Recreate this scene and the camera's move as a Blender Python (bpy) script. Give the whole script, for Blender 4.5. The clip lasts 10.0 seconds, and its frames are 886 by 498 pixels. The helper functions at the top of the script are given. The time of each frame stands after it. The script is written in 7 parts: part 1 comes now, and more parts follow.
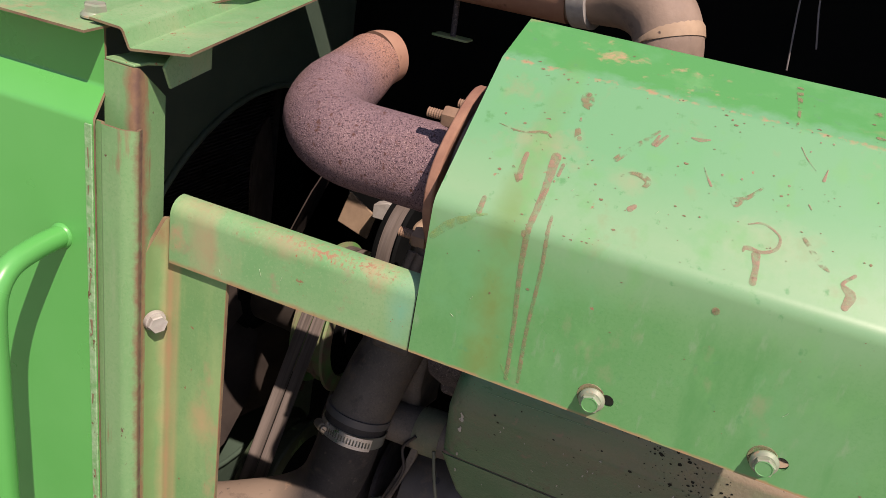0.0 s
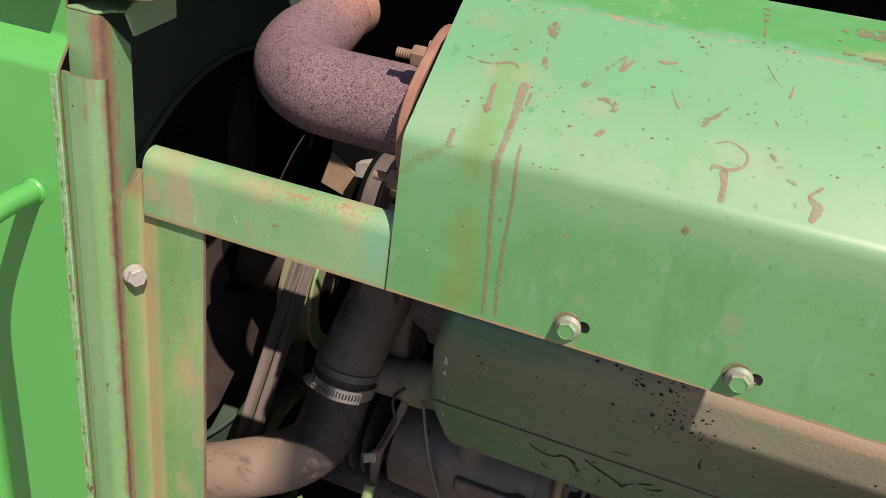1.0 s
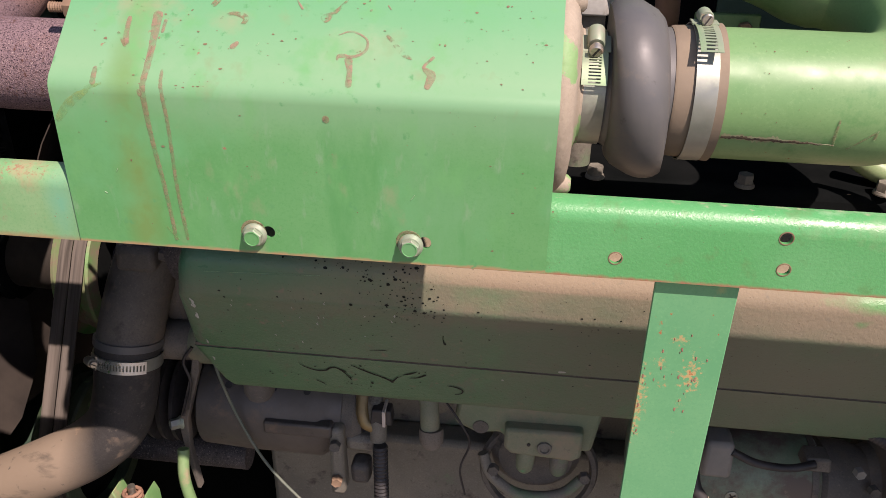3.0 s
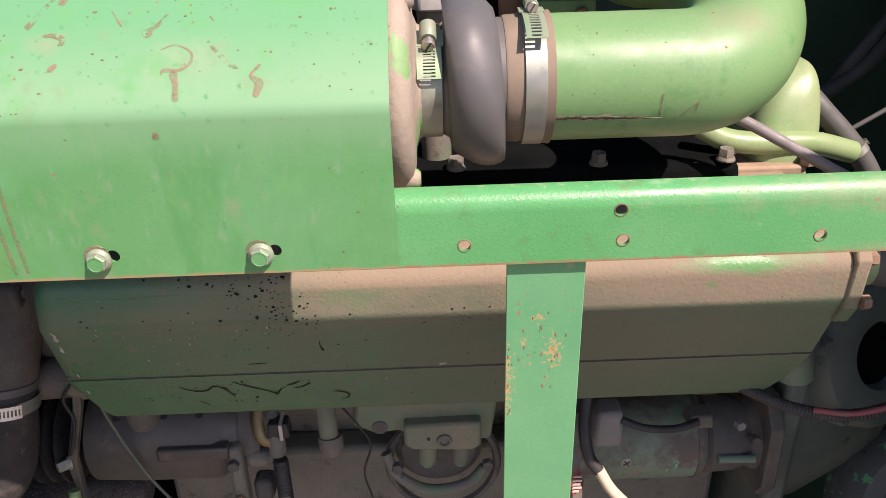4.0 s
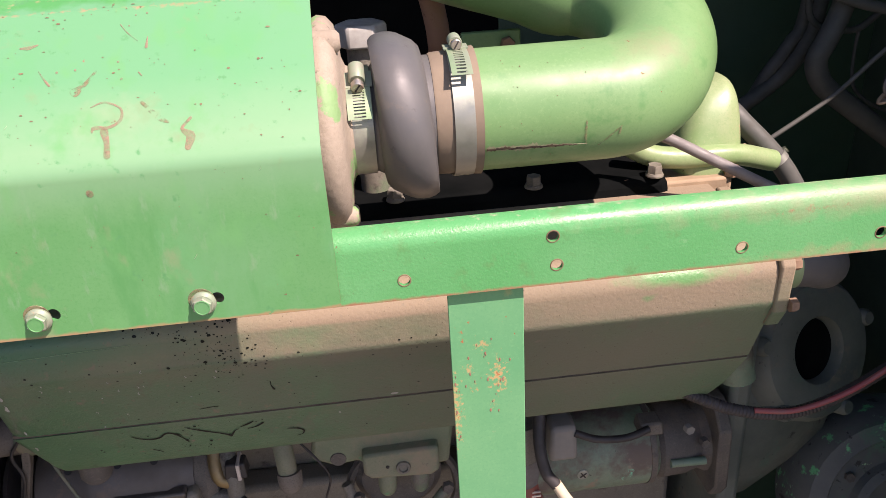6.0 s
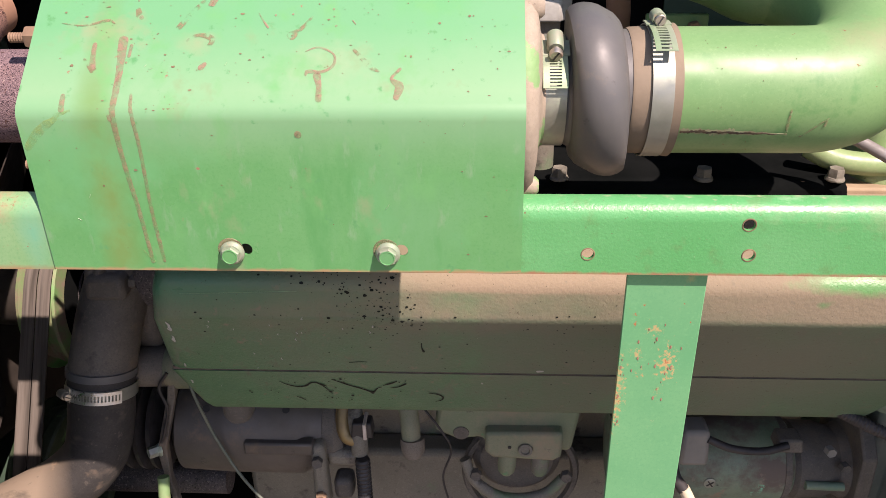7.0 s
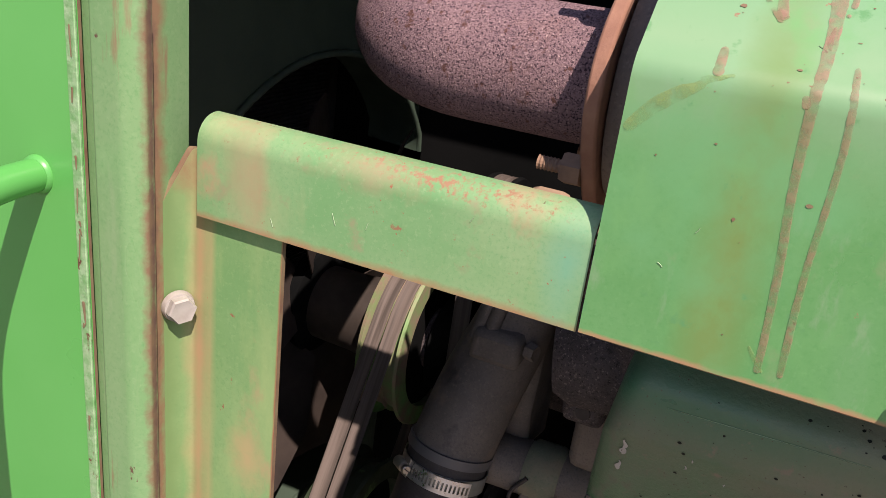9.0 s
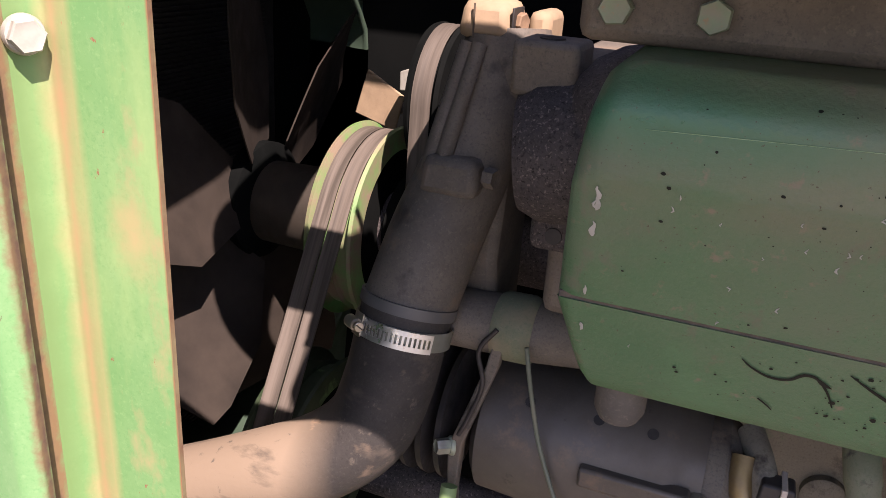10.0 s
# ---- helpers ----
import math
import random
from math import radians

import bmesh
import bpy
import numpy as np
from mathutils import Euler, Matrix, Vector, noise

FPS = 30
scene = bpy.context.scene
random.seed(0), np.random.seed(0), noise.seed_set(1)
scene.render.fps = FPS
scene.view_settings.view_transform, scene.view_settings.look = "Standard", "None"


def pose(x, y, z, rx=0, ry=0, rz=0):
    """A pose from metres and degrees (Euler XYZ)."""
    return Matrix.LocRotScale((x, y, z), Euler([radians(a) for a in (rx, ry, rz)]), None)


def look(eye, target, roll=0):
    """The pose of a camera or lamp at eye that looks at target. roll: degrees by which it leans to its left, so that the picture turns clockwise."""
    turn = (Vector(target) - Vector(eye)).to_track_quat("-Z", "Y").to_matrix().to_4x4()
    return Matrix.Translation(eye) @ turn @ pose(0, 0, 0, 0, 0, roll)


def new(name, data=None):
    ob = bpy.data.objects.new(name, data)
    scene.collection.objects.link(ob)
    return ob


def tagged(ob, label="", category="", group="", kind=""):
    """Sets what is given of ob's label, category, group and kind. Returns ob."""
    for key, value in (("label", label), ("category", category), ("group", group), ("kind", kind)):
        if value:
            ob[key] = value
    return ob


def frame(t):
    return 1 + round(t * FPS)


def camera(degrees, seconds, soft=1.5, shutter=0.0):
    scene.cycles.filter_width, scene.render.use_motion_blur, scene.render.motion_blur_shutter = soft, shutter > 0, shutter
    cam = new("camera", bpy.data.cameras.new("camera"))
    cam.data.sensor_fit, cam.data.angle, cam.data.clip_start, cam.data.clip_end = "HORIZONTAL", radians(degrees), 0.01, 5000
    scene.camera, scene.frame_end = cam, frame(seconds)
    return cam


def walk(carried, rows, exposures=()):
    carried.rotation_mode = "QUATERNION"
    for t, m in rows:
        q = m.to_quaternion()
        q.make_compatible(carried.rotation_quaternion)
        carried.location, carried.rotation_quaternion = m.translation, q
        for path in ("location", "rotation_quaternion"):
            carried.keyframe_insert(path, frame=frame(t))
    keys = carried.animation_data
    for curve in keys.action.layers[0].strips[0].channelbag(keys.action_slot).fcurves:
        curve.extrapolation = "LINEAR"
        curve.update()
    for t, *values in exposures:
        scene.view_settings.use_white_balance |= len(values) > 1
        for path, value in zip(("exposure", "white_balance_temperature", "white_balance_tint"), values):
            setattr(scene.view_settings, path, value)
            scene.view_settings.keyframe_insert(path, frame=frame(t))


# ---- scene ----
cam = camera(58.5, 10.0, soft=0.55)
PATH = [
    (0, (0.229, -0.616, 1.405), (-0.344, 1.116, 0.585), 10.3),
    (0.5, (0.23, -0.621, 1.395), (-0.346, 1.097, 0.547), 9.4),
    (1, (0.256, -0.622, 1.378), (-0.283, 1.091, 0.498), 8.3),
    (1.5, (0.302, -0.63, 1.383), (-0.183, 1.086, 0.479), 6.6),
    (2, (0.351, -0.636, 1.374), (-0.048, 1.095, 0.455), 4.9),
    (2.5, (0.395, -0.644, 1.363), (0.097, 1.101, 0.433), 2.8),
    (3.8, (0.483, -0.648, 1.36), (0.473, 1.118, 0.421), -1.0),
    (4, (0.492, -0.651, 1.36), (0.522, 1.118, 0.428), -1.6),
    (4.5, (0.517, -0.661, 1.367), (0.634, 1.111, 0.447), -2.6),
    (5, (0.546, -0.668, 1.373), (0.713, 1.106, 0.464), -3.4),
    (5.2, (0.549, -0.668, 1.371), (0.725, 1.107, 0.467), -3.7),
    (6.3, (0.484, -0.655, 1.385), (0.596, 1.129, 0.489), -3.3),
    (6.5, (0.471, -0.651, 1.385), (0.541, 1.133, 0.484), -2.9),
    (7, (0.422, -0.663, 1.361), (0.329, 1.118, 0.455), -0.9),
    (7.5, (0.38, -0.696, 1.328), (0.076, 1.07, 0.44), 3.3),
    (8, (0.265, -0.61, 1.323), (-0.258, 1.125, 0.476), 8.1),
    (8.5, (0.144, -0.5, 1.345), (-0.572, 1.193, 0.558), 8.9),
    (9, (0.09, -0.421, 1.206), (-0.616, 1.299, 0.47), 7.4),
    (9.5, (0.108, -0.374, 1.066), (-0.569, 1.355, 0.323), 5.8),
    (10, (0.121, -0.363, 0.994), (-0.532, 1.377, 0.257), 3.8),
]
walk(cam, [(t, look(eye, target, roll)) for t, eye, target, roll in PATH], exposures=[(0, 0.29, 7160, 32), (1, 0.32, 7060, 30), (2.5, 0.40, 6930, 29.5), (4, 0.66, 6830, 31.5), (4.5, 0.76, 6810, 32.5), (5.5, 0.88, 6810, 33.5), (6.5, 0.74, 7000, 31), (7, 0.76, 6950, 30), (7.5, 0.98, 6920, 31), (8.5, 0.63, 7060, 36), (9.2, 0.53, 7020, 33.5), (10, 1.30, 6980, 34)])

import numpy as np

# ---- light ----
SUN_TO = Vector((0.92, -1.0, 1.77)).normalized()
world = bpy.data.worlds.new("sky")
scene.world = world
world.use_nodes = True
wn = world.node_tree
sky = wn.nodes.new("ShaderNodeTexSky")
sky.sky_type = "NISHITA"
sky.sun_disc = False
sky.sun_elevation = math.asin(SUN_TO.z)
sky.sun_rotation = math.atan2(SUN_TO.x, SUN_TO.y)
sky.dust_density = 0.5
wn.links.new(sky.outputs[0], wn.nodes["Background"].inputs[0])
wn.nodes["Background"].inputs[1].default_value = 0.098
sun_data = bpy.data.lights.new("sun", "SUN")
sun_data.energy, sun_data.angle, sun_data.color = 5.0, radians(0.53), (1.0, 0.93, 0.82)
sun = new("sun", sun_data)
sun.matrix_world = look(SUN_TO * 20, (0, 0, 0))

# ---- materials ----


def surf(name, cols, scale=8.0, rough=0.6, metal=0.0, bump=0.0, bump_scale=60.0, patches=(), stretch=(1, 1, 1), spec=0.5, rough_var=0.12, grain=0.0, dust=None, stains_and_tints=(), speck=0.0, late=()):
    """A worn surface: two colours mixed by a soft noise, then patches of (colour, scale, threshold, softness, roughness, metal, stretch)."""
    m = bpy.data.materials.new(name)
    m.use_nodes = True
    nt = m.node_tree
    bs = nt.nodes["Principled BSDF"]
    bs.inputs["Specular IOR Level"].default_value = spec
    tc = nt.nodes.new("ShaderNodeTexCoord")

    def noise_at(sc, st, detail=6.0, roughness=0.6, shift=0.0):
        mp = nt.nodes.new("ShaderNodeMapping")
        mp.inputs["Scale"].default_value = st
        mp.inputs["Location"].default_value = (shift, shift * 0.7, shift * 1.3)
        nt.links.new(tc.outputs["Object"], mp.inputs[0])
        n = nt.nodes.new("ShaderNodeTexNoise")
        n.inputs["Scale"].default_value = sc
        n.inputs["Detail"].default_value = detail
        n.inputs["Roughness"].default_value = roughness
        nt.links.new(mp.outputs[0], n.inputs["Vector"])
        return n.outputs[0]

    def ramp(src, lo, hi):
        r = nt.nodes.new("ShaderNodeMapRange")
        r.inputs[1].default_value, r.inputs[2].default_value = lo, hi
        r.clamp = True
        nt.links.new(src, r.inputs[0])
        return r.outputs[0]

    def mix(kind, fac, a, b):
        x = nt.nodes.new("ShaderNodeMix")
        x.data_type = kind
        i = {"RGBA": (6, 7, 2), "FLOAT": (2, 3, 0)}[kind]
        for k, v in ((i[0], a), (i[1], b)):
            if isinstance(v, (tuple, list)):
                x.inputs[k].default_value = (*v, 1)
            elif isinstance(v, (int, float)):
                x.inputs[k].default_value = v
            else:
                nt.links.new(v, x.inputs[k])
        nt.links.new(fac, x.inputs[0])
        return x.outputs[i[2]]

    base = noise_at(scale, stretch, 5.0, 0.6)
    col = mix("RGBA", ramp(base, 0.35, 0.65), cols[0], cols[1])
    if speck:
        # fine mottling, lighter and darker, a few millimetres across
        tiny = noise_at(330.0, (1, 1, 1), 4.0, 0.75, 41.0)
        col = mix("RGBA", ramp(tiny, 0.50, 0.72), col, [c * (1 - speck) for c in cols[0]])
        col = mix("RGBA", ramp(noise_at(240.0, (1, 1, 1), 5.0, 0.75, 47.0), 0.54, 0.76), col, [min(1.0, c * (1 + 1.3 * speck) + 0.03 * speck) for c in cols[1]])
    if grain:
        fine = noise_at(260.0, (1, 1, 1), 3.0, 0.7, 3.1)
        dark = [max(0.0, c * (1 - grain)) for c in cols[0]]
        col = mix("RGBA", ramp(fine, 0.52, 0.66), col, dark)
    ro = mix("FLOAT", ramp(noise_at(scale * 3.1, stretch, 4.0, 0.6, 5.0), 0.3, 0.7), max(0.02, rough - rough_var), min(1.0, rough + rough_var))
    me = None
    for k, (pc, psc, thr, soft, pr, pm, pst) in enumerate(patches):
        f = ramp(noise_at(psc, pst, 7.0, 0.66, 11.0 + 7 * k), thr, thr + soft)
        col = mix("RGBA", f, col, pc)
        ro = mix("FLOAT", f, ro, pr)
        if pm or metal:
            me = mix("FLOAT", f, metal if me is None else me, pm)
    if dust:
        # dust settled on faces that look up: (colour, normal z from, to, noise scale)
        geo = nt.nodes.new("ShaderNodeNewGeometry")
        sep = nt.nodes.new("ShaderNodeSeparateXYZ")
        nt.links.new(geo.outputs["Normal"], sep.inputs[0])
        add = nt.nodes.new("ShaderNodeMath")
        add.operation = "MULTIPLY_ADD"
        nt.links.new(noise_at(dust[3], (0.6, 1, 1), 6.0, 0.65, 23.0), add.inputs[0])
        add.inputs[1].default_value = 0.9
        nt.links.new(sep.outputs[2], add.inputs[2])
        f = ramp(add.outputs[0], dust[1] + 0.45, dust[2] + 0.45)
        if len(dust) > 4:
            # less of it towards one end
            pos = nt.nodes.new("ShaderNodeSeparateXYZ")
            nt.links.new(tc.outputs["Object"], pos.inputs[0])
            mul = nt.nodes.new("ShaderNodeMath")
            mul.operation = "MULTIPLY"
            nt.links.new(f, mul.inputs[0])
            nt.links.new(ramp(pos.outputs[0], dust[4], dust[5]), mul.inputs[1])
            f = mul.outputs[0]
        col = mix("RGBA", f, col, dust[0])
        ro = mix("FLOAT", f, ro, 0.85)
    for k, (sc, axis, centre, half, soft, amp, nsc, st, sr) in enumerate(stains_and_tints):
        # a stain or painted tint round a line or a point: axis x, y or z with one centre, or p with a point
        mp = nt.nodes.new("ShaderNodeVectorMath")
        mp.operation = "MULTIPLY_ADD"
        nt.links.new(tc.outputs["Object"], mp.inputs[0])
        mp.inputs[1].default_value = st if axis == "p" else tuple(1.0 if a == axis else 0.0 for a in "xyz")
        mp.inputs[2].default_value = tuple(-c * q for c, q in zip(centre, st)) if axis == "p" else tuple(-centre if a == axis else 0.0 for a in "xyz")
        ln = nt.nodes.new("ShaderNodeVectorMath")
        ln.operation = "LENGTH"
        nt.links.new(mp.outputs[0], ln.inputs[0])
        wob = nt.nodes.new("ShaderNodeMath")
        wob.operation = "MULTIPLY_ADD"
        nt.links.new(noise_at(nsc, (1, 1, 1) if axis == "p" else st, 6.0, 0.65, 31.0 + 3 * k), wob.inputs[0])
        wob.inputs[1].default_value = amp * 2
        wob.inputs[2].default_value = -amp
        tot = nt.nodes.new("ShaderNodeMath")
        nt.links.new(ln.outputs["Value"], tot.inputs[0])
        nt.links.new(wob.outputs[0], tot.inputs[1])
        f = ramp(tot.outputs[0], half + soft, half - soft)
        col = mix("RGBA", f, col, sc)
        ro = mix("FLOAT", f, ro, sr)
    for k, (pc, psc, thr, soft, pr, pst) in enumerate(late):
        # patches that lie over the stains
        f = ramp(noise_at(psc, pst, 7.0, 0.62, 61.0 + 9 * k), thr, thr + soft)
        col = mix("RGBA", f, col, pc)
        ro = mix("FLOAT", f, ro, pr)
    nt.links.new(col, bs.inputs["Base Color"])
    nt.links.new(ro, bs.inputs["Roughness"])
    bs.inputs["Metallic"].default_value = metal
    if me is not None:
        nt.links.new(me, bs.inputs["Metallic"])
    if bump:
        b = nt.nodes.new("ShaderNodeBump")
        b.inputs["Strength"].default_value = bump
        b.inputs["Distance"].default_value = 0.002
        nt.links.new(noise_at(bump_scale, (1, 1, 1), 6.0, 0.62, 2.0), b.inputs["Height"])
        nt.links.new(b.outputs[0], bs.inputs["Normal"])
    return m


RUST = (0.22, 0.085, 0.04)
DUST = (0.34, 0.24, 0.16)
ONE = (1, 1, 1)
M = {}
M["shield"] = surf("faded_green_paint", speck=0.025, cols=[(0.066, 0.262, 0.082), (0.098, 0.292, 0.108)], scale=5.0, rough=0.38, bump=0.05, bump_scale=60, spec=0.5, patches=[
    ((0.110, 0.300, 0.130), 7.0, 0.54, 0.2, 0.42, 0, (1, 1, 0.5)),
    ((0.060, 0.250, 0.078), 14.0, 0.57, 0.16, 0.36, 0, (1.2, 1, 0.3)),
    ((0.150, 0.300, 0.155), 45.0, 0.60, 0.12, 0.5, 0, (1, 1, 0.35))], stains_and_tints=[
    # paler above the fold's height, palest in a band along the fold
    ((0.106, 0.312, 0.146), "z", 1.300, 0.150, 0.024, 0.030, 16.0, (1, 1, 0.5), 0.42),
    ((0.178, 0.345, 0.184), "p", (0.0, 0.012, 1.172), 0.034, 0.036, 0.022, 14.0, (0.0, 1.0, 1.0), 0.36),
    ((0.060, 0.275, 0.076), "y", 0.172, 0.044, 0.006, 0.026, 26.0, ONE, 0.42),
    ((0.32, 0.24, 0.13), "y", 0.202, -0.002, 0.006, 0.030, 34.0, (1, 1, 1), 0.75),
    ((0.33, 0.25, 0.13), "p", (0.115, 0.165, 1.288), 0.004, 0.008, 0.060, 40.0, (0.5, 1.0, 1.0), 0.75),
    ((0.30, 0.25, 0.13), "p", (0.185, 0.150, 1.283), 0.0, 0.008, 0.060, 45.0, (0.4, 1.0, 1.0), 0.75),
    ((0.120, 0.235, 0.068), "p", (0.080, 0.0, 1.06), 0.014, 0.010, 0.008, 25.0, (1.0, 0.0, 0.10), 0.5),
    ((0.26, 0.245, 0.14), "p", (0.085, 0.058, 1.216), 0.004, 0.016, 0.026, 60.0, (0.45, 1.0, 1.0), 0.7),
    ((0.26, 0.26, 0.15), "p", (0.165, 0.05, 1.208), 0.001, 0.014, 0.014, 60.0, (0.6, 1.0, 1.0), 0.7),
    ((0.25, 0.32, 0.19), "p", (0.285, 0.035, 1.190), 0.006, 0.020, 0.022, 45.0, (0.6, 1.0, 1.0), 0.65),
    ((0.36, 0.25, 0.15), "p", (0.40, 0.135, 1.276), 0.004, 0.012, 0.014, 70.0, (0.25, 1.0, 1.0), 0.75),
    ((0.30, 0.22, 0.12), "p", (0.20, 0.120, 1.270), -0.0012, 0.0022, 0.016, 75.0, (0.0, 1.0, 1.0), 0.75),
    ((0.30, 0.20, 0.10), "z", 1.0005, 0.0016, 0.0014, 0.0045, 70.0, (0.6, 1, 1), 0.8)], late=[
    ((0.094, 0.318, 0.128), 8.0, 0.52, 0.18, 0.40, (1, 1, 1)),
    ((0.104, 0.322, 0.112), 30.0, 0.54, 0.26, 0.42, (1, 1, 0.6)),
    ((0.070, 0.255, 0.095), 60.0, 0.63, 0.08, 0.5, ONE),
    ((0.175, 0.265, 0.130), 24.0, 0.61, 0.16, 0.55, (1, 1, 0.7)),
    ((0.24, 0.145, 0.085), 75.0, 0.705, 0.03, 0.8, ONE),
    ((0.42, 0.50, 0.38), 190.0, 0.765, 0.02, 0.5, ONE)])
M["rail_green"] = surf("rail_green_paint", speck=0.03, cols=[(0.066, 0.305, 0.100), (0.102, 0.345, 0.134)], scale=6.0, rough=0.33, bump=0.22, bump_scale=330, patches=[
    ((0.085, 0.25, 0.085), 30.0, 0.57, 0.12, 0.45, 0, ONE),
    ((0.16, 0.30, 0.14), 11.0, 0.66, 0.12, 0.5, 0, ONE),
    (RUST, 70.0, 0.70, 0.03, 0.85, 0, ONE),
    ((0.15, 0.085, 0.05), 150.0, 0.685, 0.02, 0.9, 0, ONE),
    ((0.36, 0.42, 0.30), 210.0, 0.70, 0.02, 0.7, 0, ONE)], stains_and_tints=[
    ((0.33, 0.34, 0.22), "z", 1.0735, 0.0, 0.0016, 0.009, 130.0, (0.6, 1, 1), 0.8),
    ((0.24, 0.13, 0.07), "z", 1.0735, -0.0022, 0.0010, 0.010, 170.0, (0.7, 1, 1), 0.85),
    ((0.27, 0.14, 0.075), "z", 0.9985, 0.0014, 0.0016, 0.004, 60.0, ONE, 0.85),
    ((0.27, 0.29, 0.165), "p", (1.10, 0.0, 1.058), 0.010, 0.014, 0.018, 40.0, (0.06, 0.4, 1), 0.6),
    ((0.33, 0.24, 0.14), "p", (1.12, 0.0, 1.000), 0.004, 0.010, 0.016, 45.0, (0.05, 0.4, 1), 0.75),
    ((0.30, 0.16, 0.09), "p", (0.93, 0.0, 1.052), -0.002, 0.004, 0.018, 110.0, (0.10, 0.4, 1), 0.85)], late=[
    ((0.12, 0.075, 0.045), 330.0, 0.675, 0.02, 0.9, ONE),
    ((0.19, 0.40, 0.20), 24.0, 0.66, 0.10, 0.4, (0.5, 1, 1))])
M["old_green"] = surf("weathered_green_paint", speck=0.05, cols=[(0.115, 0.305, 0.12), (0.20, 0.35, 0.17)], scale=8.0, rough=0.52, bump=0.08, bump_scale=60, patches=[
    ((0.27, 0.34, 0.17), 7.0, 0.54, 0.2, 0.6, 0, (1.4, 1.4, 0.5)),
    ((0.30, 0.26, 0.14), 17.0, 0.60, 0.12, 0.75, 0, (1, 1, 0.7)),
    ((0.235, 0.135, 0.072), 55.0, 0.65, 0.04, 0.85, 0, ONE),
    ((0.225, 0.255, 0.135), 26.0, 0.62, 0.10, 0.7, 0, ONE),
    ((0.11, 0.045, 0.03), 130.0, 0.70, 0.02, 0.9, 0, ONE),
    ((0.50, 0.52, 0.44), 150.0, 0.745, 0.02, 0.6, 0, ONE)], stains_and_tints=[
    ((0.27, 0.25, 0.135), "p", (-0.238, 0.0, 1.035), 0.006, 0.012, 0.012, 60.0, (1, 0.3, 0.35), 0.7),
    ((0.28, 0.175, 0.085), "z", 0.9985, 0.0022, 0.0030, 0.005, 45.0, ONE, 0.85),
    ((0.275, 0.160, 0.090), "p", (-0.09, 0.008, 1.066), 0.001, 0.004, 0.026, 240.0, (0.09, 0.5, 1), 0.85),
    ((0.30, 0.235, 0.13), "p", (-0.222, 0.0, 1.028), 0.004, 0.008, 0.012, 50.0, (1, 0.3, 0.25), 0.7),
    ((0.30, 0.24, 0.14), "p", (-0.14, 0.010, 1.060), 0.002, 0.010, 0.016, 40.0, (0.20, 0.4, 0.8), 0.7),
    # blue-green tint paints a reflection at the rail's right end
    ((0.115, 0.345, 0.215), "p", (-0.005, 0.0, 1.035), 0.008, 0.010, 0.010, 30.0, (1, 0.3, 0.35), 0.42)], late=[
    ((0.30, 0.12, 0.065), 200.0, 0.665, 0.02, 0.9, ONE)])
M["plate_green"] = surf("rust_run_green_paint", speck=0.05, cols=[(0.112, 0.275, 0.100), (0.170, 0.320, 0.132)], scale=8.0, rough=0.55, bump=0.08, bump_scale=60, patches=[
    ((0.25, 0.37, 0.15), 6.0, 0.54, 0.2, 0.6, 0, (1.4, 1.4, 0.4)),
    ((0.28, 0.28, 0.135), 16.0, 0.60, 0.1, 0.7, 0, (1, 1, 0.5)),
    ((0.25, 0.10, 0.06), 90.0, 0.685, 0.03, 0.85, 0, (1, 1, 0.6)),
    ((0.52, 0.46, 0.33), 120.0, 0.745, 0.02, 0.7, 0, ONE)], stains_and_tints=[
    ((0.125, 0.235, 0.085), "p", (-0.295, -0.010, 0.9), 0.006, 0.006, 0.005, 30.0, (0.8, 0.6, 0.0), 0.6),
    ((0.35, 0.24, 0.125), "p", (-0.279, 0.0075, 0.9), 0.005, 0.007, 0.007, 22.0, (1, 0.8, 0.0), 0.75),
    ((0.34, 0.29, 0.14), "x", -0.2685, 0.0010, 0.0055, 0.008, 18.0, (1, 1, 0.12), 0.7),
    ((0.33, 0.29, 0.14), "p", (-0.232, 0.0, 0.80), 0.012, 0.010, 0.016, 40.0, (1, 0.2, 0.6), 0.7),
    ((0.25, 0.135, 0.07), "p", (-0.288, 0.001, 1.028), 0.004, 0.008, 0.008, 80.0, (1, 0.5, 0.6), 0.85),
    ((0.25, 0.10, 0.055), "x", -0.2062, 0.0009, 0.0010, 0.0014, 60.0, (1, 1, 0.4), 0.9)])
M["post_green"] = surf("post_green_paint", speck=0.05, cols=[(0.112, 0.295, 0.112), (0.185, 0.335, 0.16)], scale=9.0, rough=0.36, bump=0.08, bump_scale=60, stretch=(1, 1, 0.25), patches=[
    ((0.23, 0.345, 0.19), 14.0, 0.56, 0.14, 0.42, 0, (1.4, 1.4, 0.2)),
    ((0.21, 0.175, 0.09), 30.0, 0.63, 0.08, 0.8, 0, (1.6, 1.6, 0.2)),
    ((0.10, 0.035, 0.03), 70.0, 0.69, 0.03, 0.9, 0, (1, 1, 0.5))], stains_and_tints=[
    ((0.235, 0.150, 0.080), "p", (-0.2945, -0.024, 1.0), 0.0105, 0.0045, 0.010, 46.0, (1, 0.8, 0.0), 0.85),
    ((0.140, 0.085, 0.062), "p", (-0.2945, -0.026, 1.0), 0.0035, 0.0035, 0.011, 60.0, (1, 0.8, 0.0), 0.9),
    ((0.175, 0.115, 0.064), "p", (-0.279, -0.040, 1.0), 0.0036, 0.0026, 0.007, 60.0, (1, 0.7, 0.0), 0.85),
    ((0.115, 0.068, 0.050), "p", (-0.279, -0.038, 1.0), 0.0012, 0.0018, 0.006, 75.0, (1, 0.7, 0.0), 0.9)])
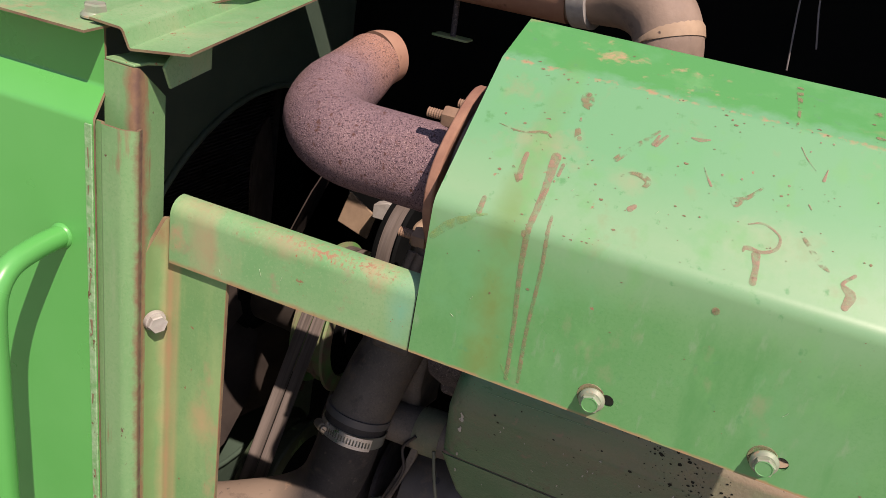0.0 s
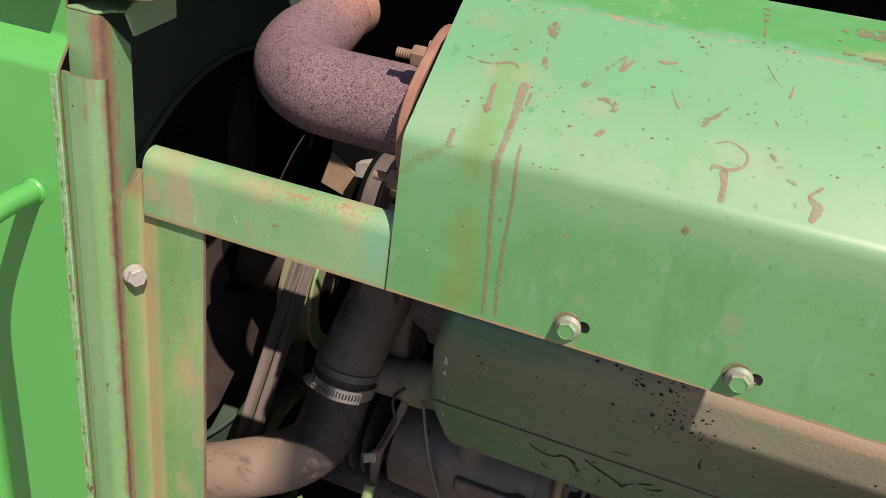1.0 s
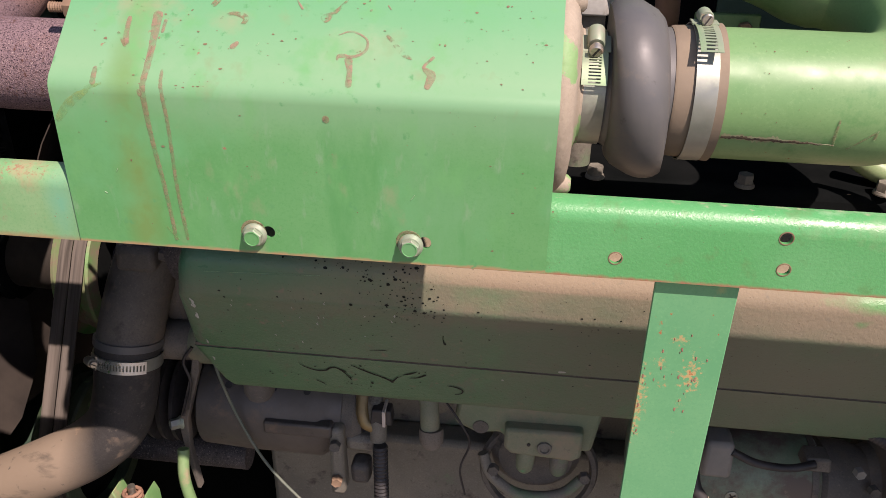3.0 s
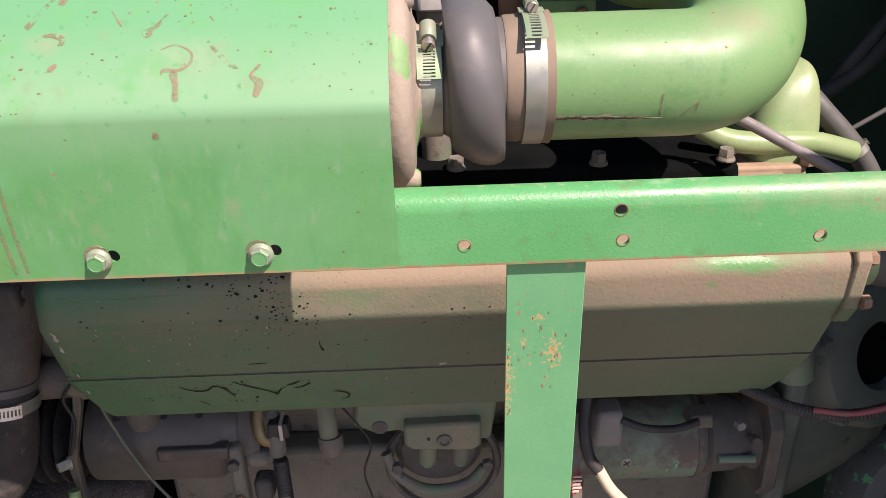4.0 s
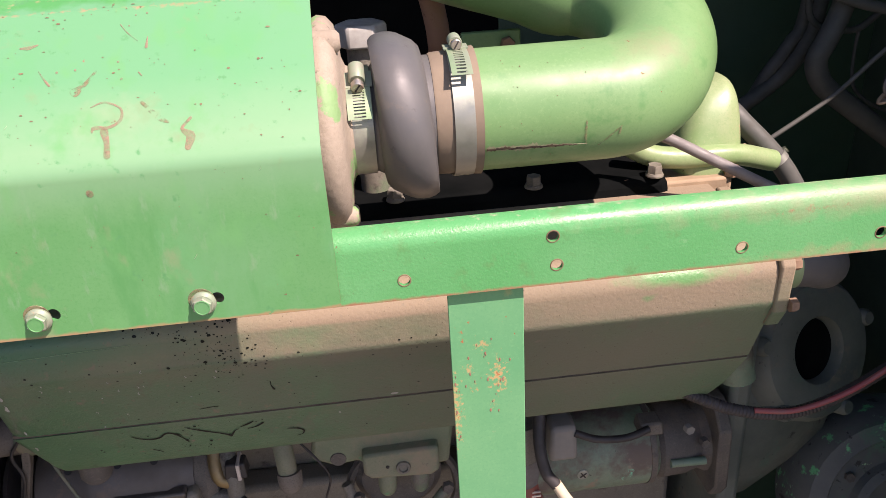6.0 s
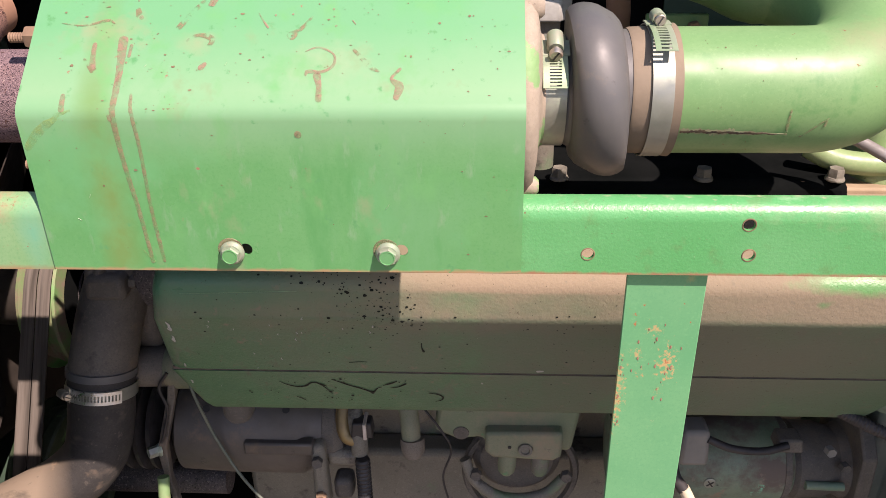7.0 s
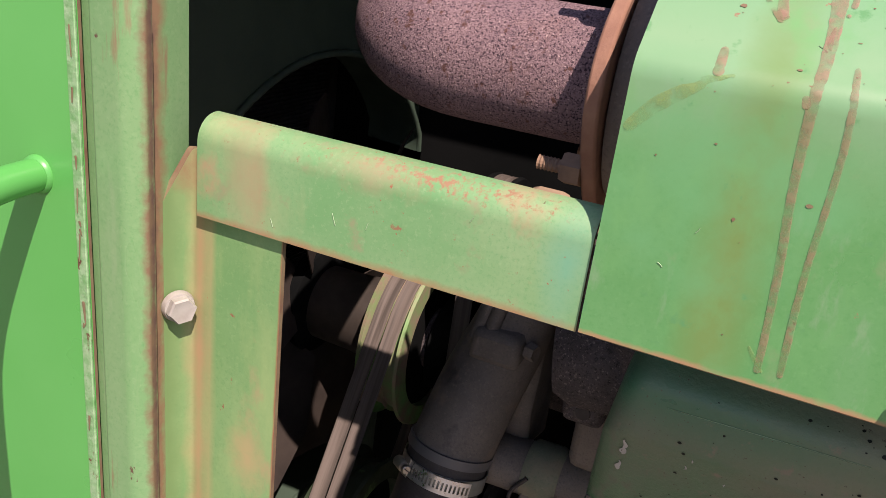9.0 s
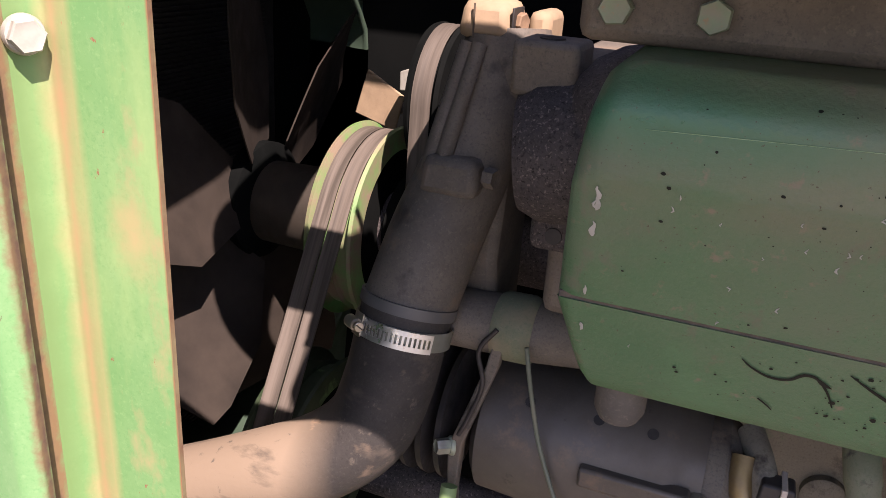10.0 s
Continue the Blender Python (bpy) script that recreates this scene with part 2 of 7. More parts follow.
M["strap_green"] = surf("strap_green_paint", speck=0.03, cols=[(0.085, 0.300, 0.135), (0.125, 0.345, 0.160)], scale=5.0, rough=0.45, bump=0.05, patches=[
    ((0.48, 0.30, 0.10), 60.0, 0.69, 0.04, 0.85, 0, (1, 1, 0.7)),
    ((0.40, 0.36, 0.14), 14.0, 0.61, 0.1, 0.7, 0, (1, 1, 0.6)),
    ((0.33, 0.13, 0.05), 70.0, 0.68, 0.03, 0.9, 0, ONE)], stains_and_tints=[
    ((0.40, 0.29, 0.125), "p", (0.612, 0.010, 0.889), 0.004, 0.003, 0.030, 230.0, (1.0, 0.0, 0.45), 0.85),
    ((0.38, 0.285, 0.125), "p", (0.596, 0.010, 0.931), 0.001, 0.003, 0.027, 240.0, (1.0, 0.0, 0.75), 0.85),
    ((0.38, 0.285, 0.125), "p", (0.581, 0.010, 0.905), 0.000, 0.003, 0.024, 240.0, (1.0, 0.0, 0.7), 0.85),
    ((0.42, 0.25, 0.10), "p", (0.585, 0.010, 0.877), -0.001, 0.003, 0.022, 220.0, (1.0, 0.0, 0.8), 0.85),
    ((0.38, 0.25, 0.11), "p", (0.607, 0.010, 0.855), -0.002, 0.003, 0.020, 220.0, (1.0, 0.0, 0.5), 0.85),
    ((0.40, 0.30, 0.13), "p", (0.565, 0.010, 0.85), 0.003, 0.003, 0.026, 230.0, (1.0, 0.0, 0.16), 0.8),
    ((0.33, 0.33, 0.20), "p", (0.604, 0.010, 0.818), -0.002, 0.003, 0.018, 160.0, (1.0, 0.0, 0.4), 0.7),
    ((0.34, 0.13, 0.05), "p", (0.612, 0.010, 0.888), -0.003, 0.002, 0.026, 260.0, (1.0, 0.0, 0.45), 0.9),
    ((0.34, 0.13, 0.05), "p", (0.566, 0.010, 0.85), -0.003, 0.002, 0.024, 260.0, (1.0, 0.0, 0.16), 0.9)])
M["panel_green"] = surf("clean_green_paint", [(0.055, 0.34, 0.07), (0.075, 0.37, 0.09)], 3.0, 0.34, bump=0.02, bump_scale=20, patches=[
    ((0.10, 0.33, 0.09), 6.0, 0.62, 0.2, 0.5, 0, ONE)])
M["pipe_green"] = surf("dusty_green_pipe_paint", speck=0.05, cols=[(0.124, 0.268, 0.100), (0.168, 0.305, 0.126)], scale=5.0, rough=0.43, bump=0.05, bump_scale=40, patches=[
    ((0.21, 0.225, 0.120), 5.0, 0.56, 0.2, 0.6, 0, ONE),
    ((0.085, 0.235, 0.078), 20.0, 0.58, 0.12, 0.42, 0, ONE),
    ((0.11, 0.085, 0.055), 110.0, 0.70, 0.02, 0.85, 0, ONE),
    (RUST, 60.0, 0.70, 0.02, 0.85, 0, ONE)])
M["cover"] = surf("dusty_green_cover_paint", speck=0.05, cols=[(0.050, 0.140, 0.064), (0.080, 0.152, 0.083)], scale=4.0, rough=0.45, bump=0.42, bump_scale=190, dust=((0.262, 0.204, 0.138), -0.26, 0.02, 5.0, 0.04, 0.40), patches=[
    ((0.130, 0.140, 0.098), 3.2, 0.45, 0.20, 0.7, 0, (0.7, 1, 0.6)),
    ((0.130, 0.138, 0.096), 30.0, 0.58, 0.12, 0.8, 0, (1, 1, 0.35)),
    ((0.072, 0.185, 0.086), 7.0, 0.54, 0.16, 0.55, 0, (1, 1, 0.5)),
    ((0.15, 0.13, 0.092), 22.0, 0.62, 0.12, 0.8, 0, ONE),
    ((0.012, 0.012, 0.012), 40.0, 0.72, 0.02, 0.4, 0, ONE),
    ((0.45, 0.43, 0.38), 90.0, 0.745, 0.015, 0.6, 0, ONE)], stains_and_tints=[
    # teal tint puts the sky's reflection into the cover's upper edge
    ((0.026, 0.148, 0.085), "p", (0.06, 0.146, 0.894), 0.014, 0.018, 0.012, 18.0, (0.11, 0.3, 1.0), 0.22),
    ((0.17, 0.145, 0.105), "p", (0.45, 0.146, 0.842), 0.006, 0.018, 0.016, 14.0, (0.06, 0.3, 1.0), 0.75),
    ((0.085, 0.29, 0.085), "p", (0.865, 0.143, 0.907), 0.010, 0.006, 0.014, 26.0, (0.17, 0.3, 1.0), 0.25),
    ((0.10, 0.23, 0.085), "p", (0.821, 0.143, 0.882), 0.004, 0.003, 0.008, 60.0, (0.5, 0.3, 1.0), 0.6),
    ((0.150, 0.148, 0.100), "p", (0.80, 0.17, 0.77), 0.05, 0.06, 0.03, 10.0, (0.25, 0.3, 0.6), 0.75)], late=[
    ((0.085, 0.070, 0.048), 300.0, 0.655, 0.03, 0.9, ONE),
    ((0.19, 0.165, 0.118), 55.0, 0.62, 0.10, 0.8, ONE)])
M["scratch"] = surf("pale_paint_scratch", [(0.27, 0.44, 0.25), (0.34, 0.48, 0.30)], 60.0, 0.5)
M["rim"] = surf("rusty_cut_edge", [(0.15, 0.085, 0.05), (0.19, 0.16, 0.085)], 40.0, 0.8, bump=0.2, bump_scale=150)
M["drip"] = surf("dried_mud", [(0.222, 0.205, 0.106), (0.255, 0.228, 0.125)], 30.0, 0.55, bump=0.1, bump_scale=120, patches=[
    ((0.14, 0.30, 0.125), 70.0, 0.52, 0.12, 0.45, 0, ONE),
    ((0.19, 0.13, 0.07), 120.0, 0.62, 0.08, 0.6, 0, ONE)], stains_and_tints=[
    ((0.295, 0.192, 0.130), "z", 1.250, 0.086, 0.012, 0.006, 60.0, ONE, 0.65)], late=[
    ((0.145, 0.32, 0.15), 90.0, 0.58, 0.12, 0.45, ONE),
    ((0.20, 0.105, 0.075), 150.0, 0.60, 0.08, 0.7, ONE)])
M["seam"] = surf("mud_packed_seam", [(0.060, 0.050, 0.040), (0.15, 0.115, 0.082)], 40.0, 0.85, bump=0.2, bump_scale=120)
M["yellow_paint"] = surf("yellow_green_scuff", [(0.235, 0.375, 0.125), (0.205, 0.350, 0.12)], 40.0, 0.6)
M["drip_faint"] = surf("thin_dried_mud", [(0.205, 0.175, 0.09), (0.235, 0.20, 0.11)], 30.0, 0.6, patches=[
    ((0.17, 0.105, 0.06), 120.0, 0.58, 0.06, 0.7, 0, ONE)])
for worn_name, least, most, lo, hi in (("drip", 0.24, 0.74, 0.36, 0.64), ("drip_faint", 0.0, 0.72, 0.44, 0.60), ("yellow_paint", 0.05, 0.60, 0.36, 0.66)):
    # thin dried layers let the paint under them through
    thin = M[worn_name].node_tree
    worn, fade, where_on = thin.nodes.new("ShaderNodeTexNoise"), thin.nodes.new("ShaderNodeMapRange"), thin.nodes.new("ShaderNodeTexCoord")
    worn.inputs["Scale"].default_value, worn.inputs["Detail"].default_value = 140.0, 5.0
    thin.links.new(where_on.outputs["Object"], worn.inputs["Vector"])
    fade.inputs[1].default_value, fade.inputs[2].default_value, fade.inputs[3].default_value, fade.inputs[4].default_value = lo, hi, least, most
    thin.links.new(worn.outputs[0], fade.inputs[0])
    thin.links.new(fade.outputs[0], thin.nodes["Principled BSDF"].inputs["Alpha"])
M["crack"] = surf("dark_bare_crack", [(0.030, 0.022, 0.015), (0.085, 0.062, 0.036)], 90.0, 0.9, bump=0.4, bump_scale=160)
M["flake"] = surf("lifted_paint_flake", [(0.30, 0.33, 0.19), (0.22, 0.20, 0.12)], 90.0, 0.7, bump=0.2, bump_scale=120)
M["strip_green"] = surf("pitted_edge_green", speck=0.13, cols=[(0.115, 0.32, 0.115), (0.25, 0.42, 0.235)], scale=110.0, rough=0.40, bump=0.4, bump_scale=160, patches=[
    ((0.21, 0.20, 0.11), 40.0, 0.60, 0.08, 0.75, 0, (1, 1, 0.6)),
    ((0.12, 0.055, 0.03), 95.0, 0.62, 0.03, 0.9, 0, (1, 1, 0.7))])
M["oil"] = surf("black_oil", [(0.007, 0.010, 0.008), (0.013, 0.015, 0.012)], 30.0, 0.45, spec=0.15)
M["rust_pipe"] = surf("scaled_rusty_cast_pipe", [(0.185, 0.126, 0.140), (0.250, 0.170, 0.175)], 9.0, 0.88, bump=1.0, bump_scale=520, spec=0.25, grain=0.3, patches=[
    ((0.235, 0.14, 0.115), 7.0, 0.57, 0.2, 0.9, 0, ONE)], stains_and_tints=[
    ((0.370, 0.205, 0.145), "p", (-0.25, 0.40, 1.19), 0.075, 0.040, 0.030, 22.0, (1, 1, 1), 0.9)], late=[
    ((0.030, 0.020, 0.027), 620.0, 0.53, 0.07, 0.95, ONE),
    ((0.40, 0.30, 0.28), 620.0, 0.585, 0.06, 0.9, ONE),
    ((0.11, 0.055, 0.045), 120.0, 0.60, 0.06, 0.9, ONE)])
M["rust_plate"] = surf("orange_rust", [(0.29, 0.165, 0.11), (0.21, 0.11, 0.075)], 30.0, 0.85, bump=0.35, bump_scale=150, spec=0.3)
M["muffler"] = surf("rust_brown_muffler", [(0.24, 0.12, 0.075), (0.34, 0.20, 0.13)], 10.0, 0.8, bump=0.15, bump_scale=90, patches=[
    ((0.13, 0.06, 0.04), 30.0, 0.6, 0.1, 0.9, 0, ONE)])
M["tan_pipe"] = surf("dusty_brown_pipe", [(0.17, 0.128, 0.092), (0.25, 0.19, 0.14)], 14.0, 0.75, bump=0.5, bump_scale=60, patches=[
    ((0.13, 0.10, 0.08), 24.0, 0.58, 0.12, 0.8, 0, ONE)])
M["rubber"] = surf("dusty_black_rubber", cols=[(0.080, 0.084, 0.086), (0.122, 0.118, 0.108)], scale=6.0, rough=0.48, bump=0.1, bump_scale=90, patches=[
    ((0.190, 0.152, 0.110), 9.0, 0.58, 0.14, 0.8, 0, ONE),
    ((0.04, 0.038, 0.04), 30.0, 0.66, 0.08, 0.6, 0, ONE)])
M["rubber_dusty"] = surf("tan_dusted_rubber", [(0.175, 0.138, 0.096), (0.24, 0.19, 0.132)], 9.0, 0.8, bump=0.15, bump_scale=120, patches=[
    ((0.07, 0.06, 0.055), 18.0, 0.6, 0.15, 0.7, 0, ONE)])
# Dust ends at the bend, painting in the edge between sunlit and shaded hose.
M["hose"] = surf("old_radiator_hose", speck=0.2, cols=[(0.024, 0.023, 0.022), (0.042, 0.038, 0.035)], scale=9.0, rough=0.7, bump=0.2, bump_scale=110, dust=((0.240, 0.186, 0.134), -1.5, -0.9, 14.0, -0.225, -0.285), late=[
    ((0.15, 0.112, 0.080), 22.0, 0.62, 0.12, 0.8, (0.5, 1, 1)),
    ((0.30, 0.205, 0.13), 30.0, 0.66, 0.08, 0.85, (0.4, 1, 1)),
    ((0.085, 0.070, 0.056), 26.0, 0.57, 0.14, 0.8, (0.35, 1, 1)),
    ((0.10, 0.085, 0.070), 60.0, 0.62, 0.08, 0.8, ONE)], patches=[
    ((0.046, 0.044, 0.039), 12.0, 0.57, 0.16, 0.8, 0, ONE),
    ((0.17, 0.115, 0.07), 26.0, 0.70, 0.08, 0.85, 0, ONE)])
M["belt"] = surf("worn_belt_rubber", [(0.070, 0.061, 0.052), (0.150, 0.129, 0.110)], 130.0, 0.5, bump=0.03, stretch=(1, 0.03, 0.03), spec=0.3)
M["hub_grime"] = surf("greasy_black_hub", [(0.022, 0.020, 0.017), (0.045, 0.037, 0.029)], 12.0, 0.6, bump=0.15, bump_scale=70)
M["steel"] = surf("dull_zinc_steel", [(0.55, 0.52, 0.45), (0.42, 0.39, 0.33)], 30.0, 0.38, metal=0.9, bump=0.05, bump_scale=120, patches=[
    ((0.27, 0.17, 0.10), 45.0, 0.62, 0.08, 0.8, 0, ONE)])
M["bright_steel"] = surf("bright_clamp_steel", [(0.34, 0.35, 0.31), (0.26, 0.28, 0.235)], 20.0, 0.46, metal=0.6, bump=0.05, patches=[((0.36, 0.42, 0.31), 9.0, 0.55, 0.1, 0.55, 0.3, ONE)])
M["clean_steel"] = surf("clean_clamp_steel", [(0.66, 0.66, 0.64), (0.56, 0.56, 0.53)], 30.0, 0.34, metal=0.85, bump=0.04)
M["clamp_green"] = surf("overspray_green_steel", [(0.24, 0.36, 0.20), (0.33, 0.37, 0.27)], 20.0, 0.4, metal=0.35, bump=0.05)
M["painted_bolt"] = surf("green_grey_bolt", [(0.22, 0.30, 0.20), (0.27, 0.28, 0.215)], 90.0, 0.5, metal=0.15, bump=0.08, patches=[
    ((0.36, 0.24, 0.15), 90.0, 0.6, 0.1, 0.8, 0, ONE)])
M["grey_bolt"] = surf("grey_weathered_bolt", [(0.41, 0.41, 0.37), (0.32, 0.31, 0.275)], 60.0, 0.6, metal=0.2, bump=0.1)
M["rust_bolt"] = surf("rusty_bolt", [(0.26, 0.17, 0.105), (0.18, 0.115, 0.075)], 60.0, 0.8, bump=0.15)
M["cast_flake"] = surf("flaking_cast_housing", speck=0.25, cols=[(0.37, 0.315, 0.240), (0.28, 0.235, 0.178)], scale=16.0, rough=0.8, bump=0.5, bump_scale=130, patches=[
    ((0.19, 0.34, 0.14), 15.0, 0.545, 0.03, 0.6, 0, ONE),
    ((0.13, 0.10, 0.075), 45.0, 0.62, 0.08, 0.8, 0, ONE),
    ((0.43, 0.36, 0.28), 40.0, 0.62, 0.08, 0.8, 0, ONE)])
M["cast_dark"] = surf("grimy_dark_casting", speck=0.10, cols=[(0.100, 0.090, 0.077), (0.182, 0.156, 0.125)], scale=9.0, rough=0.72, bump=0.35, bump_scale=90, patches=[
    ((0.192, 0.138, 0.096), 8.0, 0.56, 0.16, 0.85, 0, ONE)])
M["cast_grime"] = surf("oily_dark_casting", speck=0.10, cols=[(0.078, 0.072, 0.064), (0.144, 0.127, 0.103)], scale=9.0, rough=0.7, bump=0.3, bump_scale=90, patches=[
    ((0.187, 0.142, 0.103), 9.0, 0.57, 0.14, 0.85, 0, ONE),
    ((0.036, 0.031, 0.029), 16.0, 0.60, 0.1, 0.5, 0, ONE)])
# Black paint taken darker to put the shade on these parts into it.
M["rocker"] = surf("black_paint_and_shade", [(0.004, 0.005, 0.005), (0.008, 0.009, 0.009)], 10.0, 0.9, bump=0.05, spec=0.02)
M["cast_olive"] = surf("dusty_olive_casting", speck=0.10, cols=[(0.106, 0.144, 0.088), (0.169, 0.175, 0.115)], scale=9.0, rough=0.7, bump=0.25, bump_scale=90, patches=[
    ((0.237, 0.194, 0.131), 7.0, 0.55, 0.16, 0.85, 0, ONE),
    ((0.062, 0.163, 0.088), 14.0, 0.62, 0.08, 0.6, 0, ONE)])
# Pale and dark specks paint in light and shade on the pits.
M["cast_black"] = surf("black_pitted_manifold", [(0.046, 0.041, 0.042), (0.089, 0.076, 0.073)], 12.0, 0.75, bump=1.0, bump_scale=220, grain=0.5, patches=[
    ((0.170, 0.146, 0.130), 260.0, 0.57, 0.06, 0.6, 0, ONE),
    ((0.014, 0.011, 0.011), 240.0, 0.60, 0.05, 0.9, 0, ONE)])
M["cast_brown"] = surf("oily_brown_engine", speck=0.10, cols=[(0.131, 0.124, 0.101), (0.211, 0.193, 0.152)], scale=5.0, rough=0.65, bump=0.3, bump_scale=80, patches=[
    ((0.094, 0.202, 0.094), 7.0, 0.57, 0.14, 0.6, 0, ONE),
    ((0.051, 0.043, 0.037), 18.0, 0.60, 0.1, 0.45, 0, ONE)])
M["cast_green"] = surf("dirty_green_casting", [(0.11, 0.25, 0.085), (0.23, 0.31, 0.15)], 12.0, 0.6, bump=0.2, bump_scale=90, patches=[
    ((0.33, 0.25, 0.16), 12.0, 0.58, 0.12, 0.8, 0, ONE)])
M["cast_pale"] = surf("sun_bleached_green_casting", speck=0.05, cols=[(0.205, 0.325, 0.135), (0.29, 0.36, 0.19)], scale=14.0, rough=0.42, bump=0.12, bump_scale=60, patches=[
    ((0.34, 0.26, 0.16), 22.0, 0.63, 0.08, 0.8, 0, ONE),
    ((0.12, 0.08, 0.05), 60.0, 0.70, 0.03, 0.85, 0, ONE)])
M["alt_metal"] = surf("greasy_alternator_metal", speck=0.10, cols=[(0.126, 0.112, 0.098), (0.090, 0.081, 0.071)], scale=10.0, rough=0.55, metal=0.35, bump=0.12, bump_scale=70, patches=[
    ((0.039, 0.031, 0.028), 26.0, 0.64, 0.08, 0.6, 0, ONE),
    ((0.226, 0.153, 0.103), 9.0, 0.56, 0.15, 0.8, 0, ONE)])
M["starter"] = surf("worn_teal_green_starter", speck=0.10, cols=[(0.140, 0.231, 0.157), (0.198, 0.233, 0.165)], scale=12.0, rough=0.55, bump=0.25, bump_scale=80, patches=[
    ((0.140, 0.112, 0.091), 9.0, 0.49, 0.12, 0.8, 0, ONE),
    ((0.282, 0.216, 0.157), 26.0, 0.60, 0.10, 0.85, 0, ONE),
    ((0.165, 0.561, 0.363), 18.0, 0.62, 0.05, 0.5, 0, ONE),
    ((0.033, 0.029, 0.026), 36.0, 0.66, 0.05, 0.6, 0, ONE)])
# Green sheet coloured dark to hold the shade inside the machine.
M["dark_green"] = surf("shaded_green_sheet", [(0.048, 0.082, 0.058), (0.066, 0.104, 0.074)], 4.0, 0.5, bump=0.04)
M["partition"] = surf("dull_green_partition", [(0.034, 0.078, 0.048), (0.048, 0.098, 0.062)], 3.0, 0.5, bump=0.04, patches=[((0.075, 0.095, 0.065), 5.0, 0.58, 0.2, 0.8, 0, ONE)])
# Near-black, so the wall's colour carries the shade behind the engine.
M["deep_shade"] = surf("shade_black_sheet", [(0.005, 0.006, 0.006), (0.008, 0.009, 0.009)], 5.0, 0.9, bump=0.04, spec=0.0)
M["pulley_green"] = surf("green_pulley_paint", [(0.09, 0.28, 0.07), (0.14, 0.31, 0.10)], 9.0, 0.5, patches=[((0.24, 0.185, 0.13), 8.0, 0.43, 0.15, 0.8, 0, ONE)])
# Shaded copy of the pulley green, the shade put into its colour.
M["pulley_shade"] = surf("shade_dark_green_pulley", [(0.030, 0.050, 0.026), (0.055, 0.075, 0.042)], 9.0, 0.6, patches=[((0.10, 0.20, 0.07), 10.0, 0.60, 0.08, 0.5, 0, ONE)])
M["pump_cover"] = surf("dusty_olive_pump_cover", speck=0.08, cols=[(0.150, 0.198, 0.119), (0.219, 0.219, 0.147)], scale=7.0, rough=0.7, bump=0.2, bump_scale=90, patches=[
    ((0.294, 0.231, 0.163), 6.0, 0.52, 0.16, 0.85, 0, ONE),
    ((0.088, 0.275, 0.125), 12.0, 0.62, 0.06, 0.55, 0, ONE),
    ((0.062, 0.056, 0.050), 22.0, 0.64, 0.08, 0.7, 0, ONE)])
M["gear"] = surf("chipped_green_on_dark", [(0.088, 0.100, 0.098), (0.138, 0.144, 0.131)], 9.0, 0.65, bump=0.35, bump_scale=70, patches=[
    ((0.062, 0.188, 0.112), 7.0, 0.55, 0.12, 0.5, 0, (1, 1, 0.6)),
    ((0.125, 0.500, 0.213), 13.0, 0.58, 0.04, 0.5, 0, ONE),
    ((0.300, 0.525, 0.300), 60.0, 0.66, 0.04, 0.5, 0, ONE),
    ((0.044, 0.040, 0.037), 30.0, 0.60, 0.04, 0.7, 0, ONE)])
# Blades, fins and core coloured near-black to hold the shade behind the pulleys.
M["fan"] = surf("shade_dark_fan_blade", [(0.026, 0.022, 0.019), (0.048, 0.039, 0.032)], 9.0, 0.75, bump=0.08, spec=0.2)
M["fin"] = surf("shade_dark_dusty_fins", [(0.020, 0.020, 0.018), (0.034, 0.032, 0.028)], 20.0, 0.85, bump=0.1)
M["core"] = surf("shade_dark_dusty_core", [(0.018, 0.018, 0.016), (0.030, 0.029, 0.026)], 30.0, 0.9, bump=0.3, bump_scale=200)
M["black"] = surf("black_cable_sheath", [(0.018, 0.018, 0.019), (0.045, 0.04, 0.038)], 20.0, 0.55, bump=0.08)
M["hose_grey"] = surf("dusty_grey_hose_rubber", [(0.062, 0.068, 0.062), (0.100, 0.102, 0.092)], 12.0, 0.65, bump=0.1, patches=[((0.085, 0.078, 0.064), 8.0, 0.6, 0.15, 0.8, 0, ONE)])
M["grey_cable"] = surf("grey_dusty_cable", [(0.22, 0.21, 0.20), (0.15, 0.135, 0.125)], 30.0, 0.6, bump=0.1)
M["wire_pale"] = surf("pale_brown_wire", [(0.30, 0.23, 0.17), (0.38, 0.32, 0.26)], 30.0, 0.55)
M["wire_green"] = surf("grey_green_wire", [(0.10, 0.13, 0.10), (0.16, 0.17, 0.13)], 30.0, 0.55)
M["grey_box"] = surf("dusty_grey_casting", [(0.19, 0.185, 0.165), (0.25, 0.235, 0.205)], 14.0, 0.75, bump=0.1)
M["red"] = surf("red_cable_sheath", [(0.27, 0.045, 0.05), (0.22, 0.075, 0.065)], 30.0, 0.5, bump=0.05)
M["cream"] = surf("cream_plastic_sleeve", [(0.62, 0.55, 0.40), (0.54, 0.46, 0.33)], 20.0, 0.5)
M["label_red"] = surf("faded_red_label", [(0.30, 0.085, 0.065), (0.24, 0.095, 0.075)], 40.0, 0.5)
M["label_white"] = surf("pale_print", [(0.60, 0.52, 0.46), (0.5, 0.44, 0.38)], 60.0, 0.6)
M["soil"] = surf("dry_tan_soil", [(0.17, 0.15, 0.118), (0.22, 0.19, 0.15)], 1.3, 0.95, bump=0.5, bump_scale=12)
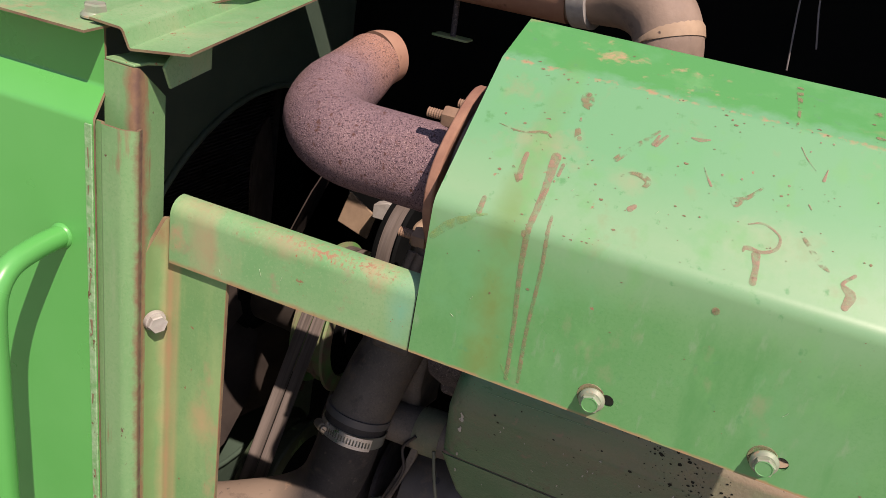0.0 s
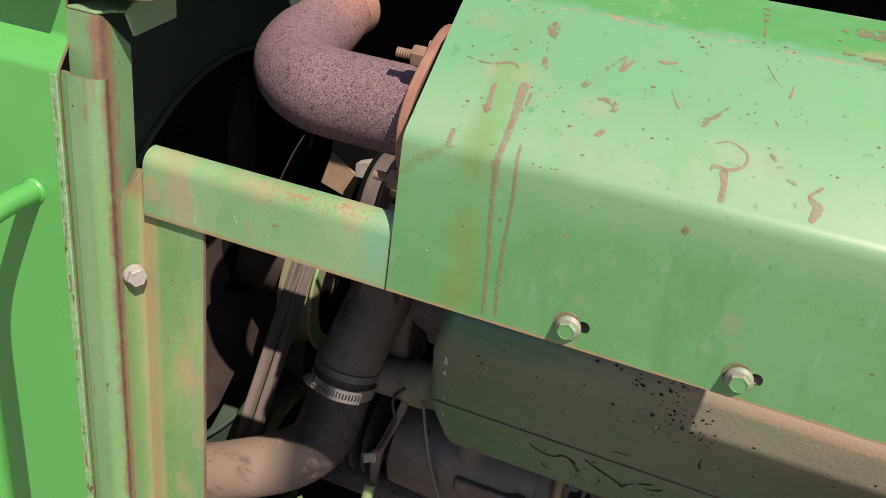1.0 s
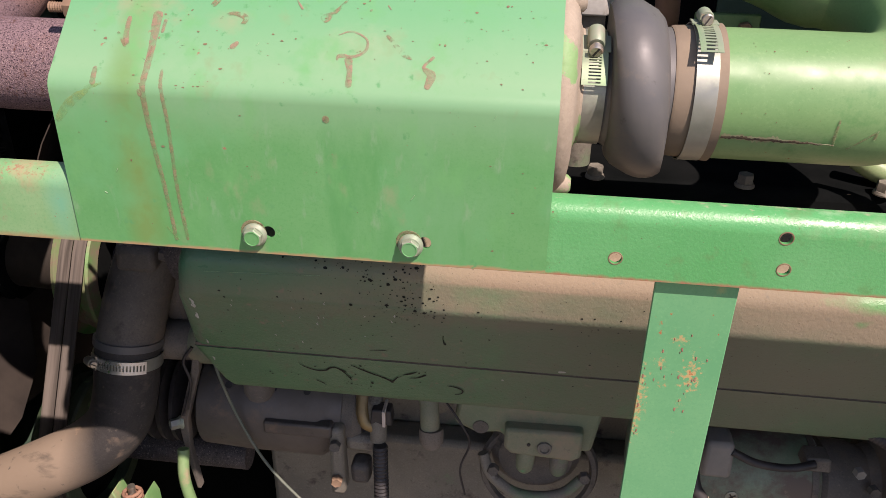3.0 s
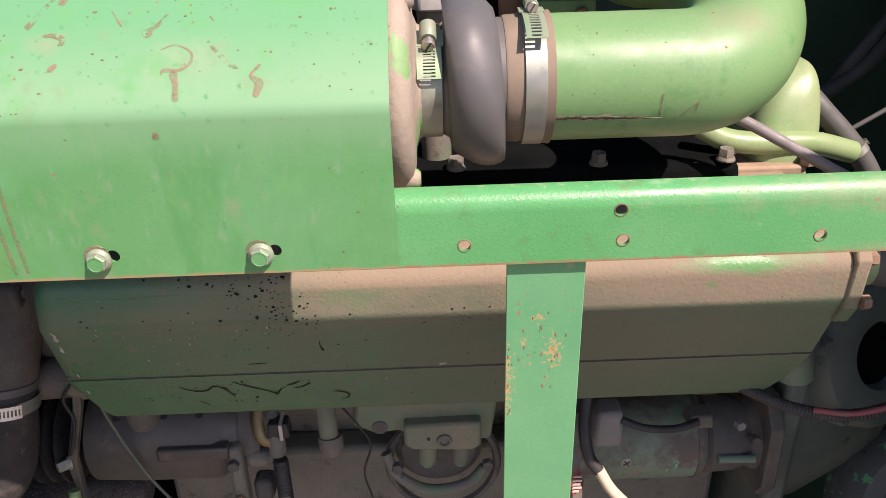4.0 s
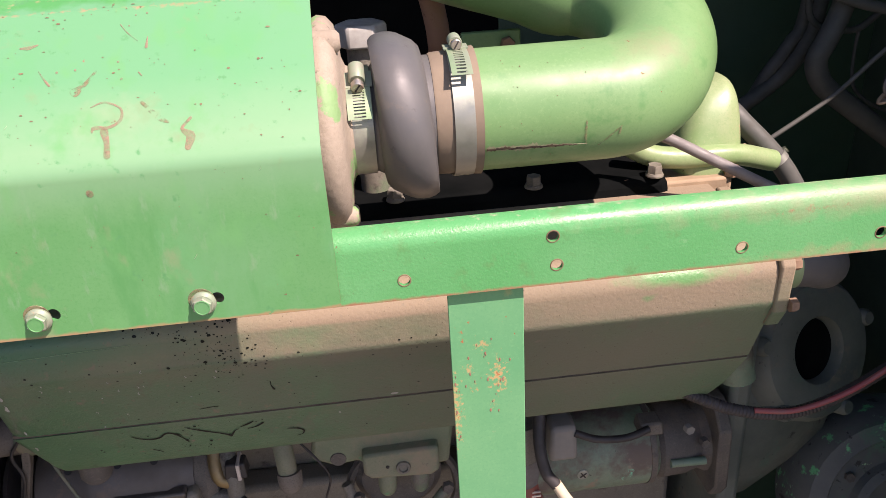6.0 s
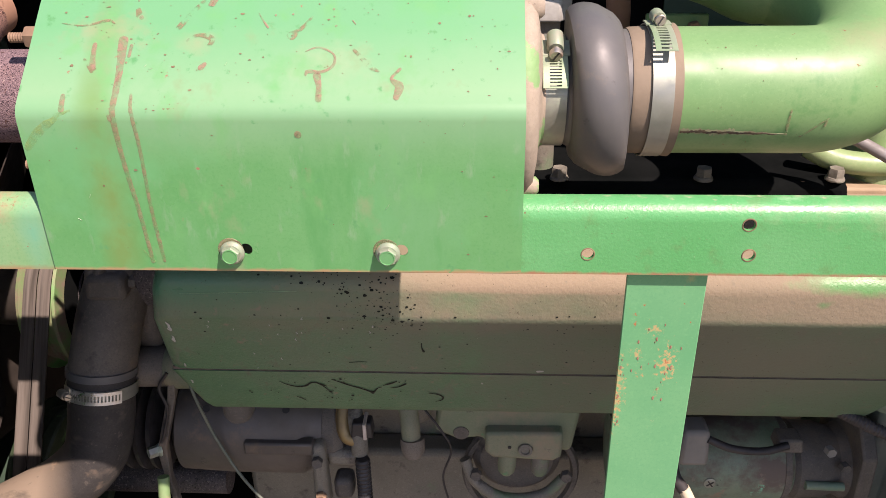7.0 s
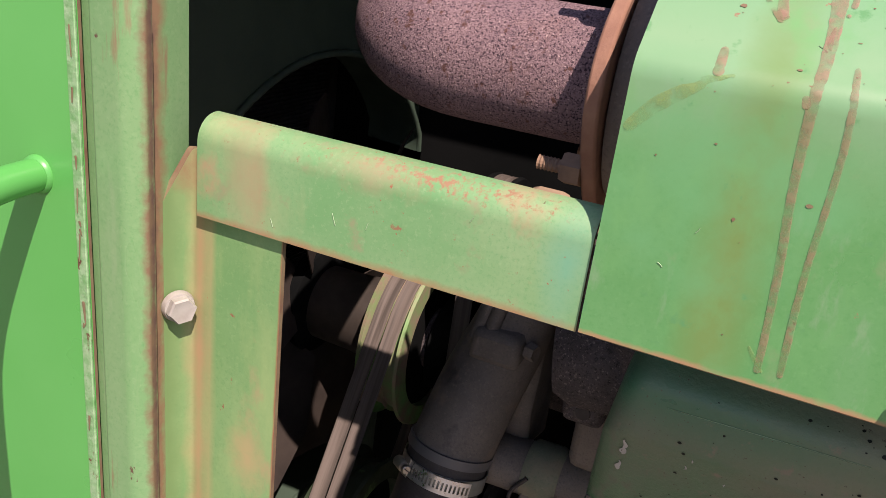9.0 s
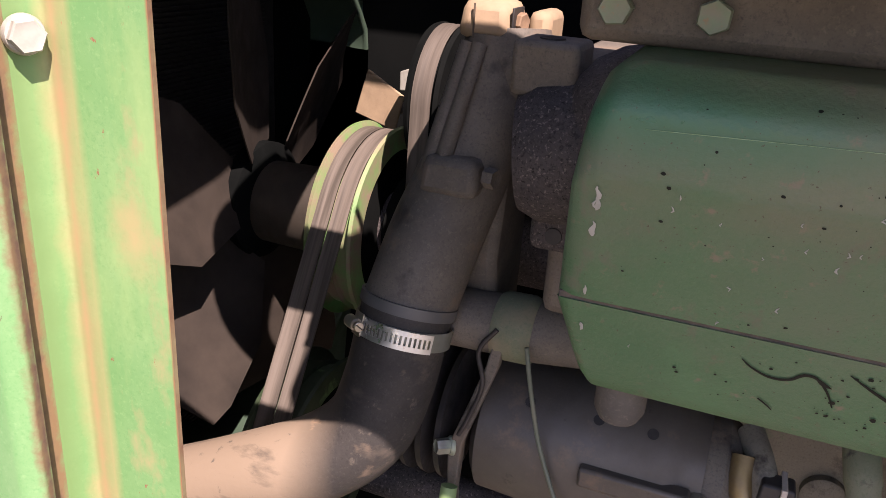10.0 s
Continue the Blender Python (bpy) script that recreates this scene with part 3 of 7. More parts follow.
M["bell"] = surf("dark_grimy_housing", [(0.083, 0.104, 0.089), (0.138, 0.155, 0.130)], 7.0, 0.7, bump=0.3, bump_scale=80, patches=[((0.068, 0.152, 0.110), 6.0, 0.56, 0.12, 0.5, 0, ONE), ((0.179, 0.158, 0.121), 18.0, 0.60, 0.12, 0.8, 0, ONE), ((0.028, 0.028, 0.025), 30.0, 0.63, 0.06, 0.6, 0, ONE)])
M["tan_lug"] = surf("dust_tan_casting", [(0.36, 0.265, 0.170), (0.28, 0.205, 0.132)], 25.0, 0.8, bump=0.2, bump_scale=110, patches=[((0.05, 0.035, 0.03), 55.0, 0.66, 0.06, 0.8, 0, ONE)])
M["chip"] = surf("grey_bare_chip", [(0.36, 0.36, 0.33), (0.28, 0.29, 0.26)], 60.0, 0.6)
M["brass"] = surf("dull_brass_fitting", [(0.30, 0.22, 0.10), (0.22, 0.16, 0.09)], 30.0, 0.5, metal=0.6, bump=0.08)

# ---- builders ----


def part(name, bm, material, parent=None, label="", smooth=True, bevel=0.0, angle=38):
    """Links a bmesh as one mesh object; bevel rounds its sharp edges. material may be a list for several slots."""
    bmesh.ops.recalc_face_normals(bm, faces=bm.faces)
    me = bpy.data.meshes.new(name)
    bm.to_mesh(me)
    bm.free()
    for m in material if isinstance(material, (list, tuple)) else [material]:
        me.materials.append(m)
    if smooth:
        me.polygons.foreach_set("use_smooth", [True] * len(me.polygons))
        me.set_sharp_from_angle(angle=radians(angle))
    ob = new(name, me)
    if bevel:
        b = ob.modifiers.new("bevel", "BEVEL")
        b.width, b.segments, b.limit_method, b.angle_limit = bevel, 2, "ANGLE", radians(35)
        b.harden_normals = False
    if parent is not None:
        ob.parent = parent
    if label:
        ob["label"] = label
    return ob


def thing(name, label, category, at=(0, 0, 0), group="", kind=""):
    e = new(name)
    e.empty_display_size = 0.05
    e.location = at
    return tagged(e, label, category, group, kind)


def fillet(pts, r, n=5):
    """Rounds the inner corners of an open 2D line; r is one radius or one for each inner corner."""
    pts = [Vector(p) for p in pts]
    out = [pts[0]]
    for i in range(1, len(pts) - 1):
        ri = r[i - 1] if isinstance(r, (list, tuple)) else r
        a, b, c = pts[i - 1], pts[i], pts[i + 1]
        u, v = (a - b).normalized(), (c - b).normalized()
        half = math.acos(max(-1, min(1, u.dot(v)))) / 2
        d = min(ri / math.tan(half), 0.48 * (a - b).length, 0.48 * (c - b).length)
        p, q = b + u * d, b + v * d
        if ri <= 0 or abs(half - math.pi / 2) < 0.02:
            out.append(b)
            continue
        for k in range(n + 1):
            s = k / n
            out.append(p * (1 - s) ** 2 + b * 2 * s * (1 - s) + q * s * s)
    out.append(pts[-1])
    return out


def sheet(line, thick, lo, hi, axis="x", cuts=1):
    """A bent plate: a 2D line given thickness to its left side and drawn out along an axis. Slot 1 holds the cut edges."""
    line = [Vector(p) for p in line]
    off = []
    for i, p in enumerate(line):
        t = (line[min(i + 1, len(line) - 1)] - line[max(i - 1, 0)]).normalized()
        off.append(p + Vector((-t.y, t.x)) * thick)
    bm = bmesh.new()

    def put(p, s):
        return {"x": (s, p.x, p.y), "y": (p.x, s, p.y), "z": (p.x, p.y, s)}[axis]

    rows = []
    for k in range(cuts + 1):
        s = lo + (hi - lo) * k / cuts
        rows.append(([bm.verts.new(put(p, s)) for p in line], [bm.verts.new(put(p, s)) for p in off]))
    n = len(line)
    for k in range(cuts):
        for i in range(n - 1):
            for side in (0, 1):
                a, b = rows[k][side], rows[k + 1][side]
                bm.faces.new((a[i], a[i + 1], b[i + 1], b[i]))
        for i in (0, n - 1):
            f = bm.faces.new((rows[k][0][i], rows[k][1][i], rows[k + 1][1][i], rows[k + 1][0][i]))
            f.material_index = 1
    for k in (0, cuts):
        a, b = rows[k]
        for i in range(n - 1):
            f = bm.faces.new((a[i], a[i + 1], b[i + 1], b[i]))
            f.material_index = 1
    return bm


def smooth_path(pts, n=8):
    """A Catmull-Rom line through the points."""
    p = [Vector(q) for q in pts]
    p = [2 * p[0] - p[1]] + p + [2 * p[-1] - p[-2]]
    out = []
    for i in range(1, len(p) - 2):
        a, b, c, d = p[i - 1], p[i], p[i + 1], p[i + 2]
        for k in range(n):
            t = k / n
            out.append(0.5 * (2 * b + (c - a) * t + (2 * a - 5 * b + 4 * c - d) * t * t + (3 * b - 3 * c + d - a) * t ** 3))
    out.append(p[-2])
    return out


def tube(path, radius, seg=24, bm=None, cap=True, hollow=0.0):
    """A round pipe along a line of points; radius is one number or one for each point."""
    bm = bm or bmesh.new()
    path = [Vector(p) for p in path]
    rad = radius if isinstance(radius, (list, tuple)) else [radius] * len(path)
    tan = [(path[min(i + 1, len(path) - 1)] - path[max(i - 1, 0)]).normalized() for i in range(len(path))]
    up = Vector((0, 0, 1)) if abs(tan[0].z) < 0.9 else Vector((0, 1, 0))
    n1 = tan[0].cross(up).normalized()
    rings = []
    for p, t, r in zip(path, tan, rad):
        n1 = (n1 - t * n1.dot(t)).normalized()
        n2 = t.cross(n1)
        rings.append([bm.verts.new(p + (n1 * math.cos(2 * math.pi * k / seg) + n2 * math.sin(2 * math.pi * k / seg)) * r) for k in range(seg)])
    for a, b in zip(rings, rings[1:]):
        for k in range(seg):
            bm.faces.new((a[k], a[(k + 1) % seg], b[(k + 1) % seg], b[k]))
    if cap:
        for ring, p in ((rings[0], path[0]), (rings[-1], path[-1])):
            if hollow:
                inner = [bm.verts.new(p + (v.co - p) * (1 - hollow)) for v in ring]
                for k in range(seg):
                    bm.faces.new((ring[k], ring[(k + 1) % seg], inner[(k + 1) % seg], inner[k]))
                depth = (path[1] - path[0]) if ring is rings[0] else (path[-2] - path[-1])
                deep = [bm.verts.new(v.co + depth.normalized() * 0.05) for v in inner]
                for k in range(seg):
                    bm.faces.new((inner[k], inner[(k + 1) % seg], deep[(k + 1) % seg], deep[k]))
                bm.faces.new(deep)
            else:
                bm.faces.new(ring)
    return bm


def lathe(profile, base, axis, seg=32, bm=None):
    """Turns a line of (distance along the axis, radius) about an axis through base."""
    axis = Vector(axis).normalized()
    base = Vector(base)
    return tube([base + axis * d for d, r in profile], [max(r, 1e-4) for d, r in profile], seg, bm) if all(b[0] > a[0] for a, b in zip(profile, profile[1:])) else spun(profile, base, axis, seg, bm)


def spun(profile, base, axis, seg=32, bm=None):
    bm = bm or bmesh.new()
    up = Vector((0, 0, 1)) if abs(axis.z) < 0.9 else Vector((0, 1, 0))
    n1 = axis.cross(up).normalized()
    n2 = axis.cross(n1)
    rings = [[bm.verts.new(base + axis * d + (n1 * math.cos(2 * math.pi * k / seg) + n2 * math.sin(2 * math.pi * k / seg)) * max(r, 1e-4)) for k in range(seg)] for d, r in profile]
    for a, b in zip(rings, rings[1:]):
        for k in range(seg):
            bm.faces.new((a[k], a[(k + 1) % seg], b[(k + 1) % seg], b[k]))
    bm.faces.new(rings[0])
    bm.faces.new(rings[-1])
    return bm


def ring_solid(profile, base, axis, seg=48, bm=None):
    """A closed outline of (distance, radius) turned about an axis: a ring with a hole."""
    bm = bm or bmesh.new()
    base, axis = Vector(base), Vector(axis).normalized()
    up = Vector((0, 0, 1)) if abs(axis.z) < 0.9 else Vector((0, 1, 0))
    n1 = axis.cross(up).normalized()
    n2 = axis.cross(n1)
    rings = [[bm.verts.new(base + axis * d + (n1 * math.cos(2 * math.pi * k / seg) + n2 * math.sin(2 * math.pi * k / seg)) * r) for k in range(seg)] for d, r in profile]
    for a, b in zip(rings, rings[1:] + rings[:1]):
        for k in range(seg):
            bm.faces.new((a[k], a[(k + 1) % seg], b[(k + 1) % seg], b[k]))
    return bm


def block(lo, hi, bm=None, taper=(0, 0)):
    """A box between two corners; taper draws the top in along x and y."""
    bm = bm or bmesh.new()
    v = []
    for z in (0, 1):
        for x, y in ((0, 0), (1, 0), (1, 1), (0, 1)):
            px = (lo[0], hi[0])[x] + (1 - 2 * x) * taper[0] * z
            py = (lo[1], hi[1])[y] + (1 - 2 * y) * taper[1] * z
            v.append(bm.verts.new((px, py, (lo[2], hi[2])[z])))
    for f in ((0, 1, 2, 3), (4, 5, 6, 7), (0, 1, 5, 4), (1, 2, 6, 5), (2, 3, 7, 6), (3, 0, 4, 7)):
        bm.faces.new([v[i] for i in f])
    return bm


def prism(outline, axis, lo, hi, bm=None):
    """A solid with a 2D outline drawn out along an axis."""
    bm = bm or bmesh.new()

    def put(p, s):
        return {"x": (s, p[0], p[1]), "y": (p[0], s, p[1]), "z": (p[0], p[1], s)}[axis]

    a = [bm.verts.new(put(p, lo)) for p in outline]
    b = [bm.verts.new(put(p, hi)) for p in outline]
    n = len(outline)
    bm.faces.new(a)
    bm.faces.new(b)
    for i in range(n):
        bm.faces.new((a[i], a[(i + 1) % n], b[(i + 1) % n], b[i]))
    return bm


def turned(bm, m):
    bmesh.ops.transform(bm, matrix=m, verts=bm.verts)
    return bm


def facing(at, axis):
    """The pose at a point whose z axis looks along axis."""
    return Matrix.Translation(at) @ Vector(axis).to_track_quat("Z", "Y").to_matrix().to_4x4()


def hex_head(size, height, dish=True):
    """A six-sided bolt head standing on z = 0."""
    bm = bmesh.new()
    r = size / math.sqrt(3)
    rows = [(0, r), (height * 0.82, r), (height, r * 0.9)] + ([(height * 0.93, r * 0.62), (height * 0.93, 0.0005)] if dish else [])
    rings = [[bm.verts.new((q * math.cos(math.pi * k / 3), q * math.sin(math.pi * k / 3), z)) for k in range(6)] for z, q in rows]
    for a, b in zip(rings, rings[1:]):
        for k in range(6):
            bm.faces.new((a[k], a[(k + 1) % 6], b[(k + 1) % 6], b[k]))
    bm.faces.new(rings[0])
    bm.faces.new(rings[-1])
    return bm


def bolt(parent, at, axis, size=0.017, head=0.009, flange=0.0, washer=0.0, mat="steel", spin=15, name="bolt", label=""):
    """A hexagon bolt under a thing, with a flange or washer of its own."""
    m = facing(at, axis) @ pose(0, 0, 0, 0, 0, spin)
    lift = 0.0
    bm = bmesh.new()
    if flange:
        spun([(0, flange / 2), (0.0018, flange / 2), (0.005, size * 0.60), (0.0052, size * 0.5)], Vector((0, 0, 0)), Vector((0, 0, 1)), 24, bm)
        lift = 0.003
    h = hex_head(size, head)
    turned(h, Matrix.Translation((0, 0, lift)))
    tmp = bpy.data.meshes.new("head")
    h.to_mesh(tmp)
    h.free()
    bm.from_mesh(tmp)
    bpy.data.meshes.remove(tmp)
    ob = part(name, turned(bm, m), M[mat], parent, label, angle=25)
    if washer:
        w = spun([(-0.0022, washer / 2 * 0.55), (-0.0022, washer / 2), (-0.0003, washer / 2), (-0.0002, washer / 2 * 0.55)], Vector((0, 0, 0)), Vector((0, 0, 1)), 24)
        part("washer", turned(w, m), M[mat], ob)
    return ob


def ribbon_clamp(parent, centre, axis, radius, width, mat_band="bright_steel", mat_screw="steel", screw_at=0.0, tail=0.6, slots=11, tail_mat=None, lift=0.003):
    """A worm-drive hose clamp round an axis: band, slotted tail that stands off it, saddle, housing and slotted screw. screw_at: degrees round the axis."""
    axis = Vector(axis).normalized()
    up = Vector((0, 0, 1))
    u = (up - axis * up.dot(axis)).normalized()
    v = axis.cross(u)

    def on(a, r, s):
        return Vector(centre) + axis * s + (u * math.cos(a) + v * math.sin(a)) * r

    def strip(a0, a1, r, w0, w1, t, n, bm=None, rise=lambda a: 0.0):
        bm = bm or bmesh.new()
        prev = None
        for k in range(n + 1):
            a = a0 + (a1 - a0) * k / n
            h = rise(a)
            q = [bm.verts.new(on(a, rr + h, ss)) for rr, ss in ((r, w0), (r, w1), (r + t, w1), (r + t, w0))]
            if prev:
                for i in range(4):
                    bm.faces.new((prev[i], prev[(i + 1) % 4], q[(i + 1) % 4], q[i]))
            else:
                bm.faces.new(q)
            prev = q
        bm.faces.new(prev)
        return bm

    e = thing("hose_clamp", "worm-drive steel hose clamp tightened round a hose", "hose clamp")
    e.parent = parent
    a0 = radians(screw_at)
    part("band", strip(0, 2 * math.pi, radius, -width / 2, width / 2, 0.0012, 64), M[mat_band], e)
    end = a0 - tail

    def off(a):
        return lift * abs((a - a0) / tail) ** 1.3

    w, ww, rt = width / 2, width * 0.24, radius + 0.0022
    bm = bmesh.new()
    cells = 2 * slots + 3
    grid = []
    for k in range(cells + 1):
        a = a0 - tail * k / cells
        grid.append([[bm.verts.new(on(a, rt + off(a) + h, c)) for c in (-w, -ww, ww, w)] for h in (0.0, 0.0009)])
    for k in range(cells):
        p, q = grid[k], grid[k + 1]
        slot = k % 2 == 1
        for c in (0, 2) if slot else (0, 1, 2):
            for h in (0, 1):
                bm.faces.new((p[h][c], p[h][c + 1], q[h][c + 1], q[h][c]))
        for c in (0, 1, 2, 3) if slot else (0, 3):
            bm.faces.new((p[0][c], p[1][c], q[1][c], q[0][c]))
        if slot:
            for g in (p, q):
                bm.faces.new((g[0][1], g[0][2], g[1][2], g[1][1]))
    part("tail", bm, M[tail_mat or mat_band], e, "slotted free end of the band")
    sgn = 1.0 if tail > 0 else -1.0
    half = width * 0.42 / radius
    part("saddle", strip(a0 - half, a0 + half, radius + 0.0032, -width * 0.60, width * 0.60, 0.0014, 6), M[mat_screw], e)
    tdir = (-u * math.sin(a0) + v * math.cos(a0)) * -sgn
    c = on(a0, radius + 0.0046 + width * 0.20, 0)
    part("screw_housing", tube([c - tdir * width * 0.52, c - tdir * width * 0.46, c + tdir * width * 0.30, c + tdir * width * 0.36], [width * 0.24, width * 0.34, width * 0.34, width * 0.30], 20), M[mat_screw], e)
    head = c + tdir * width * 0.36
    screw = part("screw", lathe([(0, width * 0.17), (width * 0.16, width * 0.17), (width * 0.17, width * 0.27), (width * 0.36, width * 0.27), (width * 0.40, width * 0.23)], head, tdir, 20), M["steel"], e)
    n = (u * math.cos(a0) + v * math.sin(a0))
    side = (axis * 0.5 + n * 0.85).normalized()
    m = Matrix((side, tdir.cross(side), tdir)).transposed().to_4x4()
    m.translation = head + tdir * width * 0.395
    part("slot", turned(block((-width * 0.22, -width * 0.035, 0), (width * 0.22, width * 0.035, 0.0006)), m), M["black"], screw, "dark screwdriver slot", smooth=False)
    return e


def hood_ribbon(pts, widths, where, lift=0.0005, n=6, ragged=0.14):
    """A flat run of dried mud: (x, run) points with widths, round at both ends and a little ragged, laid on a surface by where(x, run, lift)."""
    line = smooth_path([(p[0], p[1], w) for p, w in zip(pts, widths)], n)
    cum = [0.0]
    for a, b in zip(line, line[1:]):
        cum.append(cum[-1] + math.hypot(b.x - a.x, b.y - a.y))
    total = cum[-1]
    w0, w1 = max(widths[0], 0.0006) * 0.5, max(widths[-1], 0.0006) * 0.5
    stops = sorted({round(min(total, max(0.0, d)), 6) for d in [0, 0.12 * w0, 0.4 * w0, w0, total - w1, total - 0.4 * w1, total - 0.12 * w1, total] + [total * k / max(3, int(total / 0.0022)) for k in range(max(3, int(total / 0.0022)) + 1)]})
    cx, cy, cw = [p.x for p in line], [p.y for p in line], [p.z for p in line]
    bm = bmesh.new()
    prev = None
    for d in stops:
        x, y, w = float(np.interp(d, cum, cx)), float(np.interp(d, cum, cy)), float(np.interp(d, cum, cw))
        e = total * 0.01 + 1e-5
        g = Vector((float(np.interp(d + e, cum, cx)) - float(np.interp(d - e, cum, cx)), float(np.interp(d + e, cum, cy)) - float(np.interp(d - e, cum, cy))))
        g = g.normalized() if g.length else Vector((0, 1))
        ends = math.sqrt(max(0.0, 1 - (1 - min(1.0, d / w0)) ** 2)) * math.sqrt(max(0.0, 1 - (1 - min(1.0, (total - d) / w1)) ** 2))
        half = max(w, 0.0004) * 0.5 * max(ends, 0.04)
        s1 = half * (1 + ragged * noise.noise(Vector((x * 260, y * 260, 1.7))))
        s2 = half * (1 + ragged * noise.noise(Vector((x * 260, y * 260, 9.1))))
        q = Vector((-g.y, g.x))
        row = [bm.verts.new(where(x + q.x * s1, y + q.y * s1, lift)), bm.verts.new(where(x, y, lift + 0.0003)), bm.verts.new(where(x - q.x * s2, y - q.y * s2, lift))]
        if prev:
            bm.faces.new((prev[0], row[0], row[1], prev[1]))
            bm.faces.new((prev[1], row[1], row[2], prev[2]))
        prev = row
    return bm


def drill(ob, cutter):
    """Cuts a solid out of a mesh object for good."""
    bmesh.ops.recalc_face_normals(cutter, faces=cutter.faces)
    me = bpy.data.meshes.new("cut")
    cutter.to_mesh(me)
    cutter.free()
    tool = new("cut", me)
    mod = ob.modifiers.new("cut", "BOOLEAN")
    mod.object, mod.operation, mod.solver = tool, "DIFFERENCE", "EXACT"
    bpy.context.view_layer.update()
    made = bpy.data.meshes.new_from_object(ob.evaluated_get(bpy.context.evaluated_depsgraph_get()))
    ob.modifiers.clear()
    ob.data = made
    bpy.data.objects.remove(tool)
    made.polygons.foreach_set("use_smooth", [True] * len(made.polygons))
    made.set_sharp_from_angle(angle=radians(38))
    return ob


# ---- setting: ground and the shell of the machine ----
bm = bmesh.new()
bmesh.ops.create_grid(bm, x_segments=40, y_segments=40, size=150)
for v in bm.verts:
    v.co.z = -1.3 + 0.05 * noise.noise(v.co * 0.1)
tagged(part("ground", bm, M["soil"]), "dry tan farm soil under the machine", "ground", kind="structure")

tagged(part("wall_back", block((-1.3, 1.05, -0.9), (0.799, 1.09, 1.75)), M["deep_shade"], bevel=0.004), "sheet wall behind the engine, coloured near-black for its shade", "machine wall", kind="structure")
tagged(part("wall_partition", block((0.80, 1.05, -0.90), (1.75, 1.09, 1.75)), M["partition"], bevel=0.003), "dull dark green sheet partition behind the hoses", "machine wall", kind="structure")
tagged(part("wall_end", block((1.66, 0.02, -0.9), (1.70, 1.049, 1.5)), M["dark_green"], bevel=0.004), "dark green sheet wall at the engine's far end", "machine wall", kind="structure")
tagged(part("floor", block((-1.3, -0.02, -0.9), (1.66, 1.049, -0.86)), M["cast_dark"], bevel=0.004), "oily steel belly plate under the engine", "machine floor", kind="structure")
# Unseen deck, added to close the top and keep light out.
tagged(part("unseen_deck", block((-1.3, 0.66, 1.50), (1.75, 1.049, 1.54)), M["dark_green"], bevel=0.004), "unseen dark green deck added above the engine", "machine roof", kind="structure")

# Unseen wall, added to keep sky light from the radiator end.
tagged(part("unseen_wall_left", block((-1.34, -0.02, -0.9), (-1.30, 1.049, 1.50)), M["dark_green"], bevel=0.004), "unseen dark green wall added beyond the radiator to cut sky light", "machine wall", kind="structure")
# Unseen deck, added to darken the space round the radiator.
tagged(part("unseen_deck", block((-1.3, 0.20, 1.46), (-0.47, 0.659, 1.49)), M["dark_green"], bevel=0.004), "unseen dark green deck added to cut light above the radiator", "machine roof", kind="structure")

# Unseen deck, added to shade the hoses at this end.
tagged(part("unseen_deck", block((1.02, 0.25, 1.50), (1.75, 0.659, 1.53)), M["dark_green"], bevel=0.004), "unseen dark green deck added to shade the far hoses", "machine roof", kind="structure")

# ---- turbo shield ----
SHIELD = [(-0.0035, 1.0002), (-0.0035, 1.158), (0.119, 1.2695), (0.195, 1.300), (0.213, 1.293)]
LEN1, LEN2 = SHIELD[1][1] - SHIELD[0][1], math.hypot(SHIELD[2][0] - SHIELD[1][0], SHIELD[2][1] - SHIELD[1][1])


def on_shield(x, run, lift):
    """A point on the shield's outside: run is measured up the sheet from its lower edge."""
    seg = 0 if run < LEN1 else 1 if run < LEN1 + LEN2 else 2
    a, b = Vector(SHIELD[seg]), Vector(SHIELD[seg + 1])
    t = (b - a).normalized()
    q = a + t * (run - (0, LEN1, LEN1 + LEN2)[seg])
    near = abs(run - LEN1)
    sink = max(0.0, 0.0018 - near * 0.19)
    q += Vector((-t.y, t.x)) * (lift - sink)
    return (x, q.x, q.y)


shield = thing("turbo_shield", "faded green sheet-metal heat shield with mud drips, bolted to the rail", "heat shield", (0.23, 0, 0.996))
shield.matrix_world = Matrix()
body = part("shell", sheet(fillet(SHIELD, [0.021, 0.012, 0.006], 10), -0.0022, 0.010, 0.461, "x", 10), [M["shield"], M["rim"]], shield)
cut = bmesh.new()
for bx in (0.188, 0.336):
    lathe([(-0.01, 0.0062), (0.01, 0.0062)], (bx + 0.0125, 0, 1.0235), (0, 1, 0), 16, cut)
drill(body, cut)
for bx in (0.188, 0.336):
    bolt(shield, (bx, -0.006, 1.0215), (0, -1, 0), 0.0160, 0.0070, flange=0.0235, mat="painted_bolt", spin=20, name="flange_bolt", label="dusty flange bolt in a slotted hole")
    part("head_mark", spun([(0.0, 0.0073), (0.0005, 0.0072), (0.0006, 0.0066), (0.0001, 0.0063), (0.0001, 0.0005)], Vector((bx, -0.0160, 1.0215)), Vector((0, -1, 0)), 24), M["shield"], shield, "green painted face of a bolt head")
    lip = spun([(0, 0.0124), (0.0006, 0.0120)], Vector((bx - 0.002, -0.0036, 1.023)), Vector((0, -1, 0)), 24)
    part("rust_ring", lip, M["drip"], shield, "rust-brown ring worn round a bolt")

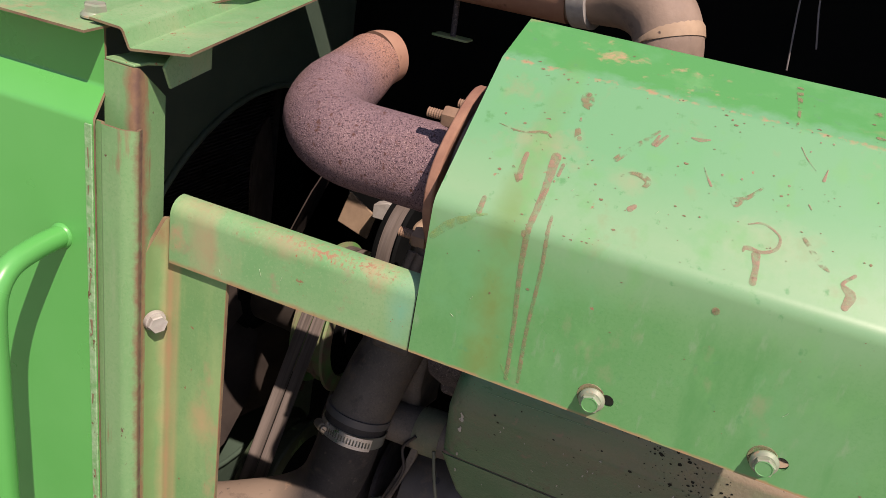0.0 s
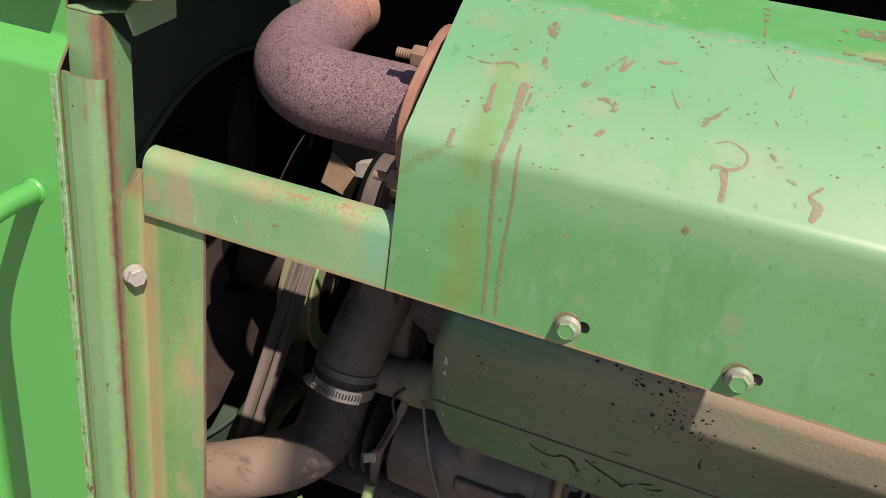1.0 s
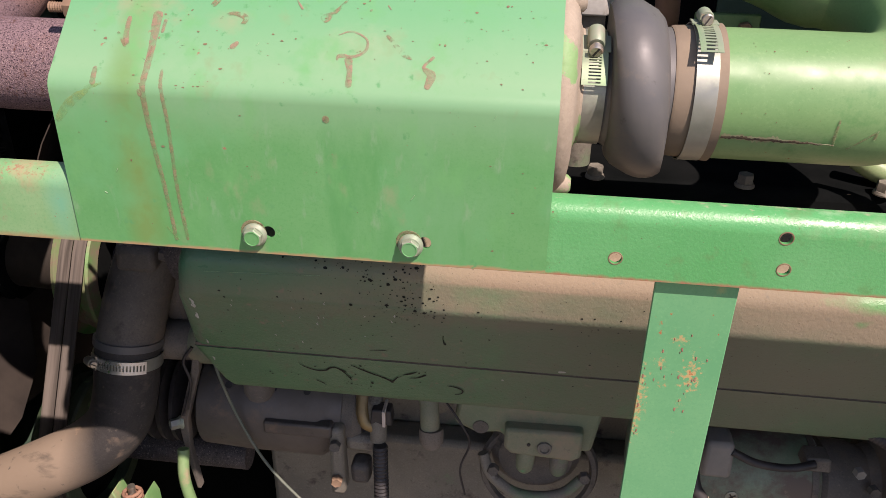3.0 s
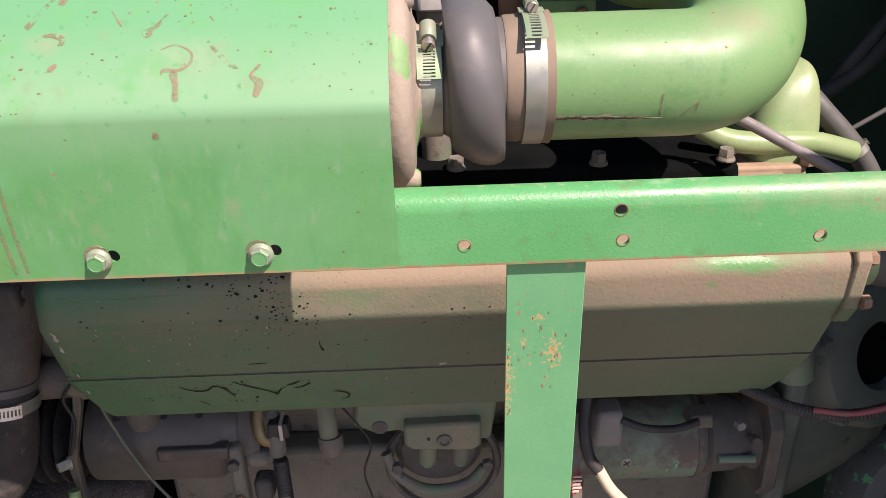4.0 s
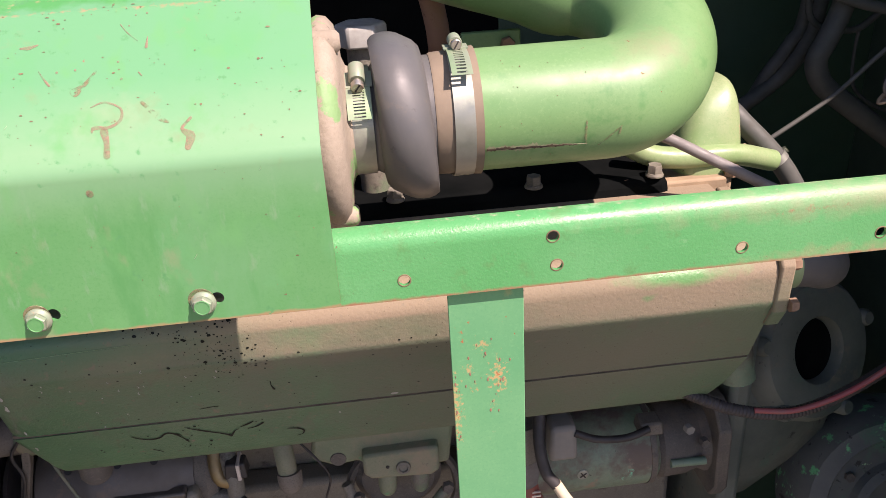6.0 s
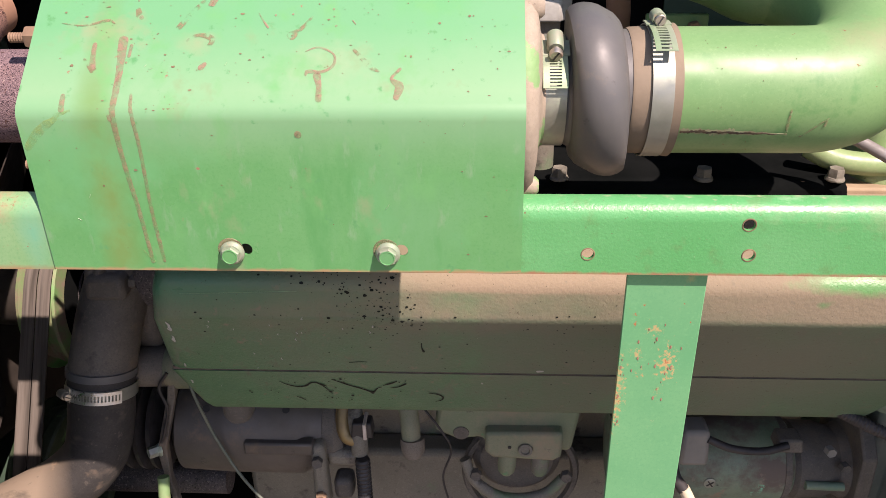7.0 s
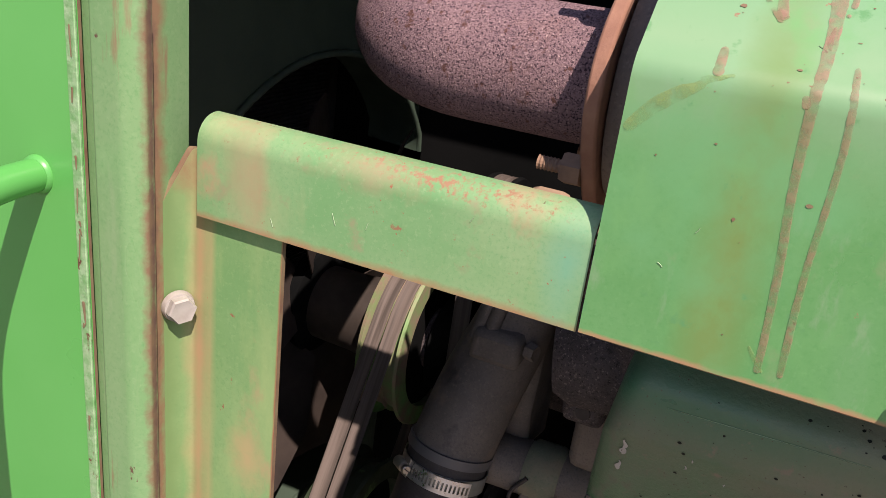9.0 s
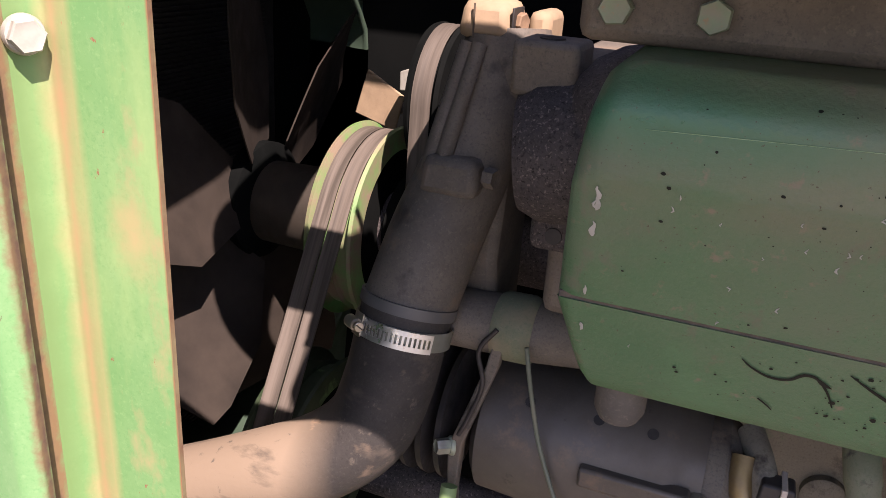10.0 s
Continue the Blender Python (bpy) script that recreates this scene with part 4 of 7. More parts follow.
runs = [
    ([(0.0960, 0.237), (0.0970, 0.222), (0.0982, 0.200), (0.0985, 0.175), (0.0978, 0.152), (0.1000, 0.110), (0.1042, 0.070), (0.1070, 0.035), (0.1085, 0.008)], [0.009, 0.0085, 0.0065, 0.006, 0.0055, 0.0045, 0.0045, 0.004, 0.004]),
    ([(0.1128, 0.176), (0.1136, 0.166), (0.1169, 0.129), (0.1169, 0.068), (0.1189, 0.027), (0.120, 0.009)], [0.002, 0.0035, 0.0035, 0.0035, 0.004, 0.003]),
    ([(0.1050, 0.228), (0.1045, 0.220), (0.1042, 0.2135)], [0.004, 0.003, 0.0035]),
    ([(0.1030, 0.2095), (0.1028, 0.207)], [0.0022, 0.0022]),
    ([(0.0985, 0.200), (0.0978, 0.190), (0.0990, 0.184)], [0.0012, 0.003, 0.001]),
    ([(0.0935, 0.155), (0.0960, 0.149)], [0.0035, 0.005]),
    ([(0.0708, 0.230), (0.0712, 0.214), (0.0738, 0.199)], [0.004, 0.005, 0.006]),
    ([(0.0515, 0.176), (0.0516, 0.158)], [0.004, 0.006]),
    ([(0.2647, 0.2195), (0.2766, 0.2237), (0.2904, 0.2163), (0.2908, 0.2048), (0.281, 0.198), (0.2685, 0.1984), (0.2668, 0.1936)], [0.001, 0.002, 0.002, 0.003, 0.003, 0.004, 0.001]),
    ([(0.2761, 0.1975), (0.2795, 0.1836), (0.2804, 0.1669)], [0.008, 0.005, 0.006]),
    ([(0.3038, 0.2265), (0.3129, 0.2158), (0.3246, 0.2028), (0.3326, 0.198)], [0.001, 0.002, 0.0025, 0.001]),
    ([(0.3515, 0.2018), (0.3433, 0.1908), (0.3506, 0.1832), (0.3477, 0.1691)], [0.003, 0.003, 0.008, 0.005]),
    ([(0.0632, 0.2126), (0.0755, 0.1984)], [0.001, 0.004]),
    ([(0.1745, 0.282), (0.1715, 0.269)], [0.002, 0.005]),
    ([(0.1546, 0.2309), (0.165, 0.2374), (0.1786, 0.233), (0.1743, 0.2228)], [0.001, 0.002, 0.003, 0.0015]),
    ([(0.035, 0.251), (0.0576, 0.2485), (0.078, 0.254), (0.086, 0.250)], [0.0004, 0.0010, 0.0016, 0.0006]),
    ([(0.104, 0.268), (0.1085, 0.256)], [0.002, 0.004]),
    ([(0.2586, 0.1355), (0.2640, 0.1390)], [0.0085, 0.006]),
    ([(0.170, 0.2005), (0.1760, 0.2080)], [0.006, 0.004]),
    ([(0.2755, 0.3904), (0.279, 0.36), (0.2806, 0.3266)], [0.004, 0.002, 0.001]),
    ([(0.3433, 0.3379), (0.37, 0.334), (0.40, 0.336), (0.425, 0.331)], [0.002, 0.004, 0.006, 0.003]),
    ([(0.34, 0.372), (0.37, 0.378), (0.40, 0.370)], [0.004, 0.010, 0.004]),
    ([(0.1085, 0.2595), (0.1100, 0.2545)], [0.004, 0.0075]),
    ([(0.1036, 0.2790), (0.1040, 0.2745)], [0.002, 0.003]),
    ([(0.1732, 0.2690), (0.1768, 0.2760), (0.1811, 0.2837)], [0.006, 0.0045, 0.003]),
    ([(0.2000, 0.2872), (0.2080, 0.2872), (0.2165, 0.2898)], [0.0015, 0.005, 0.0015]),
    ([(0.2181, 0.2614), (0.2227, 0.2534), (0.2288, 0.2445)], [0.001, 0.002, 0.003]),
    ([(0.2330, 0.2588), (0.2352, 0.2584)], [0.004, 0.003]),
    ([(0.2490, 0.2594), (0.2512, 0.2598)], [0.003, 0.003]),
    ([(0.2478, 0.2335), (0.2545, 0.2400), (0.2604, 0.2456), (0.2685, 0.2573)], [0.007, 0.003, 0.002, 0.001]),
    ([(0.2862, 0.2655), (0.2882, 0.2643)], [0.003, 0.003]),
    ([(0.2895, 0.2455), (0.2915, 0.2475)], [0.002, 0.003]),
    ([(0.2955, 0.3035), (0.2968, 0.3028)], [0.003, 0.003]),
    ([(0.3014, 0.3150), (0.3026, 0.3142)], [0.002, 0.0025]),
    ([(0.3118, 0.3170), (0.3124, 0.3150)], [0.002, 0.0035]),
    ([(0.2881, 0.3055), (0.2951, 0.2951), (0.3042, 0.2856)], [0.001, 0.0014, 0.0008]),
    ([(0.3115, 0.2770), (0.3128, 0.2899)], [0.004, 0.001]),
    ([(0.3051, 0.2527), (0.3085, 0.2479)], [0.0016, 0.0016]),
    ([(0.1445, 0.2440), (0.1586, 0.2652), (0.1737, 0.2864)], [0.003, 0.0025, 0.0012]),
    ([(0.0980, 0.2930), (0.1040, 0.2975), (0.1097, 0.2985)], [0.006, 0.011, 0.006])]
for k, (pts, w) in enumerate(runs):
    faint = k in (10, 12, 14, 15, 16, 19, 20, 21, 29, 38, 39)
    part("mud_run", hood_ribbon(pts, [q * 1.9 for q in w] if faint else [q * 0.8 for q in w] if k > 21 else w, on_shield, 0.0004), M["drip_faint" if faint else "drip"], shield)
part("paint_scuff", hood_ribbon([(0.0125, 0.122), (0.025, 0.137), (0.038, 0.147), (0.050, 0.155), (0.060, 0.160)], [0.006, 0.008, 0.007, 0.005, 0.002], on_shield, 0.0003), M["yellow_paint"], shield, "pale yellow-green scuff")
part("paint_scuff", hood_ribbon([(0.101, 0.022), (0.106, 0.015), (0.111, 0.009)], [0.0015, 0.003, 0.0015], on_shield, 0.0003), M["yellow_paint"], shield, "pale yellow-green scuff")
rnd = random.Random(21)
bm = bmesh.new()
for k in range(228):
    x = rnd.uniform(0.02, 0.45)
    x = rnd.gauss(0.142, 0.014) if k < 14 else rnd.gauss(0.092, 0.008) if k < 20 else x
    run = rnd.gauss(0.163, 0.0025) if k < 20 else rnd.gauss(0.325, 0.004) if k < 44 else rnd.uniform(0.15, 0.40) if k < 76 else rnd.gauss(0.225, 0.028) if k < 150 else rnd.uniform(0.01, 0.15) if k < 170 else rnd.gauss(0.318, 0.006) if k < 200 else rnd.uniform(0.165, 0.31)
    r = rnd.choice((0.0003, 0.0003, 0.0004, 0.0005, 0.0009)) * rnd.uniform(0.7, 1.2)
    q = rnd.uniform(1, 2.4)
    bm.faces.new([bm.verts.new(on_shield(x + r * q * math.cos(a), run + r * math.sin(a) * rnd.uniform(0.4, 1.6), 0.0004)) for a in [2 * math.pi * i / 7 for i in range(7)]])
part("rust_specks", bm, M["rim"], shield, "scattered rust chips")["kind"] = "stuff"

rnd = random.Random(31)
for k in range(9):
    x, run = rnd.uniform(0.04, 0.43), rnd.uniform(0.02, 0.33)
    a, ln = radians(rnd.choice((55, 62, 70, -35, 15))), rnd.uniform(0.003, 0.008)
    part("scratch", hood_ribbon([(x, run), (x + ln * 0.5 * math.cos(a) + 0.0004, run + ln * 0.5 * math.sin(a)), (x + ln * math.cos(a), run + ln * math.sin(a))], [0.0002, 0.0004, 0.0002], on_shield, 0.0003, 3), M["scratch"], shield)

# ---- rails, strap and post plate ----
RAIL = [(0.0, 0.998)] + [(0.019 - 0.019 * math.cos(radians(a)), 1.0522 + 0.019 * math.sin(radians(a))) for a in range(0, 91, 10)] + [(0.0215, 1.0712)]
rail = tagged(part("rail", sheet(RAIL, -0.004, 0.02, 1.62, "x", 8), [M["rail_green"], M["rim"]]), "glossy green angle rail with drilled holes", "rail")
cut = bmesh.new()
for hx, hz in ((0.523, 1.0195), (0.667, 1.0505), (0.671, 1.0195), (0.857, 1.0175), (1.001, 1.0185), (1.19, 1.018)):
    lathe([(-0.01, 0.0056), (0.012, 0.0056)], (hx, 0, hz), (0, 1, 0), 16, cut)
for bx in (0.188, 0.336):
    lathe([(-0.01, 0.0085), (0.012, 0.0085)], (bx + 0.0125, 0, 1.0235), (0, 1, 0), 16, cut)
drill(rail, cut)
for hx, hz in ((0.523, 1.0195), (0.667, 1.0505), (0.671, 1.0195), (0.857, 1.0175), (1.001, 1.0185), (1.19, 1.018)):
    part("hole_rim", ring_solid([(0.0, 0.0056), (0.0005, 0.0057), (0.0005, 0.0064), (0.0, 0.0068)], (hx, 0.0, hz), (0, -1, 0), 20), M["rim"], rail, "rust-worn rim of a drilled hole")
short = tagged(part("rail", sheet(RAIL, -0.004, -0.2755, 0.0078, "x", 6), [M["old_green"], M["rim"]]), "weathered green angle rail with rust speckles", "rail")
for k in range(4):
    x, z = rnd.uniform(-0.26, -0.03), rnd.uniform(1.005, 1.048)
    a, ln = radians(rnd.choice((60, 75, 110, 20))), rnd.uniform(0.004, 0.011)
    part("scratch", hood_ribbon([(x, z), (x + ln * math.cos(a), z + ln * math.sin(a))], [0.0002, 0.0004], lambda px, pz, lift: (px, -lift, pz), 0.0003, 3), M["scratch"], short)
strap = tagged(part("support_strap", block((0.564, 0.0095, -0.86), (0.640, 0.0155, 1.055)), M["strap_green"], bevel=0.0008), "flat green steel upright with rust blisters", "support")

rnd = random.Random(17)
for cx, cz, sx, sz, n in ((0.612, 0.889, 0.006, 0.016, 7), (0.596, 0.931, 0.006, 0.008, 4), (0.583, 0.892, 0.005, 0.016, 5), (0.5675, 0.85, 0.0012, 0.035, 8), (0.607, 0.85, 0.004, 0.012, 3)):
    for k in range(n):
        x, z, w = min(0.637, max(0.5665, rnd.gauss(cx, sx))), rnd.gauss(cz, sz), rnd.uniform(0.0008, 0.0022)
        part("rust_blister", hood_ribbon([(x, z), (x + rnd.uniform(-0.6, 0.6) * w, z + 1.2 * w), (x + rnd.uniform(-0.4, 0.4) * w, z + 2.2 * w)], [w * 0.6, w, w * 0.5], lambda px, pz, lift: (px, 0.0095 - lift, pz), 0.0003, 3, 0.4), M["rust_plate"], strap, "small raised rust blister")
plate = thing("post_plate", "weathered green steel plate with rust streaks, bolted to the post", "plate")
bm = sheet(fillet([(-0.2960, -0.012), (-0.2855, 0.0075), (-0.206, 0.0075)], 0.005, 6), 0.004, -0.86, 1.045, "z", 5)
for v in bm.verts:
    if v.co.z > 1.03 and v.co.y < 0.0075:
        v.co.z = 1.045 - 2.0 * (0.0075 - v.co.y)
part("plate", bm, [M["plate_green"], M["rim"]], plate)
bolt(plate, (-0.2895, -0.0045, 0.9235), (0.88, -0.47, 0), 0.0190, 0.010, flange=0.0250, mat="grey_bolt", spin=8, name="flange_bolt", label="pale grey flange bolt")

# ---- corner post and side panel ----
post = thing("corner_post", "weathered green folded corner post with rust-streaked edge", "post")
part("channel", sheet(fillet([(-0.360, -0.0475), (-0.3185, -0.0475), (-0.316, -0.052), (-0.290, -0.053), (-0.278, -0.044), (-0.280, -0.036)], [0.002, 0.004, 0.014, 0.003], 5), 0.003, -0.86, 1.152, "z", 4), [M["post_green"], M["rim"]], post)
bm = sheet(fillet([(-0.334, -0.0275), (-0.2940, -0.030), (-0.2990, 0.018)], 0.006, 5), 0.0025, -0.86, 1.206, "z", 5)
for v in bm.verts:
    if v.co.z > 1.19 and v.co.y > -0.024:
        v.co.z = 1.206 - (v.co.y + 0.024) * 0.83
part("angle", bm, [M["post_green"], M["rim"]], post)
part("top_flange", prism([(-0.333, -0.0265), (-0.2970, -0.0285), (-0.2965, -0.010), (-0.284, 0.006), (-0.284, 0.055), (-0.333, 0.055)], "z", 1.2062, 1.2092), M["old_green"], post, "folded top flange flaking to rust", bevel=0.001)

rnd = random.Random(5)


for k in range(16):
    z = rnd.uniform(0.55, 1.14)
    part("rust_chip", hood_ribbon([(-0.3262 + rnd.uniform(-0.002, 0.002), z), (-0.3262, z + rnd.uniform(0.004, 0.022))], [0.001, rnd.uniform(0.0015, 0.0035)], lambda x, zz, lift: (x, -0.0576 - lift, zz), 0.0003, 4), M["rim"], post)

side = thing("side_panel", "clean glossy green sheet-metal side panel", "body panel")
SIDE = fillet([(-0.055, -0.86), (-0.055, 1.153), (-0.0235, 1.1775), (-0.0250, 1.236)], [0.010, 0.008], 5)
bm = sheet(SIDE, -0.0025, -1.3, -0.3215, "x", 6)
for v in bm.verts:
    if v.co.x > -0.33 and v.co.z > 1.15:
        v.co.x = -0.3215 - 0.0145 * min(1.0, (v.co.z - 1.15) / 0.028)
part("skin", bm, [M["panel_green"], M["rim"]], side)
part("edge_strip", block((-0.3305, -0.0574, -0.86), (-0.3219, -0.0553, 1.150)), M["strip_green"], side, "rust-pitted welded edge strip", bevel=0.0006)

grab = thing("grab_handle", "bent round bar handle painted glossy green", "handle")
part("bar", tube(smooth_path([(-0.366, -0.056, 1.020), (-0.363, -0.090, 1.019), (-0.359, -0.124, 1.013), (-0.356, -0.143, 0.994), (-0.355, -0.149, 0.962), (-0.355, -0.150, 0.90), (-0.355, -0.150, 0.75), (-0.355, -0.150, 0.58), (-0.356, -0.143, 0.53), (-0.359, -0.124, 0.508), (-0.363, -0.090, 0.500), (-0.366, -0.056, 0.498)], 8), 0.0118, 24), M["panel_green"], grab)
part("weld", spun([(0, 0.0140), (0.0012, 0.0138), (0.0030, 0.0128), (0.004, 0.0118)], Vector((-0.3655, -0.0552, 1.020)), Vector((0.08, -0.99, 0)).normalized(), 24), M["panel_green"], grab, "rough weld bead")

roof = thing("roof_sheet", "dusty green roof sheet over the side panel", "body panel")
part("sheet", sheet([(-0.0575, 1.2370), (0.30, 1.2655), (0.72, 1.2985)], -0.0025, -1.3, -0.3285, "x", 4), [M["old_green"], M["rim"]], roof)
bolt(roof, (-0.352, -0.018, 1.2415), (0, -0.05, 1), 0.019, 0.010, flange=0.028, mat="painted_bolt", name="flange_bolt", label="green painted flange bolt")

lid = thing("hinge_channel", "folded green channel with rusted edges along the roof", "channel")
bm = sheet(fillet([(-0.345, 1.2430), (-0.3125, 1.2400), (-0.3055, 1.2215), (-0.243, 1.2285)], [0.004, 0.004], 4), 0.0025, -0.022, 0.72, "y", 6)
turned(bm, Matrix.Translation((0, -0.022, 1.228)) @ pose(0, 0, 0, 5.0, 0, 0) @ Matrix.Translation((0, 0.022, -1.228)))
turned(bm, Matrix.Translation((-0.242, 0, 0)) @ pose(0, 0, 0, 0, 0, 8.6) @ Matrix.Translation((0.242, 0, 0)))
part("channel", bm, [M["old_green"], M["rim"]], lid)
tab = prism([(-0.014, 1.212), (-0.002, 1.190), (0.074, 1.197), (0.074, 1.222), (0.0, 1.222)], "x", -0.2865, -0.2835)
part("tab", turned(tab, Matrix.Translation((-0.281, 0, -0.003)) @ pose(0, 0, 0, 0, 0, 8) @ Matrix.Translation((0.288, 0, 0))), M["old_green"], lid, "bent green tab flaking to bare metal", bevel=0.0006)

# Unseen panel, added to shade the starter and bell housing.
far = thing("side_panel", "unseen panel added beyond the opening to block the sun", "body panel")
part("skin", block((1.24, -0.055, -0.86), (1.74, -0.052, 1.58)), M["panel_green"], far, bevel=0.001)

# ---- exhaust elbow, muffler ----
EX = (0.185, 1.118)
elbow = thing("exhaust_elbow", "heavily scaled rusty cast exhaust elbow bolted to the turbocharger", "exhaust pipe")
arc = [(-0.024, EX[0], EX[1]), (-0.07, EX[0], EX[1]), (-0.12, EX[0], EX[1])]
BX = -0.150
for k in range(0, 11):
    a = radians(9 * k)
    arc.append((BX - 0.100 * math.sin(a), EX[0] + 0.100 * (1 - math.cos(a)), EX[1] + 0.024 * (k / 10) ** 2))
BX -= 0.100
arc += [(BX, EX[0] + 0.16, EX[1] + 0.036), (BX, EX[0] + 0.215, EX[1] + 0.050)]
arc = [(x - 0.010 * max(0.0, (y - EX[0] - 0.07) / 0.145), y, z) for x, y, z in arc]
part("elbow", tube(arc, [0.0515] * 10 + [0.0512, 0.0505, 0.0495, 0.0485, 0.0450, 0.0415], 40), M["rust_pipe"], elbow)
part("tail_pipe", tube([(BX - 0.008, EX[0] + 0.226, EX[1] + 0.052), (BX - 0.005, EX[0] + 0.236, EX[1] + 0.054), (BX + 0.001, EX[0] + 0.252, EX[1] + 0.056)], [0.0405, 0.0395, 0.036], 36), M["muffler"], elbow, "rusty pipe end beyond a narrow slip joint")
part("inner_sleeve", tube([(BX - 0.008, EX[0] + 0.19, EX[1] + 0.045), (BX - 0.009, EX[0] + 0.226, EX[1] + 0.053)], 0.0330, 32), M["cast_black"], elbow)
ring = [(EX[0] + 0.098 * math.cos(a) * (1 + 0.05 * math.cos(4 * a + 0.6)), EX[1] + 0.098 * math.sin(a) * (1 + 0.05 * math.cos(4 * a + 0.6))) for a in [2 * math.pi * k / 48 for k in range(48)]]
part("flange", prism(ring, "x", -0.033, -0.022), M["rust_plate"], elbow, "orange rusted mounting flange", bevel=0.002)
for dy, dz in ((-0.038, 0.073), (0.055, 0.066), (-0.066, -0.056), (0.05, -0.07)):
    c = Vector((-0.033, EX[0] + dy, EX[1] + dz))
    n = turned(hex_head(0.021, 0.015, False), facing(c, (-1, 0, 0)) @ pose(0, 0, 0, 0, 0, 20))
    nut = part("nut", n, M["rust_bolt"], elbow, angle=25)
    rows = []
    for k in range(14):
        rows.append((0.015 + 0.0014 * k, 0.0056 if k % 2 else 0.0047))
    part("stud", lathe(rows, c, (-1, 0, 0), 14), M["rust_bolt"], nut, angle=20)

muffler = thing("muffler", "long rust-brown cylindrical muffler", "muffler")
part("drum", tube([(-1.25, 0.60, 1.300), (-0.6, 0.595, 1.304), (-0.040, 0.59, 1.308)], 0.056, 40), M["muffler"], muffler)
intake = thing("air_duct", "dusty brown bent duct with a pale clamp band", "duct")
part("duct", tube(smooth_path([(-0.05, 0.585, 1.306), (0.01, 0.577, 1.310), (0.055, 0.562, 1.312), (0.095, 0.548, 1.296), (0.117, 0.538, 1.258), (0.119, 0.533, 1.205)], 7), 0.048, 32), M["tan_pipe"], intake)
part("band", tube([(-0.030, 0.584, 1.309), (-0.004, 0.580, 1.311)], 0.0585, 40), M["grey_bolt"], intake, "pale grey clamp band")
part("rim", tube([(0.108, 0.5425, 1.275), (0.1135, 0.5400, 1.268), (0.1150, 0.5390, 1.264)], [0.0488, 0.0512, 0.0500], 32), M["tan_lug"], intake, "pale worn rim of the duct end")
part("collar", tube([(0.1185, 0.535, 1.245), (0.119, 0.533, 1.215)], 0.054, 32), M["rust_plate"], intake, "rust-lipped lower collar")

# ---- turbocharger compressor, hump hose and intake pipe ----
CY, CZ = 0.18, 1.125
turbo = thing("turbocharger", "flaking cast turbocharger housing beside the heat shield", "turbocharger")
part("compressor_cover", spun([(0.448, 0.06), (0.449, 0.101), (0.453, 0.110), (0.461, 0.1135), (0.470, 0.1115), (0.477, 0.103), (0.480, 0.088), (0.481, 0.070), (0.485, 0.060), (0.492, 0.0565), (0.494, 0.05)], Vector((0, CY, CZ)), Vector((1, 0, 0)), 64), M["cast_flake"], turbo)
for a, d, r in ((112, 0.102, 0.012), (238, 0.104, 0.011), (262, 0.106, 0.013), (318, 0.104, 0.012)):
    c = (0.462, CY + d * math.cos(radians(a)), CZ + d * math.sin(radians(a)))
    part("lug", lathe([(-0.010, r), (0.014, r), (0.019, r * 0.9), (0.022, r * 0.6)], c, (1, 0, 0), 16), M["cast_flake"], turbo)
part("turbine_housing", spun([(-0.03, 0.05), (-0.02, 0.085), (0.05, 0.10), (0.12, 0.105), (0.17, 0.07), (0.26, 0.05), (0.40, 0.06), (0.452, 0.09)], Vector((0, EX[0], EX[1])), Vector((1, 0, 0)), 40), M["cast_dark"], turbo)
part("pedestal", block((0.10, 0.15, 0.985), (0.26, 0.30, 1.06)), M["cast_dark"], turbo, bevel=0.006)

hump = thing("hump_hose", "dusty black rubber hump hose joining turbocharger and intake pipe", "hose")
prof = [(0.480, 0.0555), (0.510, 0.0565)]
for k in range(13):
    a = math.pi * k / 12
    prof.append((0.5425 - 0.028 * math.cos(a), 0.060 + 0.0295 * math.sin(a) ** 0.75 + 0.004 * k / 12))
prof += [(0.576, 0.0640), (0.598, 0.0655), (0.6215, 0.0690), (0.622, 0.064)]
bm = bmesh.new()
spun(prof, Vector((0, CY, CZ)), Vector((1, 0, 0)), 64, bm)
for v in bm.verts:
    s = max(0.0, min(1.0, (v.co.x - 0.512) / 0.012, (0.575 - v.co.x) / 0.012))
    v.co.x += s * (CZ - v.co.z) * 0.16
part("sleeve", bm, M["rubber"], hump)
part("cuff", spun([(0.5735, 0.0648), (0.5765, 0.0662), (0.598, 0.0672), (0.6220, 0.0700), (0.6225, 0.0655)], Vector((0, CY, CZ)), Vector((1, 0, 0)), 64), M["rubber_dusty"], hump, "tan dusted cuff end")
ca = ribbon_clamp(None, (0.4965, CY, CZ), (1, 0, 0), 0.0575, 0.025, "bright_steel", "painted_bolt", 30, -0.74, 13, "clamp_green", 0.007)
cb = ribbon_clamp(None, (0.6025, CY, CZ), (1, 0, 0), 0.0686, 0.0215, "bright_steel", "painted_bolt", 2, -0.80, 12, "clamp_green", 0.013)

pipe = thing("intake_pipe", "large dusty green steel intake pipe in a U-bend", "pipe")
path = [(0.605, CY, CZ), (0.66, CY, CZ), (0.72, CY, CZ)]
for k in range(0, 19):
    a = radians(10 * k)
    path.append((0.764 + 0.095 * math.sin(a), CY + 0.115 * (1 - math.cos(a)) * 0.92, CZ + 0.115 * (1 - math.cos(a)) * 0.42))
path += [(0.72, path[-1][1], path[-1][2] + 0.02), (0.60, path[-1][1], path[-1][2] + 0.06), (0.45, path[-1][1], path[-1][2] + 0.12)]
part("pipe", tube(smooth_path(path, 3), 0.0665, 48), M["pipe_green"], pipe)
